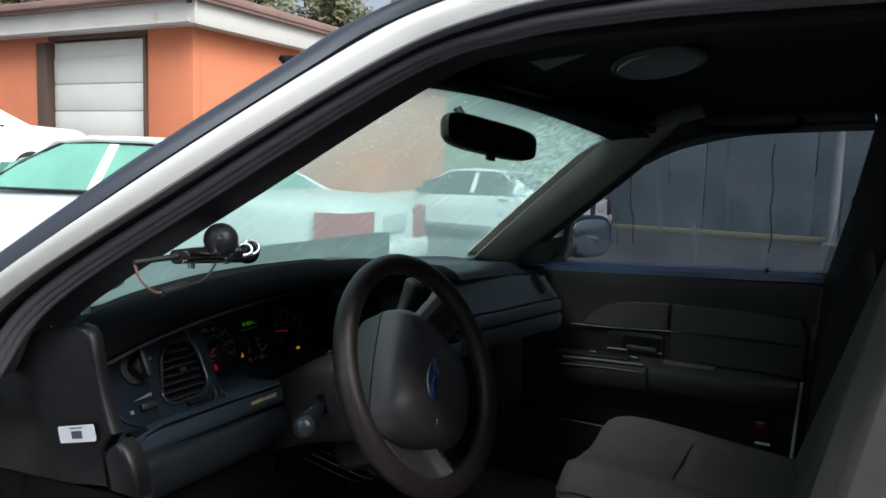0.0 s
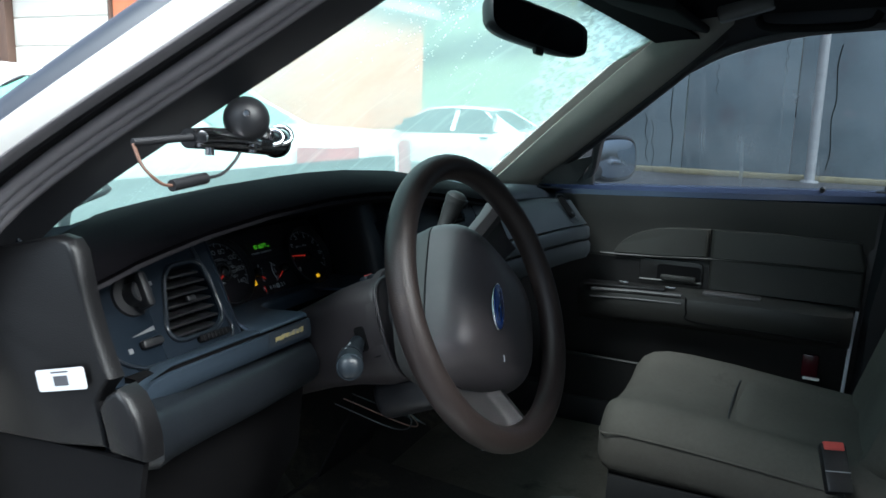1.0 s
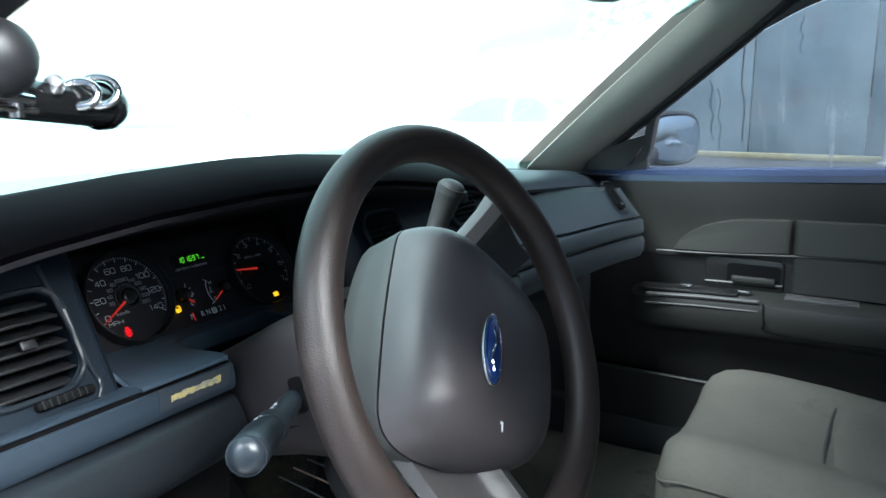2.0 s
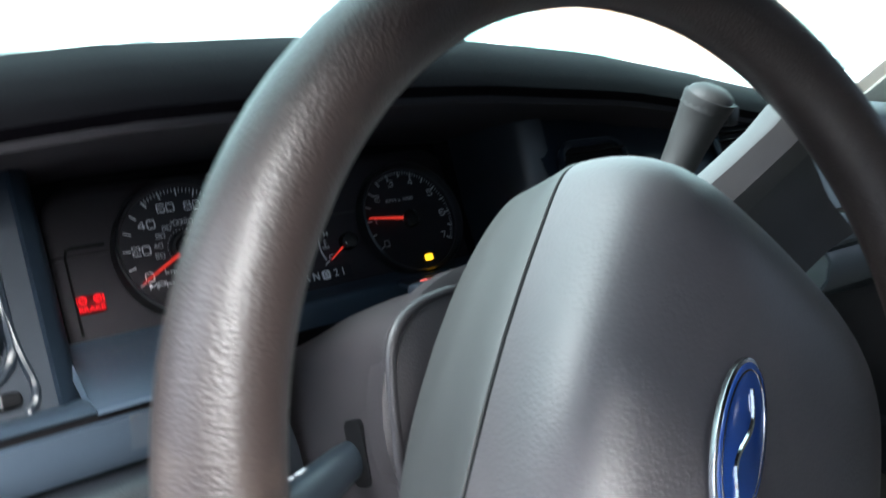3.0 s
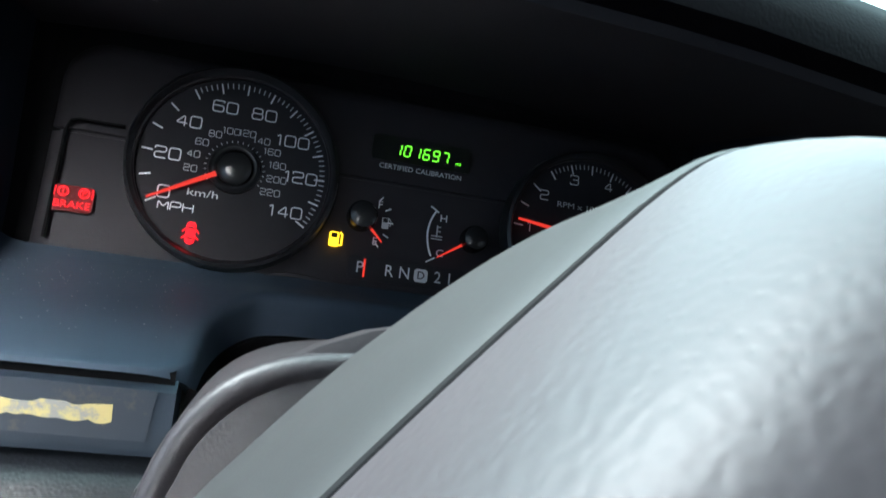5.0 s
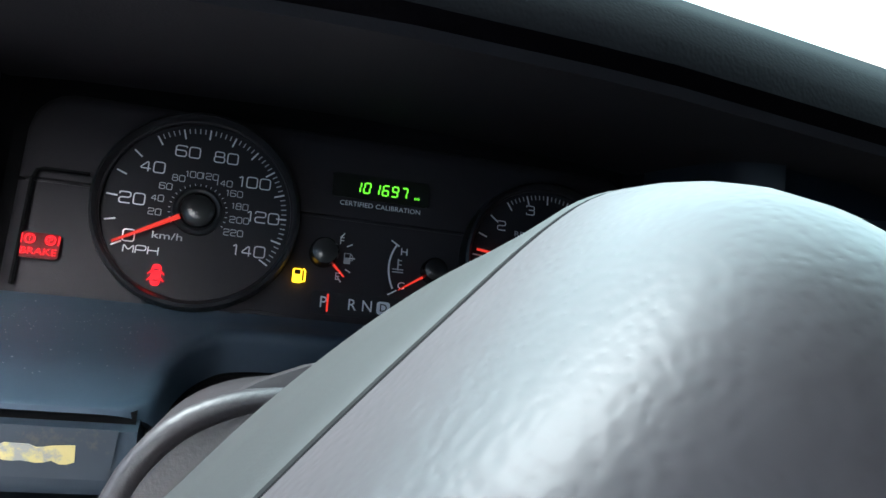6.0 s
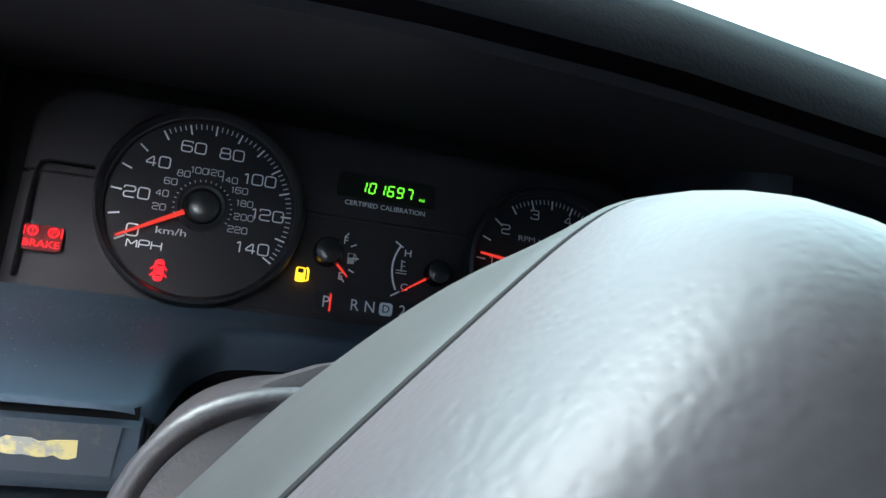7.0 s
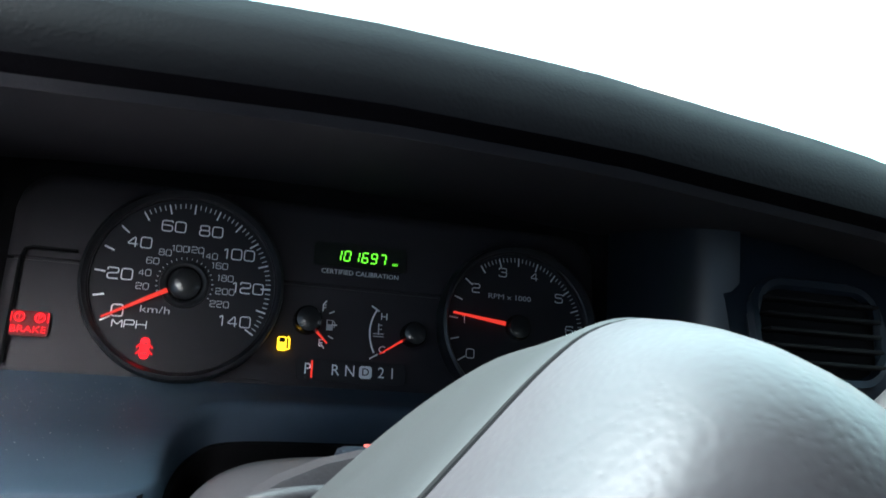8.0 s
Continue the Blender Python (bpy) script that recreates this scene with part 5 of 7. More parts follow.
thermo = part("thermometer_symbol", rbox((0, 0.0012, 0), (0.0007, 0.0058, 0.0002), 0.0, at(-0.3372, 0.0190, -0.0026)), M_GAUGE_DIM, temp, smooth=False)
for dy in (-0.0026, -0.0012):
    part("wave", rbox((0, dy, 0), (0.0056, 0.0005, 0.0002), 0.0, at(-0.3372, 0.0190, -0.0026)), M_GAUGE_DIM, thermo, smooth=False)
for dy in (0.0012, 0.0034):
    part("bar", rbox((0.001, dy, 0), (0.0016, 0.0005, 0.0002), 0.0, at(-0.3372, 0.0190, -0.0026)), M_GAUGE_DIM, thermo, smooth=False)

# gear indicator
gear = part("gear_indicator", prism(round_rect(0.056, 0.011, 0.002), at(-0.3500, -0.0025, -0.00295), 0.0002), M_GAUGE, cluster, "gear letters with a red marker at park")
for ch, gx in (("P", -0.3724), ("R", -0.3585), ("N", -0.3510), ("2", -0.3348), ("1", -0.3290)):
    part("letter", lettering(ch, 0.0078, at(gx, -0.0024, -0.0026), 0.95), M_GAUGE_PRINT, gear, smooth=False)
dbox = part("letter_box", prism(round_rect(0.0066, 0.0064, 0.0016), at(-0.3430, -0.0024, -0.0027), 0.0002), M_GAUGE_PRINT, gear)
part("letter", lettering("D", 0.0054, at(-0.3430, -0.0024, -0.0024), 1.0), M_GAUGE, dbox, smooth=False)
part("marker", rbox((-0.3703, -0.0024, -0.0022), (0.0009, 0.0085, 0.0004), 0.0, CL), M_NEEDLE, gear, smooth=False)

# ---- steering wheel and column ----
TILT = radians(23.0)
WC = Vector((-0.375, 0.007, 0.954))
WH = frame_of(WC, (1, 0, 0), (0, math.sin(TILT), math.cos(TILT)))  # z towards the driver
TURN = 50.5
wheel = tagged(empty("steering_wheel", WC), "worn dark grey vinyl steering wheel, turned a little", "steering wheel")
RR, RT = 0.1575, 0.0148
YAW, LEAN_BACK = radians(-3.8), radians(22.5)
RIM = frame_of((-0.3921, 0.0002, 0.9541), (math.cos(YAW), math.sin(YAW), 0), (-math.sin(YAW) * math.sin(LEAN_BACK), math.cos(YAW) * math.sin(LEAN_BACK), math.cos(LEAN_BACK)))
rim_rows = []
for k in range(97):
    a = 2 * math.pi * k / 96
    c, s = math.cos(a), math.sin(a)
    swell = 1.0 + 0.03 * math.exp(-((math.degrees(a) - 95 - TURN) / 25) ** 2)
    rim_rows.append([RIM @ Vector(((RR + RT * swell * math.cos(b)) * c, (RR + RT * swell * math.cos(b)) * s, RT * 1.05 * swell * math.sin(b))) for b in [2 * math.pi * j / 20 for j in range(20)]])
part("rim", loft(rim_rows, close=True), M_WHEEL, wheel)


# how far in from the edge (share of the outline) and how high the cover stands: steep shoulder, gently domed face
PADZ = [(1.0, -0.0480), (0.993, -0.0415), (0.981, -0.0340), (0.963, -0.0262), (0.938, -0.0190), (0.905, -0.0125), (0.862, -0.0068), (0.805, -0.0018), (0.73, 0.0026), (0.63, 0.0066), (0.52, 0.0100), (0.38, 0.0130), (0.2, 0.0147), (0.03, 0.0152)]
# side of the cover behind the seam: how far it has gone over to the hub's rounder outline, metres added, height
FLANK = [(0.0, -0.0022, -0.0462), (0.0, -0.0024, -0.0492), (0.04, 0.0002, -0.0502), (0.10, 0.0008, -0.0525), (0.35, 0.0004, -0.0610), (0.70, 0.0001, -0.0740), (1.0, 0.0, -0.0870), (1.0, -0.0012, -0.0900), (1.0, -0.004, -0.0912), (1.0, -0.030, -0.0920)]
HUB_HALF = [(0.0, 0.0612), (0.025, 0.0602), (0.048, 0.0572), (0.066, 0.0530), (0.079, 0.0478), (0.0885, 0.0400), (0.0940, 0.0280), (0.0960, 0.012)]
COVER_HALF = [(0.0, 0.0556), (0.025, 0.0550), (0.050, 0.0537), (0.070, 0.0522), (0.0815, 0.0492), (0.0905, 0.0420), (0.0965, 0.0290), (0.0990, 0.012), (0.0985, -0.010), (0.0955, -0.040), (0.0905, -0.070), (0.083, -0.095), (0.071, -0.115), (0.050, -0.1290), (0.025, -0.1338), (0.0, -0.1350)]
COVER = [(v.x, v.y) for v in smooth_path([(x, y, 0) for x, y in COVER_HALF + [(-x, y) for x, y in COVER_HALF[-2:0:-1]] + COVER_HALF[:1]], 4)][:-1]
HUB = [(v.x, v.y) for v in smooth_path([(x, y, 0) for x, y in (HUB_HALF + COVER_HALF[8:]) + [(-x, y) for x, y in (HUB_HALF + COVER_HALF[8:])[-2:0:-1]] + HUB_HALF[:1]], 4)][:-1]
COVER_MID = -0.038
TURNED = WH @ Matrix.Rotation(radians(TURN), 4, "Z")


def pad_ring(k, z, grow=0.0, blend=0.0):
    """The cover's outline, turned with the wheel: straight above the emblem, narrower and rounded below."""
    out = []
    for (x0, y0), (x1, y1) in zip(COVER, HUB):
        x, y = x0 + (x1 - x0) * blend, y0 + (y1 - y0) * blend
        d = math.hypot(x, y - COVER_MID)
        q = k + grow / d
        out.append(TURNED @ Vector((q * x, COVER_MID + q * (y - COVER_MID), z)))
    return out


dome_bm = loft([pad_ring(k, z) for k, z in PADZ], close=True)
dome_bm.verts.ensure_lookup_table()
dome_bm.faces.new(dome_bm.verts[-len(COVER):])
part("airbag_cover", dome_bm, M_PAD, wheel, "grained grey vinyl airbag cover, shiny with wear")
part("cover_surround", loft([pad_ring(1.0, z, g, b) for b, g, z in FLANK], close=True), M_FLANK, wheel, "smooth grey side of the airbag cover, shading put into its colour")
part("cover_seam", tube(pad_ring(1.0, -0.0492, -0.0006) + pad_ring(1.0, -0.0492, -0.0006)[:1], 0.0007, 6), M_DEEP, wheel, "dark seam round the airbag cover")
for ang, wide, zin in ((30, 1.0, -0.036), (-96, 1.1, -0.036)):
    m = WH @ Matrix.Rotation(radians(ang), 4, "Z")
    sec = ((1, -0.014), (0.97, -0.003), (0.9, 0.0), (0.5, 0.0032), (0.45, 0.0036), (0.38, 0.002), (-0.05, -0.006), (-0.15, -0.009), (-1.1, -0.013), (-1.9, -0.011), (-2.0, -0.024), (0, -0.03))
    part("spoke", loft([[m @ Vector((r, w * wide * 0.5 * f, z + dz)) for f, dz in sec] for r, w, z in ((0.07, 0.060, zin - 0.006), (0.095, 0.054, zin), (0.12, 0.052, -0.024), (0.145, 0.052, -0.012), (0.162, 0.056, -0.005))], close=True, cap=True), M_SPOKE, wheel, "smooth grey plastic spoke")
part("hub_plate", lathe([(0.0, -0.1095), (0.062, -0.1095), (0.068, -0.1115), (0.068, -0.125)], WH, 40), M_COLUMN, wheel)
part("hub_back", lathe([(0.045, -0.125), (0.044, -0.10), (0.040, -0.08)], WH, 40), M_BLACK, wheel)
badge_m = WH @ Matrix.Translation((-0.010, -0.0155, 0.0126)) @ Matrix.Rotation(radians(51), 4, "Z")
oval = [(0.0285 * math.cos(2 * math.pi * k / 48), 0.0115 * math.sin(2 * math.pi * k / 48)) for k in range(48)]
badge = part("badge", prism([(x * 1.07, y * 1.12) for x, y in oval], badge_m, 0.0022, 0.0008), M_CHROME_WORN, wheel, "blue oval emblem with a bright rim")
part("badge_enamel", prism(oval, badge_m @ Matrix.Translation((0, 0, 0.0016)), 0.0012, 0.0004), M_BLUE, badge)
part("inner_line", tube([badge_m @ Vector((x * 0.90, y * 0.88, 0.0028)) for x, y in oval + oval[:1]], 0.00035, 5), M_CHROME_WORN, badge)
part("emblem_stroke", tube([badge_m @ Vector((-0.019 + 0.038 * k / 40, 0.0030 * math.sin(2 * math.pi * k / 40) * math.sin(math.pi * k / 40) ** 0.5, 0.0029)) for k in range(41)], 0.0009, 6), M_CHROME, badge)
for hx, hs in ((0.061, 0.029), (-0.0195, -0.0725)):
    hm = WH @ Matrix.Translation((hx, hs, 0.0035 if hx > 0 else 0.0045)) @ Matrix.Rotation(radians(50), 4, "Z")
    part("horn_mark", rbox((0, 0, 0), (0.010, 0.0012, 0.0008), 0.0, hm), M_GAUGE_PRINT, wheel)
    part("horn_mark", rbox((0.003, 0.002, 0), (0.0045, 0.0010, 0.0008), 0.0, hm), M_GAUGE_PRINT, wheel)

column = tagged(empty("steering_column", WH @ Vector((0, 0, -0.2))), "grey plastic steering column shroud with rust stains and gear lever", "steering column")


SHROUD_HALF = [(0.0, 0.0595), (0.012, 0.0593), (0.025, 0.0582), (0.037, 0.0558), (0.047, 0.0505), (0.0545, 0.0410), (0.0590, 0.0270), (0.0620, 0.0120), (0.0645, -0.006), (0.0650, -0.026), (0.0600, -0.048), (0.046, -0.064), (0.025, -0.069), (0.0, -0.070)]
SHROUD = [(v.x, v.y) for v in smooth_path([(x, y, 0) for x, y in SHROUD_HALF + [(-x, y) for x, y in SHROUD_HALF[-2:0:-1]] + SHROUD_HALF[:1]], 3)][:-1]


def shroud_ring(z, k, dy=0.0):
    return [WH @ Vector((k * x, k * y + dy, z)) for x, y in SHROUD]


shroud_rows = ((-0.1290, 0.50, 0), (-0.1285, 0.72, 0), (-0.1265, 0.84, 0), (-0.1225, 0.905, 0), (-0.1170, 0.938, 0), (-0.1128, 0.955, 0), (-0.1108, 0.975, 0), (-0.1112, 0.996, 0), (-0.1140, 1.012, 0), (-0.1190, 1.018, 0), (-0.135, 1.022, 0.0005), (-0.155, 1.0, 0.003), (-0.185, 0.94, 0.005), (-0.23, 0.86, 0.004), (-0.31, 0.78, 0.0))
part("shroud", loft([shroud_ring(*q) for q in shroud_rows], close=True, cap=True), M_COLUMN, column)
# extra bead on the lip, shaped to draw a bright highlight along it
part("shroud_lip", tube(shroud_ring(-0.1118, 0.986) + shroud_ring(-0.1118, 0.986)[:1], 0.0030, 10), M_COLUMN, column, "rounded lip of the shroud, bead added to catch a highlight")
part("shroud_seam", tube([WH @ Vector((-0.0662 + 0.0003 * k, -0.0265, -0.122 - 0.004 * k)) for k in range(12)], 0.0010, 6), M_DEEP, column)
part("lever_slot", prism(round_rect(0.013, 0.030, 0.004, 4), frame_of(WH @ Vector((-0.0635, -0.002, -0.141)), WH.to_3x3() @ Vector((0.10, 0, 1)), WH.to_3x3() @ Vector((0.06, 1, 0))), 0.0038), M_DEEP, column, "dark slot round the stalk")
hz = part("hazard_switch", rbox((-0.002, 0.0615, -0.148), (0.020, 0.010, 0.012), 0.003, WH), M_DASH_HARD, column, "small hazard switch with red mark")
part("red_mark", rbox((0.001, 0.0667, -0.148), (0.009, 0.001, 0.006), 0.0, WH), M_BELT_RED, hz)
part("ignition", lathe([(0, 0.016), (0.012, 0.016), (0.014, 0.012), (0.014, 0)], frame_of((-0.318, 0.145, 0.895), (0, 1, 0), (0, 0, 1)), 20), M_BLACK, column)
part("lower_cover", rbox((0.0, -0.085, -0.12), (0.09, 0.05, 0.11), 0.018, WH, 3), M_BLACK, column)
stalk_path = smooth_path([(-0.425, 0.150, 0.890), (-0.446, 0.139, 0.893), (-0.485, 0.122, 0.892), (-0.525, 0.098, 0.902), (-0.562, 0.074, 0.911)])
stalk = part("turn_signal_stalk", tube(stalk_path, lambda k: 0.0064 + 0.0072 * min(1, k * 1.35), 16), M_STALK, column, "dark plastic multifunction stalk with white marks")
part("stalk_collar", tube([Vector(p) for p in stalk_path[13:16]], 0.0134, 16), M_STALK, stalk)
part("stalk_end", lathe([(0, 0.006), (0.006, 0.0055), (0.0115, 0.002), (0.0138, -0.003), (0.0138, -0.012)], Matrix.Translation((-0.562, 0.074, 0.911)) @ Vector((-0.037, -0.024, 0.009)).to_track_quat("Z", "Y").to_matrix().to_4x4(), 20), M_STALK, stalk)
for k, ln in ((10, 0.008), (11, 0.004), (15, 0.010), (17, 0.004)):
    sp = Vector(stalk_path[k])
    part("stalk_mark", rbox((0, 0, 0.0064 + 0.0072 * min(1, k / 24 * 1.35)), (ln, 0.0022, 0.0008), 0.0, Matrix.Translation(sp) @ frame_of((0, 0, 0), (-0.8, -0.52, 0.2), (0.45, -0.7, 0.3))), M_GAUGE_DIM, stalk)
lever = part("shift_lever", tube(smooth_path([(-0.305, 0.160, 0.895), (-0.268, 0.162, 0.925), (-0.225, 0.158, 0.960), (-0.200, 0.151, 0.993), (-0.191, 0.143, 1.022), (-0.189, 0.135, 1.042)]), lambda k: 0.0068 + 0.0092 * max(0, (k - 0.35) / 0.65) if k < 0.97 else 0.0155, 20), M_SHIFT, column, "grey column gear lever with rounded grip")
part("grip_end", lathe([(0, 0.0065), (0.008, 0.0058), (0.0128, 0.003), (0.0150, -0.002), (0.0152, -0.008)], Matrix.Translation((-0.189, 0.135, 1.042)) @ Vector((0.002, -0.008, 0.020)).to_track_quat("Z", "Y").to_matrix().to_4x4(), 20), M_SHIFT, lever)
part("lever_button", rbox((-0.178, 0.128, 1.030), (0.012, 0.006, 0.012), 0.002), M_BLACK, lever)
for k in range(3):
    wire = smooth_path([(-0.40 + 0.02 * k, 0.20, 0.79), (-0.38 + 0.03 * k, 0.12, 0.765 - 0.006 * k), (-0.345 + 0.01 * k, 0.12, 0.768 - 0.005 * k), (-0.30, 0.20, 0.78)])
    part("loose_wire", tube(wire, 0.0009, 6), M_WIRE if k == 1 else M_BLACK, column)
key = part("key_ring", tube(smooth_path([(-0.30, 0.13, 0.885), (-0.295, 0.12, 0.86), (-0.30, 0.125, 0.835)]), 0.003, 6), M_CHROME_WORN, column)

# ---- passenger door ----
door = tagged(empty("passenger_door", (0.79, -0.1, 0.4)), "closed grey vinyl passenger door with padded panel, armrest and fogged window", "car door")


def door_strip(zs, xs, y0, y1, n=14, curve=None):
    """A panel along the door: zs, xs give its section; it bows a little with y."""
    rows = []
    for i in range(n + 1):
        y = y0 + (y1 - y0) * i / n
        bow = 0.012 * ((y + 0.1) / 0.35) ** 2
        rows.append([Vector((x + bow * 0.4, y, z + (curve(y) if curve else 0))) for x, z in zip(xs, zs)])
    return rows


def belt(y):
    return 0.055 * (y - (-0.45)) / 0.65 * -0.55


part("outer_skin", loft([[(0.79, y, 0.995 + belt(y)), (0.87, y, 0.90), (0.90, y, 0.70), (0.88, y, 0.36)] for y in (0.42, 0.2, -0.1, -0.46)], thick=0.004), M_PAINT, door)
part("sill_cap", loft(door_strip((1.006, 1.012, 1.008, 0.998, 0.985, 0.978), (0.800, 0.785, 0.765, 0.752, 0.750, 0.757), 0.34, -0.465, curve=belt), thick=0.004), M_SILL, door, "glossy dark window sill cap, blue reflection put into its colour")
part("upper_panel", loft(door_strip((0.980, 0.955, 0.92, 0.880, 0.84, 0.79), (0.756, 0.757, 0.762, 0.768, 0.770, 0.770), 0.40, -0.455, curve=lambda y: belt(y) * 0.8), thick=0.006), M_DOOR, door)
# padded insert with a curved front
pad_out = [(0.125, 0.812), (0.112, 0.835), (0.085, 0.858), (0.045, 0.876), (-0.01, 0.888), (-0.107, 0.894), (-0.107, 0.824), (0.0, 0.815)]
dm = frame_of((0.768, 0, 0), (0, -1, 0), (0, 0, 1))
part("pad_insert", prism([(-y, z) for y, z in smooth_path([(a, b, 0) for a, b in pad_out[:6]], 4) and [(p.x, p.y) for p in smooth_path([(a, b, 0) for a, b in pad_out[:6]], 4)] + pad_out[6:]], dm, 0.022, 0.012), M_DOOR_PAD, door, "padded grey vinyl insert")
part("pad_insert", prism([(0.111, 0.824), (0.111, 0.894), (0.25, 0.897), (0.43, 0.892), (0.445, 0.84), (0.445, 0.828), (0.25, 0.828)], dm, 0.022, 0.011), M_DOOR_PAD, door)
part("pad_insert", prism([(0.111, 0.745), (0.111, 0.820), (0.25, 0.824), (0.445, 0.824), (0.445, 0.745)], dm, 0.018, 0.010), M_DOOR, door)
part("pad_bead", tube(smooth_path([(0.752, 0.16, 0.808), (0.751, 0.05, 0.812), (0.751, -0.105, 0.821), (0.752, -0.25, 0.826), (0.754, -0.44, 0.826)]), 0.003, 6), M_DOOR_PAD, door)
part("lower_panel", loft(door_strip((0.80, 0.74, 0.66, 0.55, 0.42, 0.36), (0.768, 0.770, 0.772, 0.776, 0.782, 0.785), 0.40, -0.452), thick=0.006), M_DOOR_DARK, door)
bez = part("handle_bezel", prism(round_rect(0.155, 0.068, 0.012, 4, 0.020, 0.772), dm, 0.010, 0.003), M_DOOR_DARK, door, "dark plastic door handle recess")
part("handle_recess", prism(round_rect(0.105, 0.046, 0.008, 4, 0.040, 0.772), dm, 0.0115), M_DEEP, bez)
part("door_handle", rbox((0.040, 0.764, 0.016), (0.085, 0.014, 0.010), 0.004, dm), M_DOOR, bez)
part("lock_rail", tube([(0.757, 0.055, 0.752), (0.757, -0.095, 0.756)], 0.003, 6), M_DOOR_PAD, bez)
# armrest: front switch tray and rear pull
arm = part("armrest", loft([[Vector((x, y, z)) for x, z in ((0.772, 0.742 + d), (0.70 + e, 0.737 + d), (0.684 + e, 0.728 + d), (0.680 + e, 0.712 + d), (0.685 + e, 0.672 + d), (0.705 + e, 0.652 + d), (0.772, 0.640 + d))] for y, d, e in ((0.20, -0.012, 0.03), (0.16, -0.01, 0.012), (0.10, -0.006, 0.002), (-0.04, 0.0, 0.0), (-0.2, 0.002, 0.0), (-0.34, 0.002, 0.004), (-0.41, 0.0, 0.02), (-0.43, 0.0, 0.04))], thick=0.004), M_DOOR, door, "grey moulded armrest with switch tray")
part("switch_tray", rbox((0.722, 0.055, 0.7395), (0.050, 0.20, 0.006), 0.002, pose(0, 0, 0, -2)), M_DOOR_DARK, arm)
part("tray_rail", tube([(0.688, 0.16, 0.726), (0.686, 0.05, 0.733), (0.686, -0.062, 0.736)], 0.0045, 8), M_SPOKE, arm)
part("tray_rail", tube([(0.682, 0.16, 0.708), (0.680, 0.05, 0.715), (0.680, -0.062, 0.718)], 0.0025, 8), M_SPOKE, arm)
for y in (0.085, -0.03):
    part("window_switch", rbox((0.718, y, 0.746), (0.012, 0.026, 0.006), 0.002), M_CHROME_WORN, arm)
part("pull_cup", rbox((0.730, -0.17, 0.742), (0.038, 0.13, 0.008), 0.003), M_SPOKE, arm)
part("pull_seam", tube(smooth_path([(0.681, -0.072, 0.735), (0.678, -0.076, 0.70), (0.682, -0.09, 0.678), (0.684, -0.25, 0.675), (0.69, -0.40, 0.672)]), 0.0018, 6), M_DEEP, arm)
part("map_pocket", loft([[(0.765, y, 0.50), (0.735, y, 0.53), (0.732, y, 0.42), (0.765, y, 0.40)] for y in (0.30, 0.1, -0.2, -0.36)], thick=0.004), M_DOOR_DARK, door)
part("pocket_edge", tube([(0.735, 0.30, 0.534), (0.732, -0.36, 0.534)], 0.004, 6), M_DOOR, door)
part("red_reflector", rbox((0.742, -0.355, 0.598), (0.012, 0.036, 0.052), 0.003), M_REFLECTOR, door, "dark red door reflector")
part("reflector_clip", rbox((0.738, -0.36, 0.567), (0.012, 0.036, 0.005), 0.002), M_GAUGE_PRINT, door)
part("edge_seal", tube(smooth_path([(0.760, -0.438, 0.735), (0.758, -0.433, 0.66), (0.760, -0.429, 0.55), (0.763, -0.426, 0.46)]), 0.004, 6), M_GAUGE_PRINT, door, "pale door edge seal")
part("lock_knob", lathe([(0, 0.014), (0.004, 0.0135), (0.006, 0.010), (0.004, 0.0), (0.0035, -0.01)], Matrix.Translation((0.765, -0.337, 0.998)), 14), M_BLACK, door)
# window pane between the channel and the sill
pane_rows = []
for p in WIN_TOP:
    foot_z = 0.955
    k = (p.z - foot_z)
    pane_rows.append([Vector((0.8035 - 0.45 * (p.z - foot_z) * j / 6, p.y + (0.0 if p.y > -0.5 else 0.07) * (1 - j / 6), foot_z + k * j / 6)) for j in range(7)])
pane = part("window_pane", loft(pane_rows), M_SIDEGLASS, door, "fogged side window with trickles of water")
pane.visible_shadow = False
for y0, z1, z0, w_ in ((0.0, 1.30, 1.045, 0.0011), (-0.34, 1.315, 1.05, 0.0013), (0.06, 1.165, 1.045, 0.0010), (0.045, 1.15, 1.02, 0.0008), (-0.10, 1.28, 1.21, 0.0007), (-0.24, 1.33, 1.26, 0.0007)):
    part("trickle", tube(smooth_path([(0.7865 - 0.45 * (z1 + (z0 - z1) * k / 7 - 0.985), y0 + 0.003 * math.sin(k * 2.1 + y0 * 40), z1 + (z0 - z1) * k / 7) for k in range(8)], 3), w_, 6, flat=0.5), M_CARGLASS, pane, "clear run of water through the fog")
part("sail_panel", loft([[(0.768, 0.36, 0.985), (0.768, 0.345, 1.0), (0.766, 0.33, 1.012)], [(0.768, 0.235, 0.985), (0.762, 0.21, 1.02), (0.752, 0.175, 1.062)]], thick=0.006), M_BLACK, door, "black triangular mirror panel")

part("corner_filler", rbox((0.786, 0.280, 0.980), (0.024, 0.17, 0.06), 0.004), M_BLACK, door)
part("rear_edge", rbox((0.782, -0.468, 0.85), (0.03, 0.05, 0.32), 0.004), M_BLACK, door)

side_mirror = tagged(empty("door_mirror", (0.98, 0.2, 1.0)), "black door mirror with rounded housing reflecting parked cars", "wing mirror")
mm = frame_of((1.026, 0.205, 1.033), (0.93, -0.36, 0), (0.0, 0.05, 1))
outline = [(0.108 * math.copysign(abs(math.cos(a)) ** 0.6, math.cos(a)), 0.066 * math.copysign(abs(math.sin(a)) ** 0.6, math.sin(a))) for a in [2 * math.pi * k / 40 for k in range(40)]]
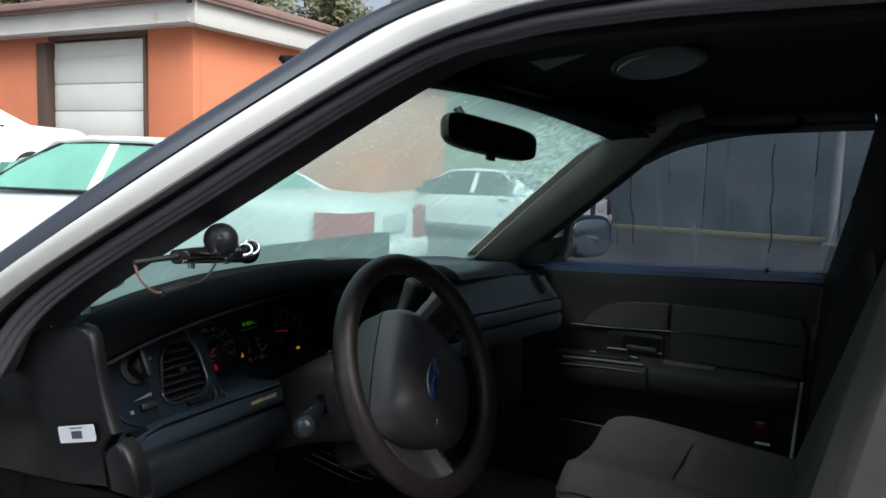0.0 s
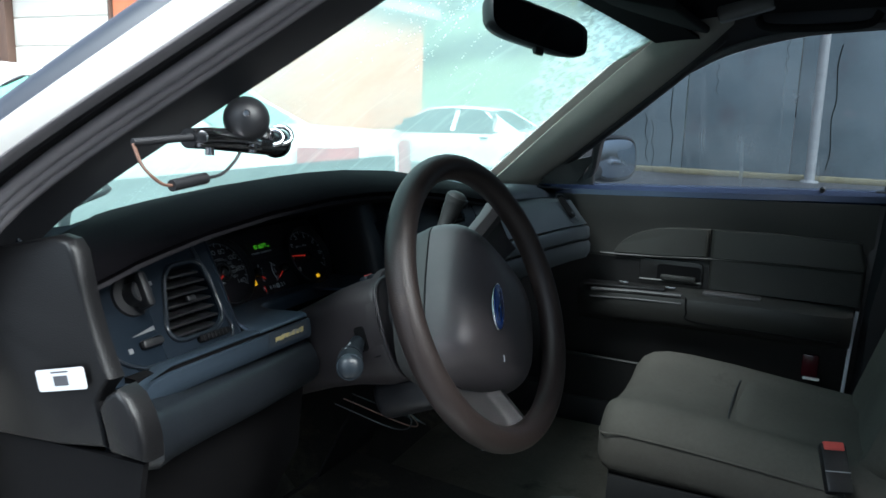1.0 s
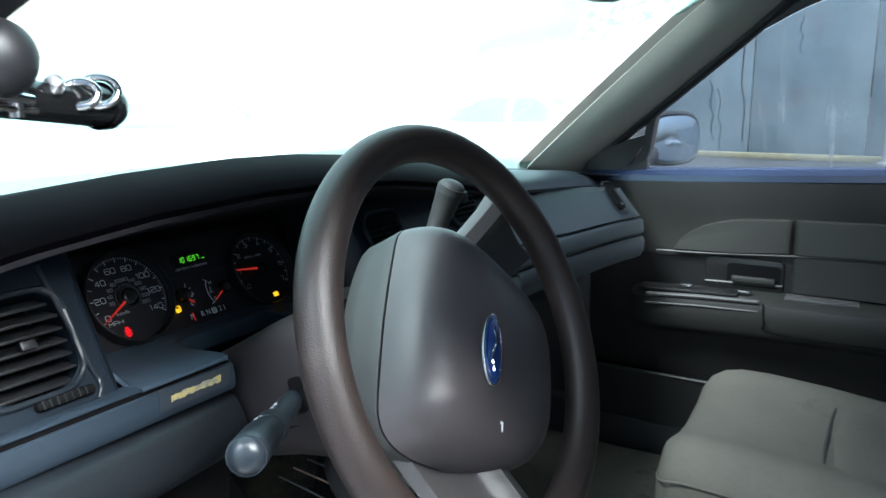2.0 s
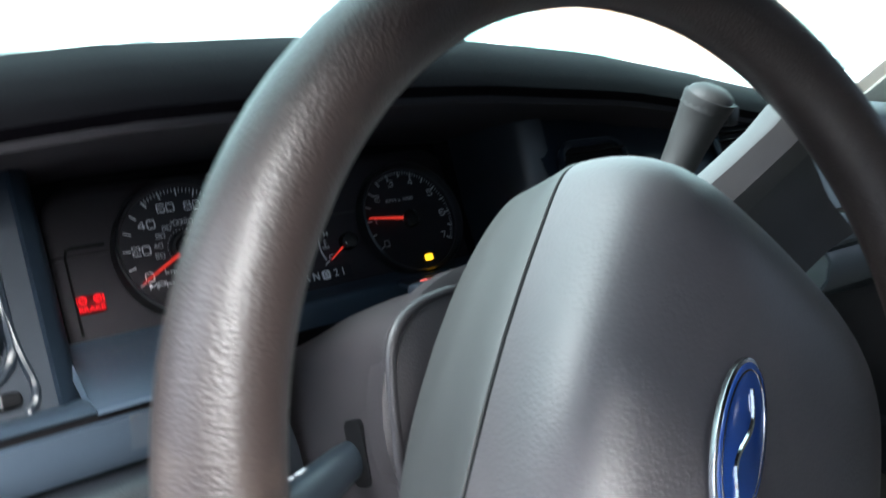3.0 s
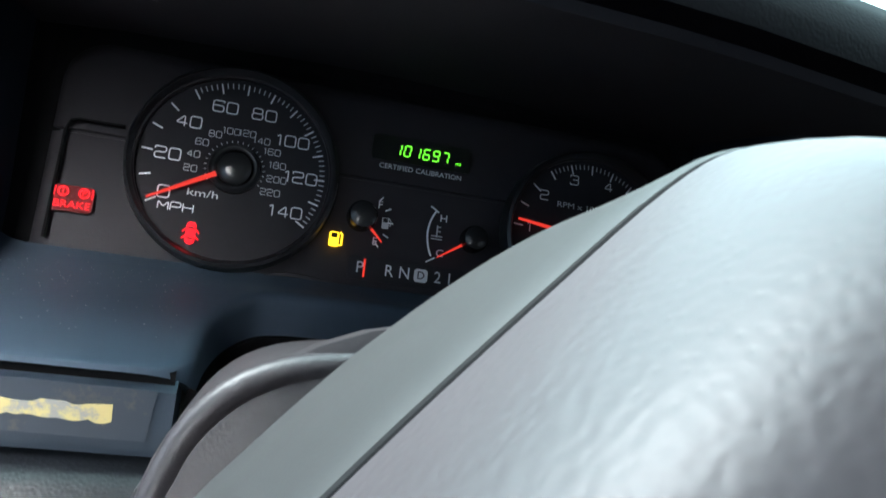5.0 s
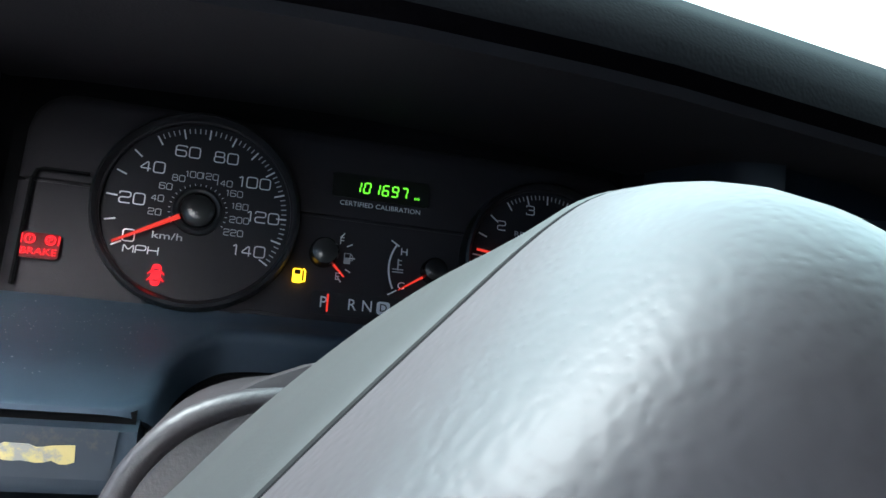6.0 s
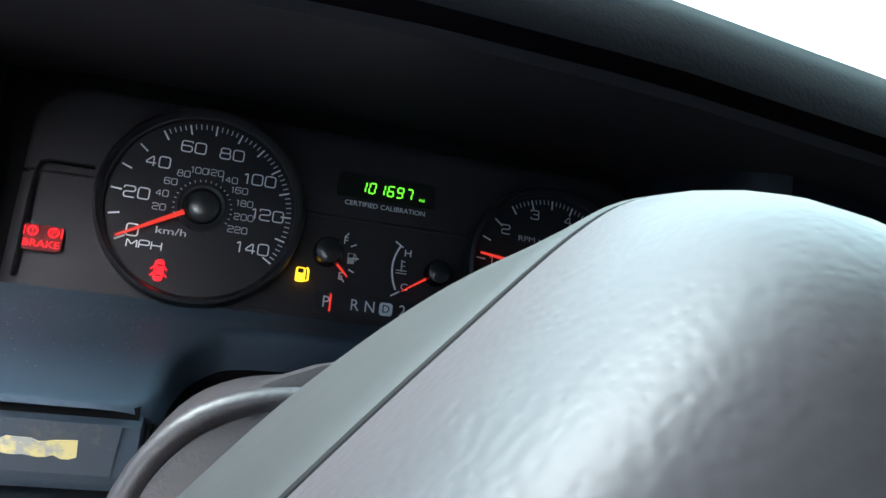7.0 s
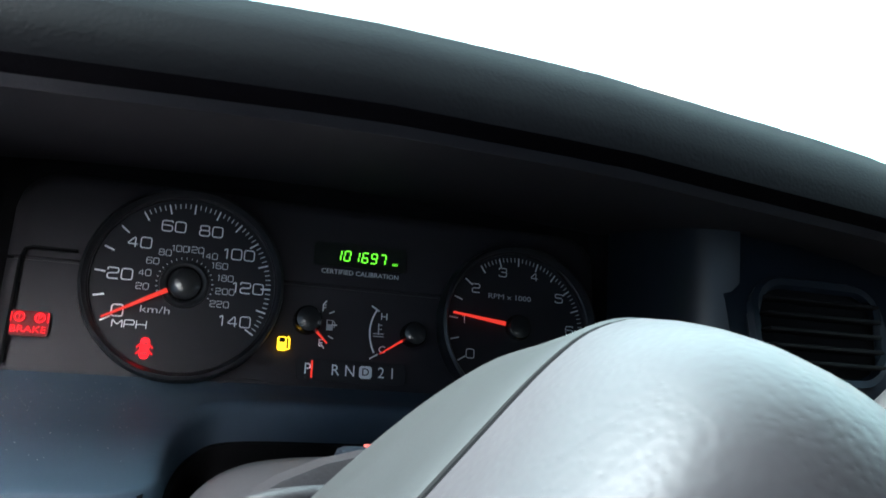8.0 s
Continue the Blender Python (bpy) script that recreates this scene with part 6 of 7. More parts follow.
part("housing", loft([[mm @ Vector((x * k, y * k, z)) for x, y in outline] for k, z in ((0.72, 0.001), (0.90, 0.010), (1.0, 0.002), (1.0, -0.02), (0.9, -0.06), (0.6, -0.085), (0.1, -0.095))], close=True), M_BLACK, side_mirror)
part("mirror_glass", prism([(x * 0.86, y * 0.82) for x, y in outline], mm, 0.0105, 0.001), M_MIRROR, side_mirror)
part("mount", tube([(0.80, 0.26, 0.985), (0.88, 0.25, 0.985), (0.95, 0.24, 1.0)], 0.024, 10), M_BLACK, side_mirror)

# ---- seats ----
def seat(name, cx, back_lean, label):
    """A bucket seat: cushion with bolsters and insert, backrest, side valance."""
    s = tagged(empty(name, (cx, -0.25, 0.36)), label, "car seat", group="front seats")

    def cushion_ring(y, w, top, low):
        """A closed section: flat top with raised bolsters, rounded shoulders, upright sides."""
        ring = []
        for k in range(40):
            a = 2 * math.pi * k / 40
            c, s_ = math.cos(a), math.sin(a)
            x = w * math.copysign(abs(c) ** 0.42, c)
            z = (top + low) / 2 + (top - low) / 2 * math.copysign(abs(s_) ** 0.55, s_)
            if s_ > 0:
                z += 0.016 * math.exp(-((abs(x) / w - 0.74) / 0.16) ** 2) - 0.012 * math.exp(-(x / w / 0.4) ** 2)
            ring.append(Vector((cx + x, y, z)))
        return ring
    part("cushion", loft([cushion_ring(*q) for q in ((0.014, 0.150, 0.545, 0.49), (0.012, 0.195, 0.567, 0.475), (0.0, 0.222, 0.587, 0.465), (-0.02, 0.238, 0.598, 0.46), (-0.05, 0.245, 0.603, 0.46), (-0.10, 0.247, 0.603, 0.46), (-0.2, 0.248, 0.595, 0.46), (-0.3, 0.248, 0.583, 0.455), (-0.42, 0.248, 0.570, 0.45), (-0.53, 0.24, 0.562, 0.45))], close=True, cap=True), M_CLOTH, s, "grey woven cloth seat cushion")
    part("insert", loft([[Vector((cx + u * 0.150, y, z + 0.004 * (1 - u ** 4) + 0.010 * abs(u) ** 3)) for u in [-1 + 2 * k / 12 for k in range(13)]] for y, z in ((-0.225, 0.577), (-0.233, 0.582), (-0.26, 0.581), (-0.34, 0.570), (-0.44, 0.560), (-0.52, 0.554))], thick=0.004), M_CLOTH, s, "cloth centre panel")
    part("seam", tube(smooth_path([(cx - 0.158, -0.47, 0.566), (cx - 0.155, -0.25, 0.590), (cx - 0.14, -0.222, 0.590), (cx, -0.216, 0.5835), (cx + 0.14, -0.222, 0.590), (cx + 0.155, -0.25, 0.590), (cx + 0.158, -0.47, 0.566)]), 0.003, 6), M_CLOTH_SIDE, s)
    part("piping", tube([p + Vector((0, 0, 0.001)) for p in smooth_path([(cx - 0.246, -0.50, 0.535), (cx - 0.248, -0.2, 0.560), (cx - 0.245, -0.05, 0.566), (cx - 0.225, 0.002, 0.556), (cx - 0.10, 0.016, 0.540), (cx + 0.10, 0.016, 0.540), (cx + 0.225, 0.002, 0.556), (cx + 0.246, -0.1, 0.566)])], 0.0022, 6), M_CLOTH, s)
    for sd in (-1, 1):
        part("valance", loft([[(cx + sd * 0.226, y, 0.475), (cx + sd * 0.232, y, 0.44), (cx + sd * 0.225, y, 0.38)] for y in (-0.02, -0.1, -0.3, -0.52)], thick=0.008), M_CLOTH_SIDE, s)
    part("seat_base", rbox((cx, -0.25, 0.42), (0.42, 0.48, 0.13), 0.02), M_BLACK, s)

    def back_row(z, w, depth):
        y0 = -0.455 - (z - 0.58) * back_lean
        return [Vector((cx + w * math.sin(a) * (1 if abs(math.sin(a)) < 0.99 else 1), y0 - depth * 0.5 + depth * 0.5 * math.copysign(abs(math.cos(a)) ** 0.5, math.cos(a)) + 0.03 * math.exp(-((abs(math.sin(a)) - 0.8) / 0.15) ** 2) * (1 if math.cos(a) > 0 else 0), z)) for a in [2 * math.pi * k / 32 for k in range(32)]]
    part("backrest", loft([back_row(z, w, d) for z, w, d in ((0.56, 0.20, 0.10), (0.60, 0.24, 0.13), (0.75, 0.25, 0.13), (0.95, 0.245, 0.12), (1.10, 0.225, 0.11), (1.17, 0.20, 0.09), (1.20, 0.15, 0.05))], close=True, cap=True), M_CLOTH, s)
    for sd in (-1, 1):
        part("headrest_post", tube([(cx + sd * 0.06, -0.50 - 0.62 * back_lean, 1.18), (cx + sd * 0.06, -0.50 - 0.68 * back_lean, 1.25)], 0.006, 8), M_CHROME_WORN, s)
    part("headrest", rbox((cx, -0.505 - 0.72 * back_lean, 1.30), (0.26, 0.10, 0.13), 0.045, seg=4), M_CLOTH, s)
    return s


seat("passenger_seat", 0.445, 0.30, "grey cloth passenger seat with darker insert and worn edge")
seat("driver_seat", -0.345, 0.22, "grey cloth driver's seat, only its front edge and back in view")
buckle = tagged(empty("seat_belt_buckle", (0.17, -0.40, 0.50)), "black seat belt buckle with a red release button", "belt buckle")
bk = frame_of((0.186, -0.402, 0.592), (0.3, -0.9, 0.0), (0.6, 0.35, 0.7))
part("body", rbox((0, 0, 0), (0.042, 0.085, 0.020), 0.005, bk), M_BLACK, buckle)
part("release_button", rbox((0, 0.036, 0.003), (0.034, 0.016, 0.018), 0.003, bk), M_BELT_RED, buckle, "faded red button")
part("edge_line", rbox((0, -0.008, 0.0105), (0.040, 0.0015, 0.0006), 0.0, bk), M_GAUGE_DIM, buckle)
part("stalk", tube([bk @ Vector((0, -0.04, 0)), Vector((0.18, -0.45, 0.50)), Vector((0.17, -0.48, 0.40))], 0.014, 8, flat=0.4), M_BLACK, buckle)
tagged(part("seat_belt", tube([(0.70, -0.53, 1.20), (0.705, -0.56, 0.95), (0.715, -0.57, 0.70), (0.72, -0.56, 0.42)], 0.022, 8, flat=0.12, up=(1, 0, 0)), M_CLOTH_DARK), "dark grey webbing seat belt hanging on the rear pillar", "seat belt")

# ---- mirror, visors, roof lamps ----
mirror = tagged(empty("rear_view_mirror", (0.02, 0.12, 1.36)), "black interior rear view mirror hanging from the windshield", "mirror")
rm = frame_of((0.026, 0.098, 1.295), (0.93, -0.34, -0.13), (0.15, 0.10, 1))
mo = [(0.122 * math.copysign(abs(math.cos(a)) ** 0.45, math.cos(a)) * (1 + 0.05 * math.sin(a)), 0.032 * math.copysign(abs(math.sin(a)) ** 0.5, math.sin(a))) for a in [2 * math.pi * k / 44 for k in range(44)]]
part("housing", loft([[rm @ Vector((x * k, y * k, z)) for x, y in mo] for k, z in ((0.95, 0.002), (0.985, 0.006), (1.0, 0.002), (1.0, -0.008), (0.93, -0.022), (0.7, -0.032), (0.1, -0.036))], close=True), M_BLACK, mirror)
part("mirror_glass", prism([(x * 0.95, y * 0.94) for x, y in mo], rm, 0.0018), M_MIRROR, mirror)
part("dip_tab", rbox((0.0, -0.036, -0.004), (0.022, 0.014, 0.008), 0.003, rm), M_BLACK, mirror)
part("stem", tube(smooth_path([rm @ Vector((0, 0.0, -0.03)), (0.018, 0.15, 1.325), (0.02, 0.175, 1.355)]), 0.008, 10), M_BLACK, mirror)

dome = tagged(empty("dome_lamp", (-0.13, -0.22, 1.40)), "oval grey overhead lamp with frosted lens, unlit", "ceiling lamp")
dl = frame_of((-0.185, -0.247, 1.398), (0.93, 0.40, 0.0), (0.40, -0.93, 0))
part("lens", loft([[dl @ Vector((0.150 * k * math.cos(a), 0.052 * k * math.sin(a), z)) for a in [2 * math.pi * j / 36 for j in range(36)]] for k, z in ((1.0, -0.01), (1.0, 0.006), (0.95, 0.010), (0.7, 0.013), (0.3, 0.014), (0.02, 0.0145))], close=True), M_LENS, dome)
part("bezel", tube([dl @ Vector((0.153 * math.cos(2 * math.pi * j / 36), 0.055 * math.sin(2 * math.pi * j / 36), 0.004)) for j in range(37)], 0.005, 8), M_VISOR, dome)
for cx, nm in ((-0.34, "driver's"), (0.33, "passenger's")):
    v = tagged(empty("sun_visor", (cx, 0.03, 1.35)), "sun visor folded up against the headliner, darkened as in shade", "sun visor", group="sun visors")
    vm = Matrix.Translation((cx, -0.02, 1.352 if cx > 0 else 1.352)) @ pose(0, 0, 0, 12 if cx else 0, 0, 0)
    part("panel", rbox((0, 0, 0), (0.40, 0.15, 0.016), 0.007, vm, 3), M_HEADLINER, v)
    if cx < 0:
        part("visor_label", prism([(-0.487, -0.177), (-0.409, -0.165), (-0.526, -0.253)], Matrix.Translation((0, 0, 1.360)), 0.0012), M_VISOR, v, "pale three-cornered patch on the visor")
    part("pivot_rod", tube([vm @ Vector((-0.2, 0.06, 0.0)), vm @ Vector((0.2, 0.06, 0.0))], 0.004, 8), M_BLACK, v)
clip = tagged(part("visor_clip", rbox((0, 0, 0), (0.034, 0.10, 0.030), 0.006, pose(0.41, -0.170, 1.364, -15, 0, 0)), M_LENS), "pale grey plastic visor clip on the headliner", "visor clip")
grab = tagged(part("grab_handle", tube(smooth_path([(0.56, -0.18, 1.365), (0.565, -0.20, 1.345), (0.567, -0.30, 1.342), (0.565, -0.38, 1.348), (0.56, -0.40, 1.37)]), 0.008, 10), M_HEADLINER), "grab handle above the passenger door, darkened as in shade", "grab handle")

# ---- spotlight control on the driver's pillar ----
spot = tagged(empty("spotlight_control", (-0.70, 0.1, 1.14)), "black ball handle with chrome bracket of the pillar spotlight", "spotlight handle")
BALL = Matrix.Translation((-0.680, 0.099, 1.1530)) @ Vector((-0.06, -0.10, 1.0)).to_track_quat("Z", "Y").to_matrix().to_4x4()
part("ball", lathe([(0, 0.0187)] + [(0.0187 * math.sin(radians(a_)), 0.0187 * math.cos(radians(a_))) for a_ in range(12, 166, 11)] + [(0.004, -0.0186)], BALL, 36), M_BLACK, spot)
sc = Vector((-0.6940, 0.0870, 1.1585))
part("ball_screw", lathe([(0, 0.0012), (0.002, 0.0012), (0.003, 0.0004), (0.003, -0.002)], Matrix.Translation(sc) @ Vector((-0.75, -0.62, 0.22)).to_track_quat("Z", "Y").to_matrix().to_4x4(), 14), M_CHROME_WORN, spot)
part("shaft", tube([(-0.785, 0.112, 1.137), (-0.735, 0.103, 1.140)], 0.0030, 10), M_BLACK, spot)
part("bracket", tube(smooth_path([(-0.738, 0.106, 1.139), (-0.71, 0.107, 1.138), (-0.67, 0.113, 1.135), (-0.63, 0.122, 1.132), (-0.602, 0.129, 1.130)]), lambda k: 0.0085 + 0.0050 * k, 16, flat=0.9), M_BLACK_GLOSS, spot)
part("end_knob", lathe([(0, 0.0115), (0.006, 0.0105), (0.0105, 0.007), (0.0132, 0.001), (0.0136, -0.006)], Matrix.Translation((-0.602, 0.129, 1.130)) @ Vector((0.028, 0.007, -0.002)).to_track_quat("Z", "Y").to_matrix().to_4x4(), 24), M_BLACK_GLOSS, spot)
part("chrome_sleeve", tube(smooth_path([(-0.733, 0.0965, 1.1405), (-0.715, 0.0955, 1.1395), (-0.690, 0.0965, 1.1375), (-0.664, 0.101, 1.134)]), lambda k: 0.0062 - 0.0022 * k, 14, flat=0.75), M_CHROME, spot)
part("sleeve_edge", tube([(-0.738, 0.0955, 1.1345), (-0.700, 0.0945, 1.1325), (-0.662, 0.100, 1.1285)], 0.0018, 8), M_CHROME_WORN, spot)
for (px, py, pz), pr, pt in (((-0.6165, 0.1140, 1.1385), 0.0085, 0.0023), ((-0.6290, 0.1120, 1.1370), 0.0070, 0.0026)):
    cm = Matrix.Translation((px, py, pz)) @ Vector((-0.55, -0.72, 0.42)).to_track_quat("Z", "Y").to_matrix().to_4x4()
    part("chrome_clamp", tube([cm @ Vector((pr * 1.15 * math.cos(2 * math.pi * q / 28), pr * math.sin(2 * math.pi * q / 28), 0.0)) for q in range(29)], pt, 10), M_CHROME, spot)
part("clamp_bolt", lathe([(0, 0.006), (0.0035, 0.0058), (0.005, 0.004), (0.0055, 0.0)], Matrix.Translation((-0.646, 0.109, 1.141)) @ Vector((-0.3, -0.8, 0.5)).to_track_quat("Z", "Y").to_matrix().to_4x4(), 18), M_CHROME, spot)
for y in (-0.722, -0.672):
    part("screw", lathe([(0, 0.0), (0.0035, 0.0), (0.0035, 0.007), (0, 0.007)], Matrix.Translation((y, 0.100, 1.126)), 10), M_CHROME_WORN, spot)
part("wire", tube(smooth_path([(-0.785, 0.112, 1.136), (-0.783, 0.105, 1.120), (-0.772, 0.10, 1.108), (-0.760, 0.10, 1.1055)]), 0.0013, 6), M_WIRE, spot, "thin brown wire")
part("plug", tube([(-0.762, 0.10, 1.1055), (-0.735, 0.10, 1.108), (-0.727, 0.10, 1.1085)], 0.0045, 10), M_BLACK, spot)
part("wire", tube(smooth_path([(-0.728, 0.10, 1.1085), (-0.710, 0.10, 1.1105), (-0.695, 0.10, 1.119), (-0.687, 0.10, 1.127)]), 0.0013, 6), M_BLACK, spot)
lead = tagged(part("loose_lead", tube(smooth_path([(-0.70, 0.30, 1.046), (-0.66, 0.34, 1.058), (-0.60, 0.36, 1.068), (-0.57, 0.40, 1.071)]), 0.005, 6, flat=0.5), M_BLACK), "short black lead lying on the dashboard top", "cable")

# ---- the yard outside ----
def ground_z(x, y):
    d = max(0.0, min(x, 13.5) - 1.2)
    lift = 0.75 * max(0.0, min(1.0, (y - 7.6) / 1.2)) * max(0.0, min(1.0, (x + 1.0) / 2.5)) * max(0.0, min(1.0, (22 - x) / 8.0))
    return -0.025 * d - 0.3075 * max(0.0, min(1.0, (x - 16.0) / 4.5)) + lift


steps_x = [-900, -300, -100, -40, -20, -10, -5, -2] + [0.75 * k for k in range(0, 34)] + [30, 40, 70, 150, 400, 900]
steps_y = [-900, -300, -100, -40, -20, -10, -6, -3, -1, 0, 1, 2, 3, 4, 5, 6, 7, 7.6, 8, 8.4, 8.8, 9.5, 11, 13, 16, 20, 30, 60, 150, 400, 900]
ground = tagged(part("ground", loft([[Vector((x, y, ground_z(x, y))) for x in steps_x] for y in steps_y], thick=0.01), M_ASPHALT), "damp grey asphalt of a sloping car park", "ground", kind="structure")


def sedan(name, label, glass_mat, m, wrap=True):
    """A four-door saloon, nose towards +y of m, rear bumper at y = 0."""
    car = tagged(empty(name, m.translation), label, "car", group="white parked saloons")

    def mk(nm, bm, mat, parent=car, lab="", smooth=True):
        bm.transform(m)
        ob = part(nm, bm, mat, parent, lab, smooth)
        return ob
    # lower body: half width, belt height, bottom along the length
    st = [(0.0, 0.78, 0.80, 0.36), (0.04, 0.86, 0.90, 0.30), (0.25, 0.93, 0.985, 0.26), (0.9, 0.97, 1.01, 0.24), (1.4, 0.98, 1.0, 0.22), (2.6, 0.98, 0.97, 0.22), (3.6, 0.97, 0.95, 0.24), (4.6, 0.95, 0.88, 0.26), (5.1, 0.90, 0.80, 0.30), (5.33, 0.80, 0.72, 0.34), (5.38, 0.70, 0.6, 0.40)]
    rows = []
    for y, w, h, b in st:
        rows.append([Vector((x, y, z)) for x, z in ((-w * 0.9, b), (-w, b + 0.1), (-w, (b + h) / 2), (-w * 0.985, h - 0.12), (-w * 0.93, h - 0.03), (-w * 0.8, h + 0.005), (-w * 0.4, h + 0.025), (0, h + 0.03), (w * 0.4, h + 0.025), (w * 0.8, h + 0.005), (w * 0.93, h - 0.03), (w * 0.985, h - 0.12), (w, (b + h) / 2), (w, b + 0.1), (w * 0.9, b))])
    mk("body", loft(rows, close=True, cap=True), M_PAINT_FAR)
    # roof and pillars
    mk("roof", loft([[Vector((u * 0.62, y, z + 0.03 * (1 - u * u))) for u in (-1, -0.95, -0.6, 0, 0.6, 0.95, 1)] for y, z in ((1.72, 1.39), (1.85, 1.425), (2.1, 1.445), (2.7, 1.455), (3.0, 1.435), (3.12, 1.41))], thick=0.03), M_PAINT_FAR)
    mk("rear_window", loft([[Vector((u * 0.61, 1.76, 1.405 + 0.02 * (1 - u * u))) for u in (-1, -0.5, 0, 0.5, 1)], [Vector((u * 0.72, 1.08, 1.0 + 0.02 * (1 - u * u))) for u in (-1, -0.5, 0, 0.5, 1)]], thick=0.01), glass_mat)
    mk("windscreen", loft([[Vector((u * 0.61, 3.08, 1.42 + 0.02 * (1 - u * u))) for u in (-1, -0.5, 0, 0.5, 1)], [Vector((u * 0.74, 3.84, 0.955 + 0.02 * (1 - u * u))) for u in (-1, -0.5, 0, 0.5, 1)]], thick=0.01), glass_mat)
    for s in (-1, 1):
        def sx(y, z):
            return s * (0.955 - (z - 0.95) * 0.72 if z < 2 else 0)
        # side glass, doors and pillars
        mk("side_window", loft([[Vector((sx(y, z), y, z)) for z in (0.985, 1.2, top)] for y, top in ((1.62, 1.30), (1.85, 1.375), (2.42, 1.39))], thick=0.012), glass_mat)
        mk("side_window", loft([[Vector((sx(y, z), y, z)) for z in (0.97, 1.2, top)] for y, top in ((2.5, 1.39), (3.0, 1.375), (3.5, 1.10), (3.62, 1.02))], thick=0.012), glass_mat)
        mk("window_frame", tube(smooth_path([Vector((sx(0, z) + s * 0.008, y, z)) for y, z in ((1.58, 0.985), (1.60, 1.29), (1.85, 1.39), (2.45, 1.405), (3.02, 1.39), (3.55, 1.08), (3.72, 0.98))]), 0.012, 6), M_BLACK)
        mk("belt_moulding", tube([Vector((s * 0.945, y, 0.985 - 0.008 * y + 0.01)) for y in (1.5, 2.45, 3.75)], 0.014, 6), M_BLACK)
        mk("door_post", loft([[Vector((sx(y, z) + s * 0.006, y, z)) for z in (0.97, 1.2, 1.4)] for y in (2.40, 2.52)], thick=0.012), M_PAINT_FAR)
        mk("rear_pillar", loft([[Vector((s * 0.62, 1.74, 1.40)), Vector((s * 0.63, 1.95, 1.42))], [Vector((s * 0.75, 1.40, 1.2)), Vector((s * 0.775, 1.62, 1.2))], [Vector((s * 0.88, 1.02, 0.99)), Vector((s * 0.925, 1.60, 0.985))]], thick=0.03), M_PAINT_FAR)
        mk("roof_rail", tube([Vector((s * 0.635, y, z)) for y, z in ((1.72, 1.395), (2.1, 1.43), (2.7, 1.435), (3.1, 1.405), (3.85, 0.965))], 0.03, 8), M_PAINT_FAR)
        mk("tail_lamp", loft([[Vector((s * x, y, z)) for x, y in (((0.50, -0.025), (0.80, -0.02), (0.90, 0.055), (0.96, 0.29)) if wrap else ((0.50, -0.025), (0.60, -0.023), (0.70, -0.021), (0.77, -0.02)))] for z in (0.61, 0.76, 0.905)], thick=0.02), M_TAIL if wrap else M_REFLECTOR, lab="red tail lamp")
        for y in (1.12, 4.25):
            whm = Matrix.Translation((s * 0.86, y, 0.33)) @ Matrix.Rotation(radians(90 * s), 4, "Y")
            wob = mk("wheel", lathe([(0.20, 0.0), (0.20, 0.10), (0.22, 0.115), (0.30, 0.12), (0.325, 0.10), (0.33, 0.0), (0.33, -0.08)], whm, 28), M_TYRE)
            mk("rim", lathe([(0, 0.085), (0.05, 0.09), (0.09, 0.06), (0.17, 0.075), (0.205, 0.105)], whm, 24), M_RIM, wob)
        mk("door_handle", rbox((s * 0.985, 1.75, 0.87), (0.02, 0.16, 0.03), 0.008), M_BLACK)
        mk("door_mirror", rbox((s * 1.03, 3.62, 1.0), (0.14, 0.10, 0.11), 0.04, seg=3), M_BLACK)
    mk("bumper", rbox((0, 0.06, 0.50), (1.78, 0.20, 0.22), 0.06, seg=3), M_PAINT_FAR)
    mk("plate_panel", rbox((0, -0.015, 0.78), (0.5, 0.02, 0.16), 0.005), M_GAUGE_DIM)
    return car


sedan("parked_sedan", "white four-door saloon with green-tinted windows parked alongside", M_CARGLASS_GREEN, Matrix.Translation((4.50, 3.05, ground_z(4.5, 5.0) + 0.01)) @ pose(0, 0, 0, 0, 0, 10))
sedan("parked_sedan", "white saloon parked in front of the garage door", M_CARGLASS, Matrix.Translation((6.95, 10.95, ground_z(4.5, 10.9) - 0.08)) @ pose(0, 0, 0, 0, 0, 88))
sedan("parked_sedan", "white saloon parked at the far side of the yard", M_CARGLASS, Matrix.Translation((13.9, 3.92, ground_z(13.5, 6.0))) @ pose(0, 0, 0, 0, 0, 2), False)

sedan("parked_sedan", "white saloon parked behind the car, mirrored in the door glass", M_CARGLASS, Matrix.Translation((9.2, -14.6, ground_z(9.2, -12))) @ pose(0, 0, 0, 0, 0, 18))

# orange building with a garage door
bld = tagged(empty("garage_building", (8.3, 9.5, 0)), "orange stucco garage building with pale fascia and brown roof edge", "building")
BX, BY, BH = 8.3, 9.39, 3.38
G0, G1, GT = 10.47, 13.15, 3.27
part("wall", rbox(((BX + 0.10), (BY + G0) / 2, BH / 2 - 0.2), (0.2, G0 - BY, BH + 0.4), 0.01), M_ORANGE, bld, "front wall of orange stucco")
part("wall", rbox(((BX + 0.10), (G1 + 20) / 2, BH / 2 - 0.2), (0.2, 20 - G1, BH + 0.4), 0.01), M_ORANGE, bld)
part("wall", rbox(((BX + 0.10), (G0 + G1) / 2, (GT + BH) / 2 + 0.02), (0.2, G1 - G0, BH - GT - 0.04), 0.0), M_BROWN, bld)
part("wall", rbox(((BX + 17.4) / 2 + 0.1, BY + 0.10, BH / 2 - 0.4), (17.4 - BX - 0.2, 0.2, BH + 0.8), 0.01), M_ORANGE, bld, "long side wall of orange stucco")
part("back_wall", rbox((17.4, 14.8, BH / 2 - 0.4), (0.2, 10.4, BH + 0.8), 0.01), M_ORANGE, bld)
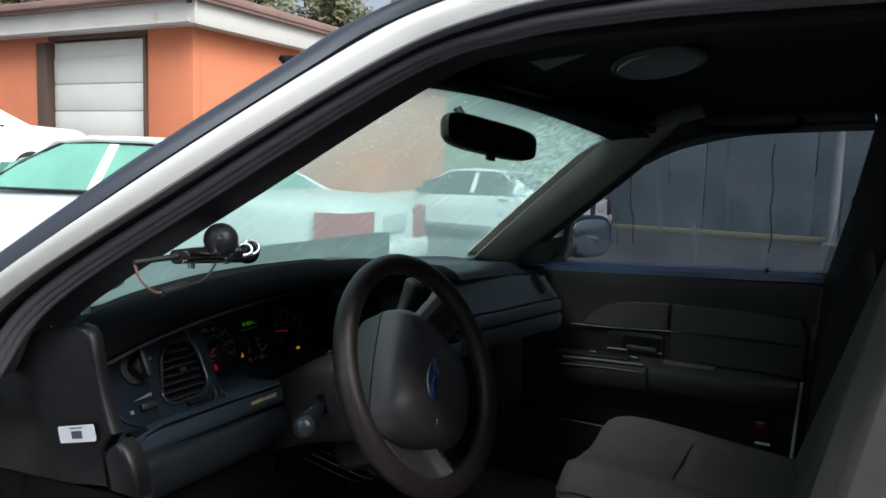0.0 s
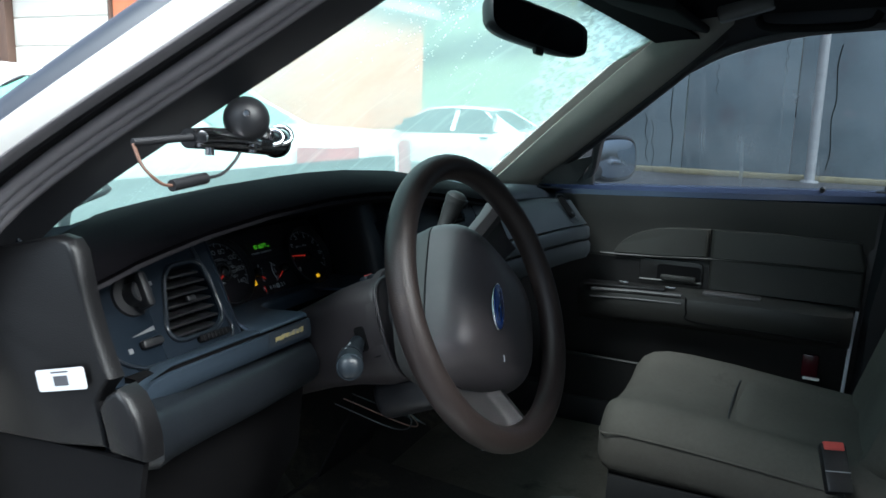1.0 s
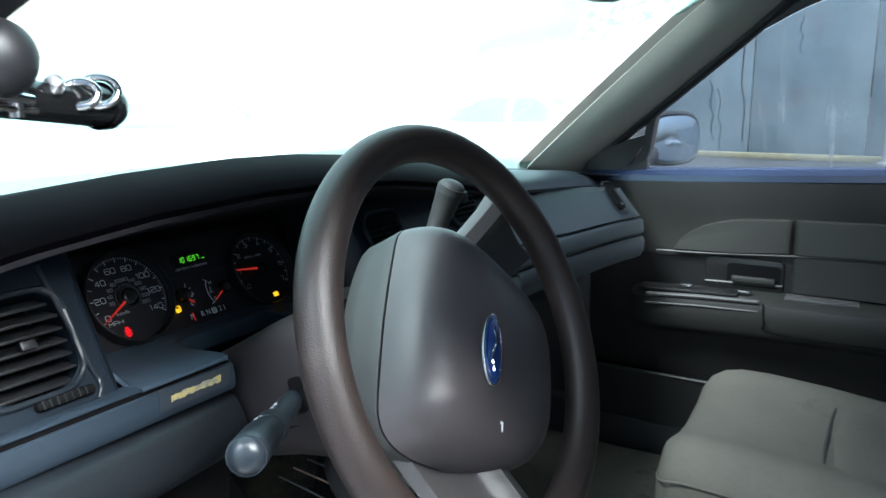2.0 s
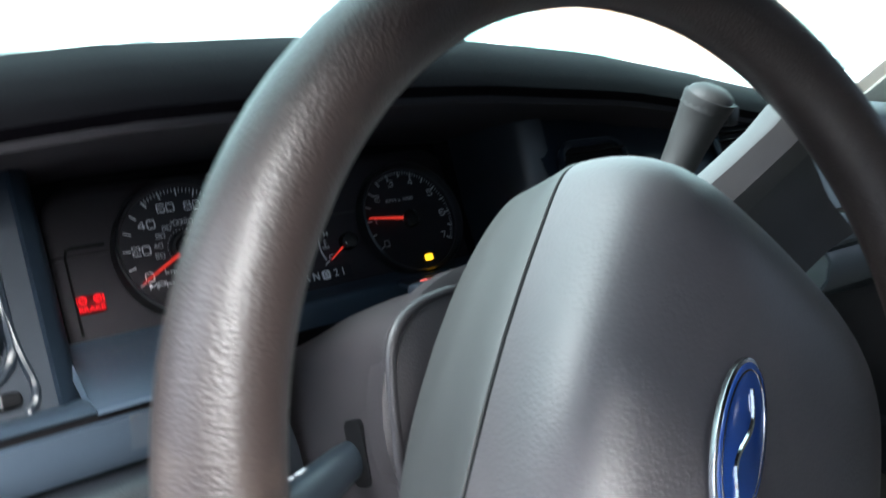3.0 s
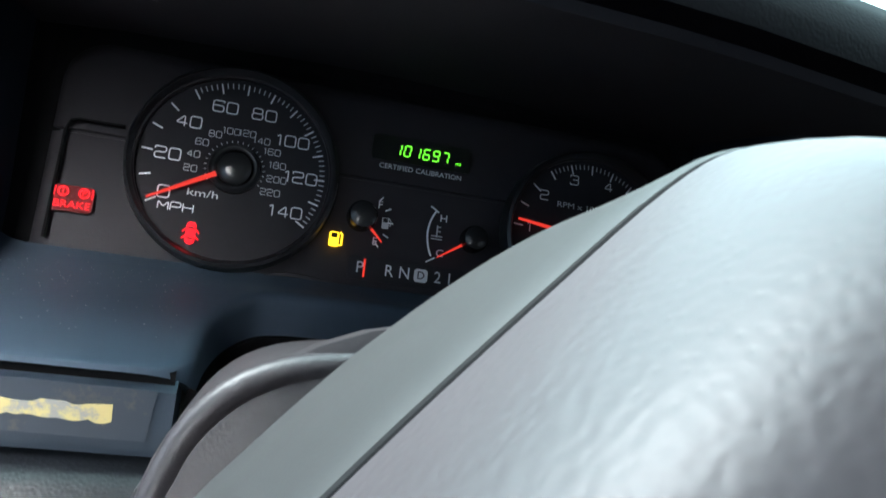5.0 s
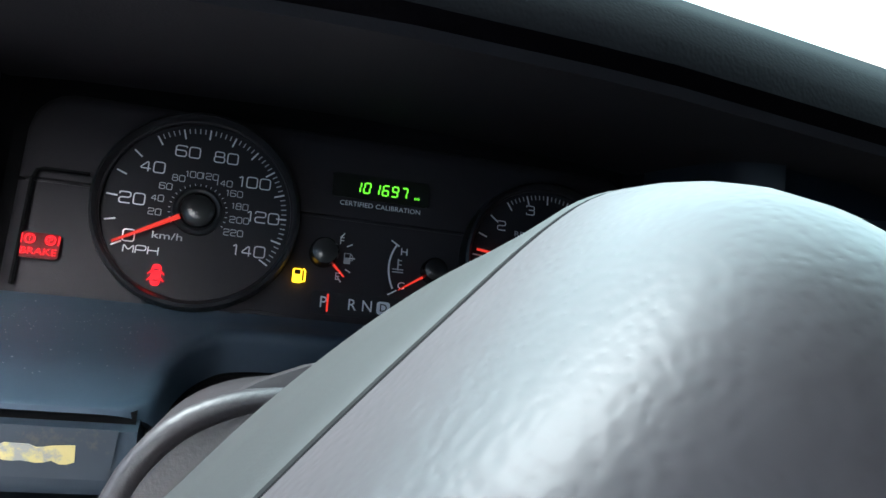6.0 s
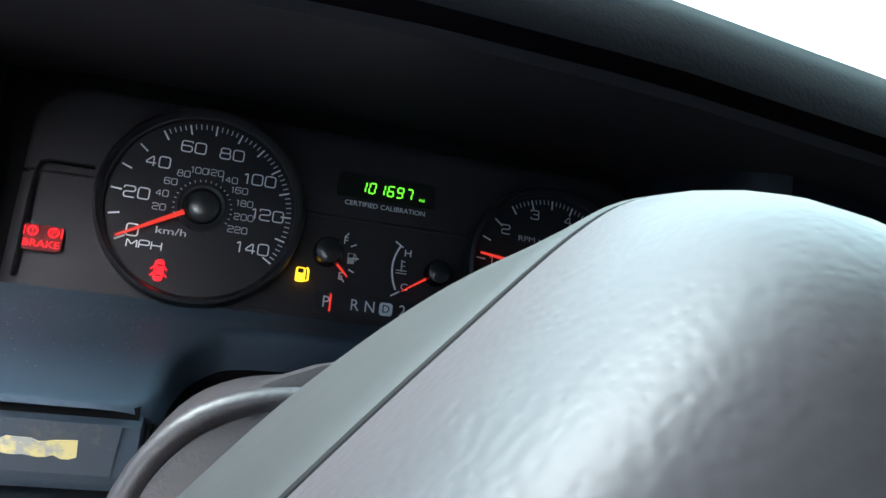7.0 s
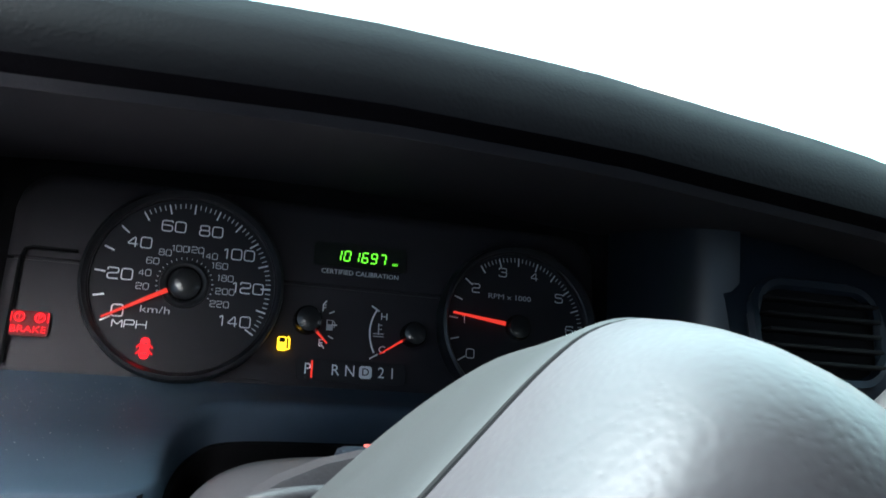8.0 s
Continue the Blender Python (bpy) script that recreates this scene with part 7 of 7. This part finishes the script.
part("fascia", rbox((BX - 0.32, (BY + 20) / 2 - 0.2, BH + 0.19), (0.06, 20 - BY + 0.4, 0.42), 0.01), M_FASCIA, bld, "weathered pale fascia board")
part("fascia", rbox(((BX + 17.4) / 2, BY - 0.32, BH + 0.19), (17.4 - BX + 0.6, 0.06, 0.42), 0.01), M_FASCIA, bld)
part("soffit", rbox(((BX + 17.4) / 2 - 0.2, (BY + 20) / 2 - 0.2, BH + 0.02), (17.4 - BX + 0.4, 20 - BY + 0.2, 0.04), 0.0), M_FASCIA, bld)
part("roof", rbox(((BX + 17.4) / 2 - 0.2, (BY + 20) / 2 - 0.2, BH + 0.46), (17.4 - BX + 0.7, 20 - BY + 0.6, 0.13), 0.02), M_ROOF, bld, "brown flat roof edge")
part("roof_edge", rbox((BX - 0.42, (BY + 20) / 2 - 0.2, BH + 0.44), (0.10, 20 - BY + 0.7, 0.20), 0.02), M_ROOF, bld)
part("roof_edge", rbox(((BX + 17.4) / 2 - 0.1, BY - 0.42, BH + 0.44), (17.4 - BX + 0.9, 0.10, 0.20), 0.02), M_ROOF, bld)
part("outlet", rbox((BX - 0.37, BY - 0.30, BH + 0.36), (0.08, 0.08, 0.14), 0.02), M_BROWN, bld)
gd = part("garage_door", rbox((BX + 0.16, (G0 + G1) / 2, GT / 2), (0.05, G1 - G0, GT), 0.0), M_GARAGE, bld, "closed cream sectional garage door")
for k in range(6):
    part("panel", rbox((BX + 0.125, (G0 + G1) / 2, 0.25 + k * 0.5), (0.03, G1 - G0 - 0.02, 0.475), 0.012), M_GARAGE, gd)
for yy in (G0 + 0.04, G1 + 0.14):
    part("door_jamb", rbox((BX + 0.06, yy if yy > G1 else yy, GT / 2), (0.22, 0.30 if yy > G1 else 0.06, GT), 0.01), M_BROWN, bld)
apron = tagged(part("apron", rbox((BX - 1.0, 13.0, 0.05), (2.0, 9.0, 0.2), 0.02), M_CONCRETE), "pale concrete apron before the garage door", "pavement", kind="structure")
dark_roof = tagged(part("neighbour_roof", loft([[(9.5, 21, 4.3), (9.5, 26, 6.2), (9.5, 34, 6.2)], [(26, 21, 4.3), (26, 26, 6.2), (26, 34, 6.2)]], thick=0.2), M_ROOF), "dark pitched roof of a building behind the garage", "roof")
part("wall", rbox((18, 27.5, 2.0), (16, 12.5, 4.4), 0.02), M_FASCIA, dark_roof)

# wall, kerb and post across the yard
far_wall = tagged(empty("boundary_wall", (23, -4, -0.6)), "tall blue-grey boundary wall with vertical panel joints", "wall", kind="structure")
for k in range(12):
    part("panel", rbox((23.1, 4.9 - 3.0 * k, 2.2), (0.2, 2.97, 5.9), 0.02), M_BLUEWALL, far_wall)
kerb = tagged(part("kerb", rbox((22.4, -12, -0.53), (0.3, 36, 0.16), 0.03), M_YELLOW), "worn yellow painted kerb at the foot of the wall", "kerb", kind="structure")
post = tagged(empty("steel_post", (22.0, -0.2, -0.6)), "pale round steel post standing before the wall", "post")
part("pole", lathe([(0.0, 6.0), (0.13, 6.0), (0.13, 0.0)], Matrix.Translation((22.0, -0.15, -0.61)), 20), M_POST, post)
part("base_plate", lathe([(0.0, 0.06), (0.22, 0.06), (0.24, 0.0)], Matrix.Translation((22.0, -0.15, -0.61)), 20), M_POST, post)

# unseen plain wall added behind the camera; it blocks skylight on the open side
tagged(part("sky_blocker_wall", rbox((-2.6, -4.1, 2.4), (0.2, 7.5, 5.2), 0.02), M_BLUEWALL), "plain grey wall, unseen, added to block skylight on the open side", "wall", kind="structure")

# grassy bank and trees
bank = tagged(part("grass_bank", loft([[Vector((x + 0.9 * noise.noise((x * 0.2, y * 0.2, 0)), y, z + 0.7 * noise.noise((x * 0.3, y * 0.3, 2)))) for x, z in ((25, -0.8), (28, 0.8), (33, 3.5), (40, 6.5), (55, 8.0), (80, 8.0))] for y in [4 + 1.5 * k for k in range(30)]], thick=0.05), M_HILL), "green grassy bank behind the yard", "bank", kind="structure")


def tree(at_, height, seed, label):
    """Tapered trunk, forked limbs and a ragged crown of many small leaf clumps."""
    rnd = random.Random(seed)
    t = tagged(empty("tree", at_), label, "tree", group="trees behind the garage")
    base = Vector(at_)
    trunk_path = smooth_path([base + Vector((0.2 * math.sin(k * 1.3 + seed), 0.2 * math.cos(k + seed), height * k / 5)) for k in range(6)], 4)
    trunk = part("trunk", tube(trunk_path, lambda k: 0.24 * (1 - k) + 0.03, 9), M_BARK, t)
    tips = []
    for k in range(16):
        i = rnd.randint(7, len(trunk_path) - 1)
        p = trunk_path[i]
        a = rnd.uniform(0, 2 * math.pi)
        ln = height * rnd.uniform(0.16, 0.34) * (1.25 - i / len(trunk_path))
        q = p + Vector((math.cos(a) * ln, math.sin(a) * ln, ln * rnd.uniform(0.2, 0.7)))
        part("limb", tube(smooth_path([p, p.lerp(q, 0.5) + Vector((0, 0, -0.1)), q], 3), lambda u: 0.07 * (1 - u) + 0.012, 6), M_BARK, trunk)
        tips += [p.lerp(q, f) for f in (0.5, 0.75, 1.0)]
    vs, fs = [], []
    for p in tips:
        for j in range(150):
            c = p + Vector((rnd.gauss(0, 0.55), rnd.gauss(0, 0.55), rnd.gauss(0, 0.42)))
            u = Vector((rnd.gauss(0, 1), rnd.gauss(0, 1), rnd.gauss(0, 1))).normalized()
            w = u.orthogonal().normalized()
            s1, s2 = rnd.uniform(0.10, 0.22), rnd.uniform(0.06, 0.12)
            n = len(vs)
            vs += [c - u * s1, c + w * s2, c + u * s1, c - w * s2]
            fs.append((n, n + 1, n + 2, n + 3))
    me = bpy.data.meshes.new("crown")
    me.from_pydata(vs, [], fs)
    me.materials.append(M_LEAF)
    crown = new("crown", me)
    crown.parent = t
    crown.matrix_parent_inverse = Matrix.Translation(-t.location)
    tagged(crown, kind="stuff")
    return t


for k, (x, y, h) in enumerate(((14, 23, 9.5), (18, 22.5, 10), (22, 21, 9), (27, 20, 9.5), (31, 17, 8.5), (34, 13, 8), (37, 9.5, 8), (12, 26, 10.5))):
    tree((x, y, -0.3 if x < 26 else 1.5), h, k + 1, "leafy green tree with an uneven crown behind the yard")
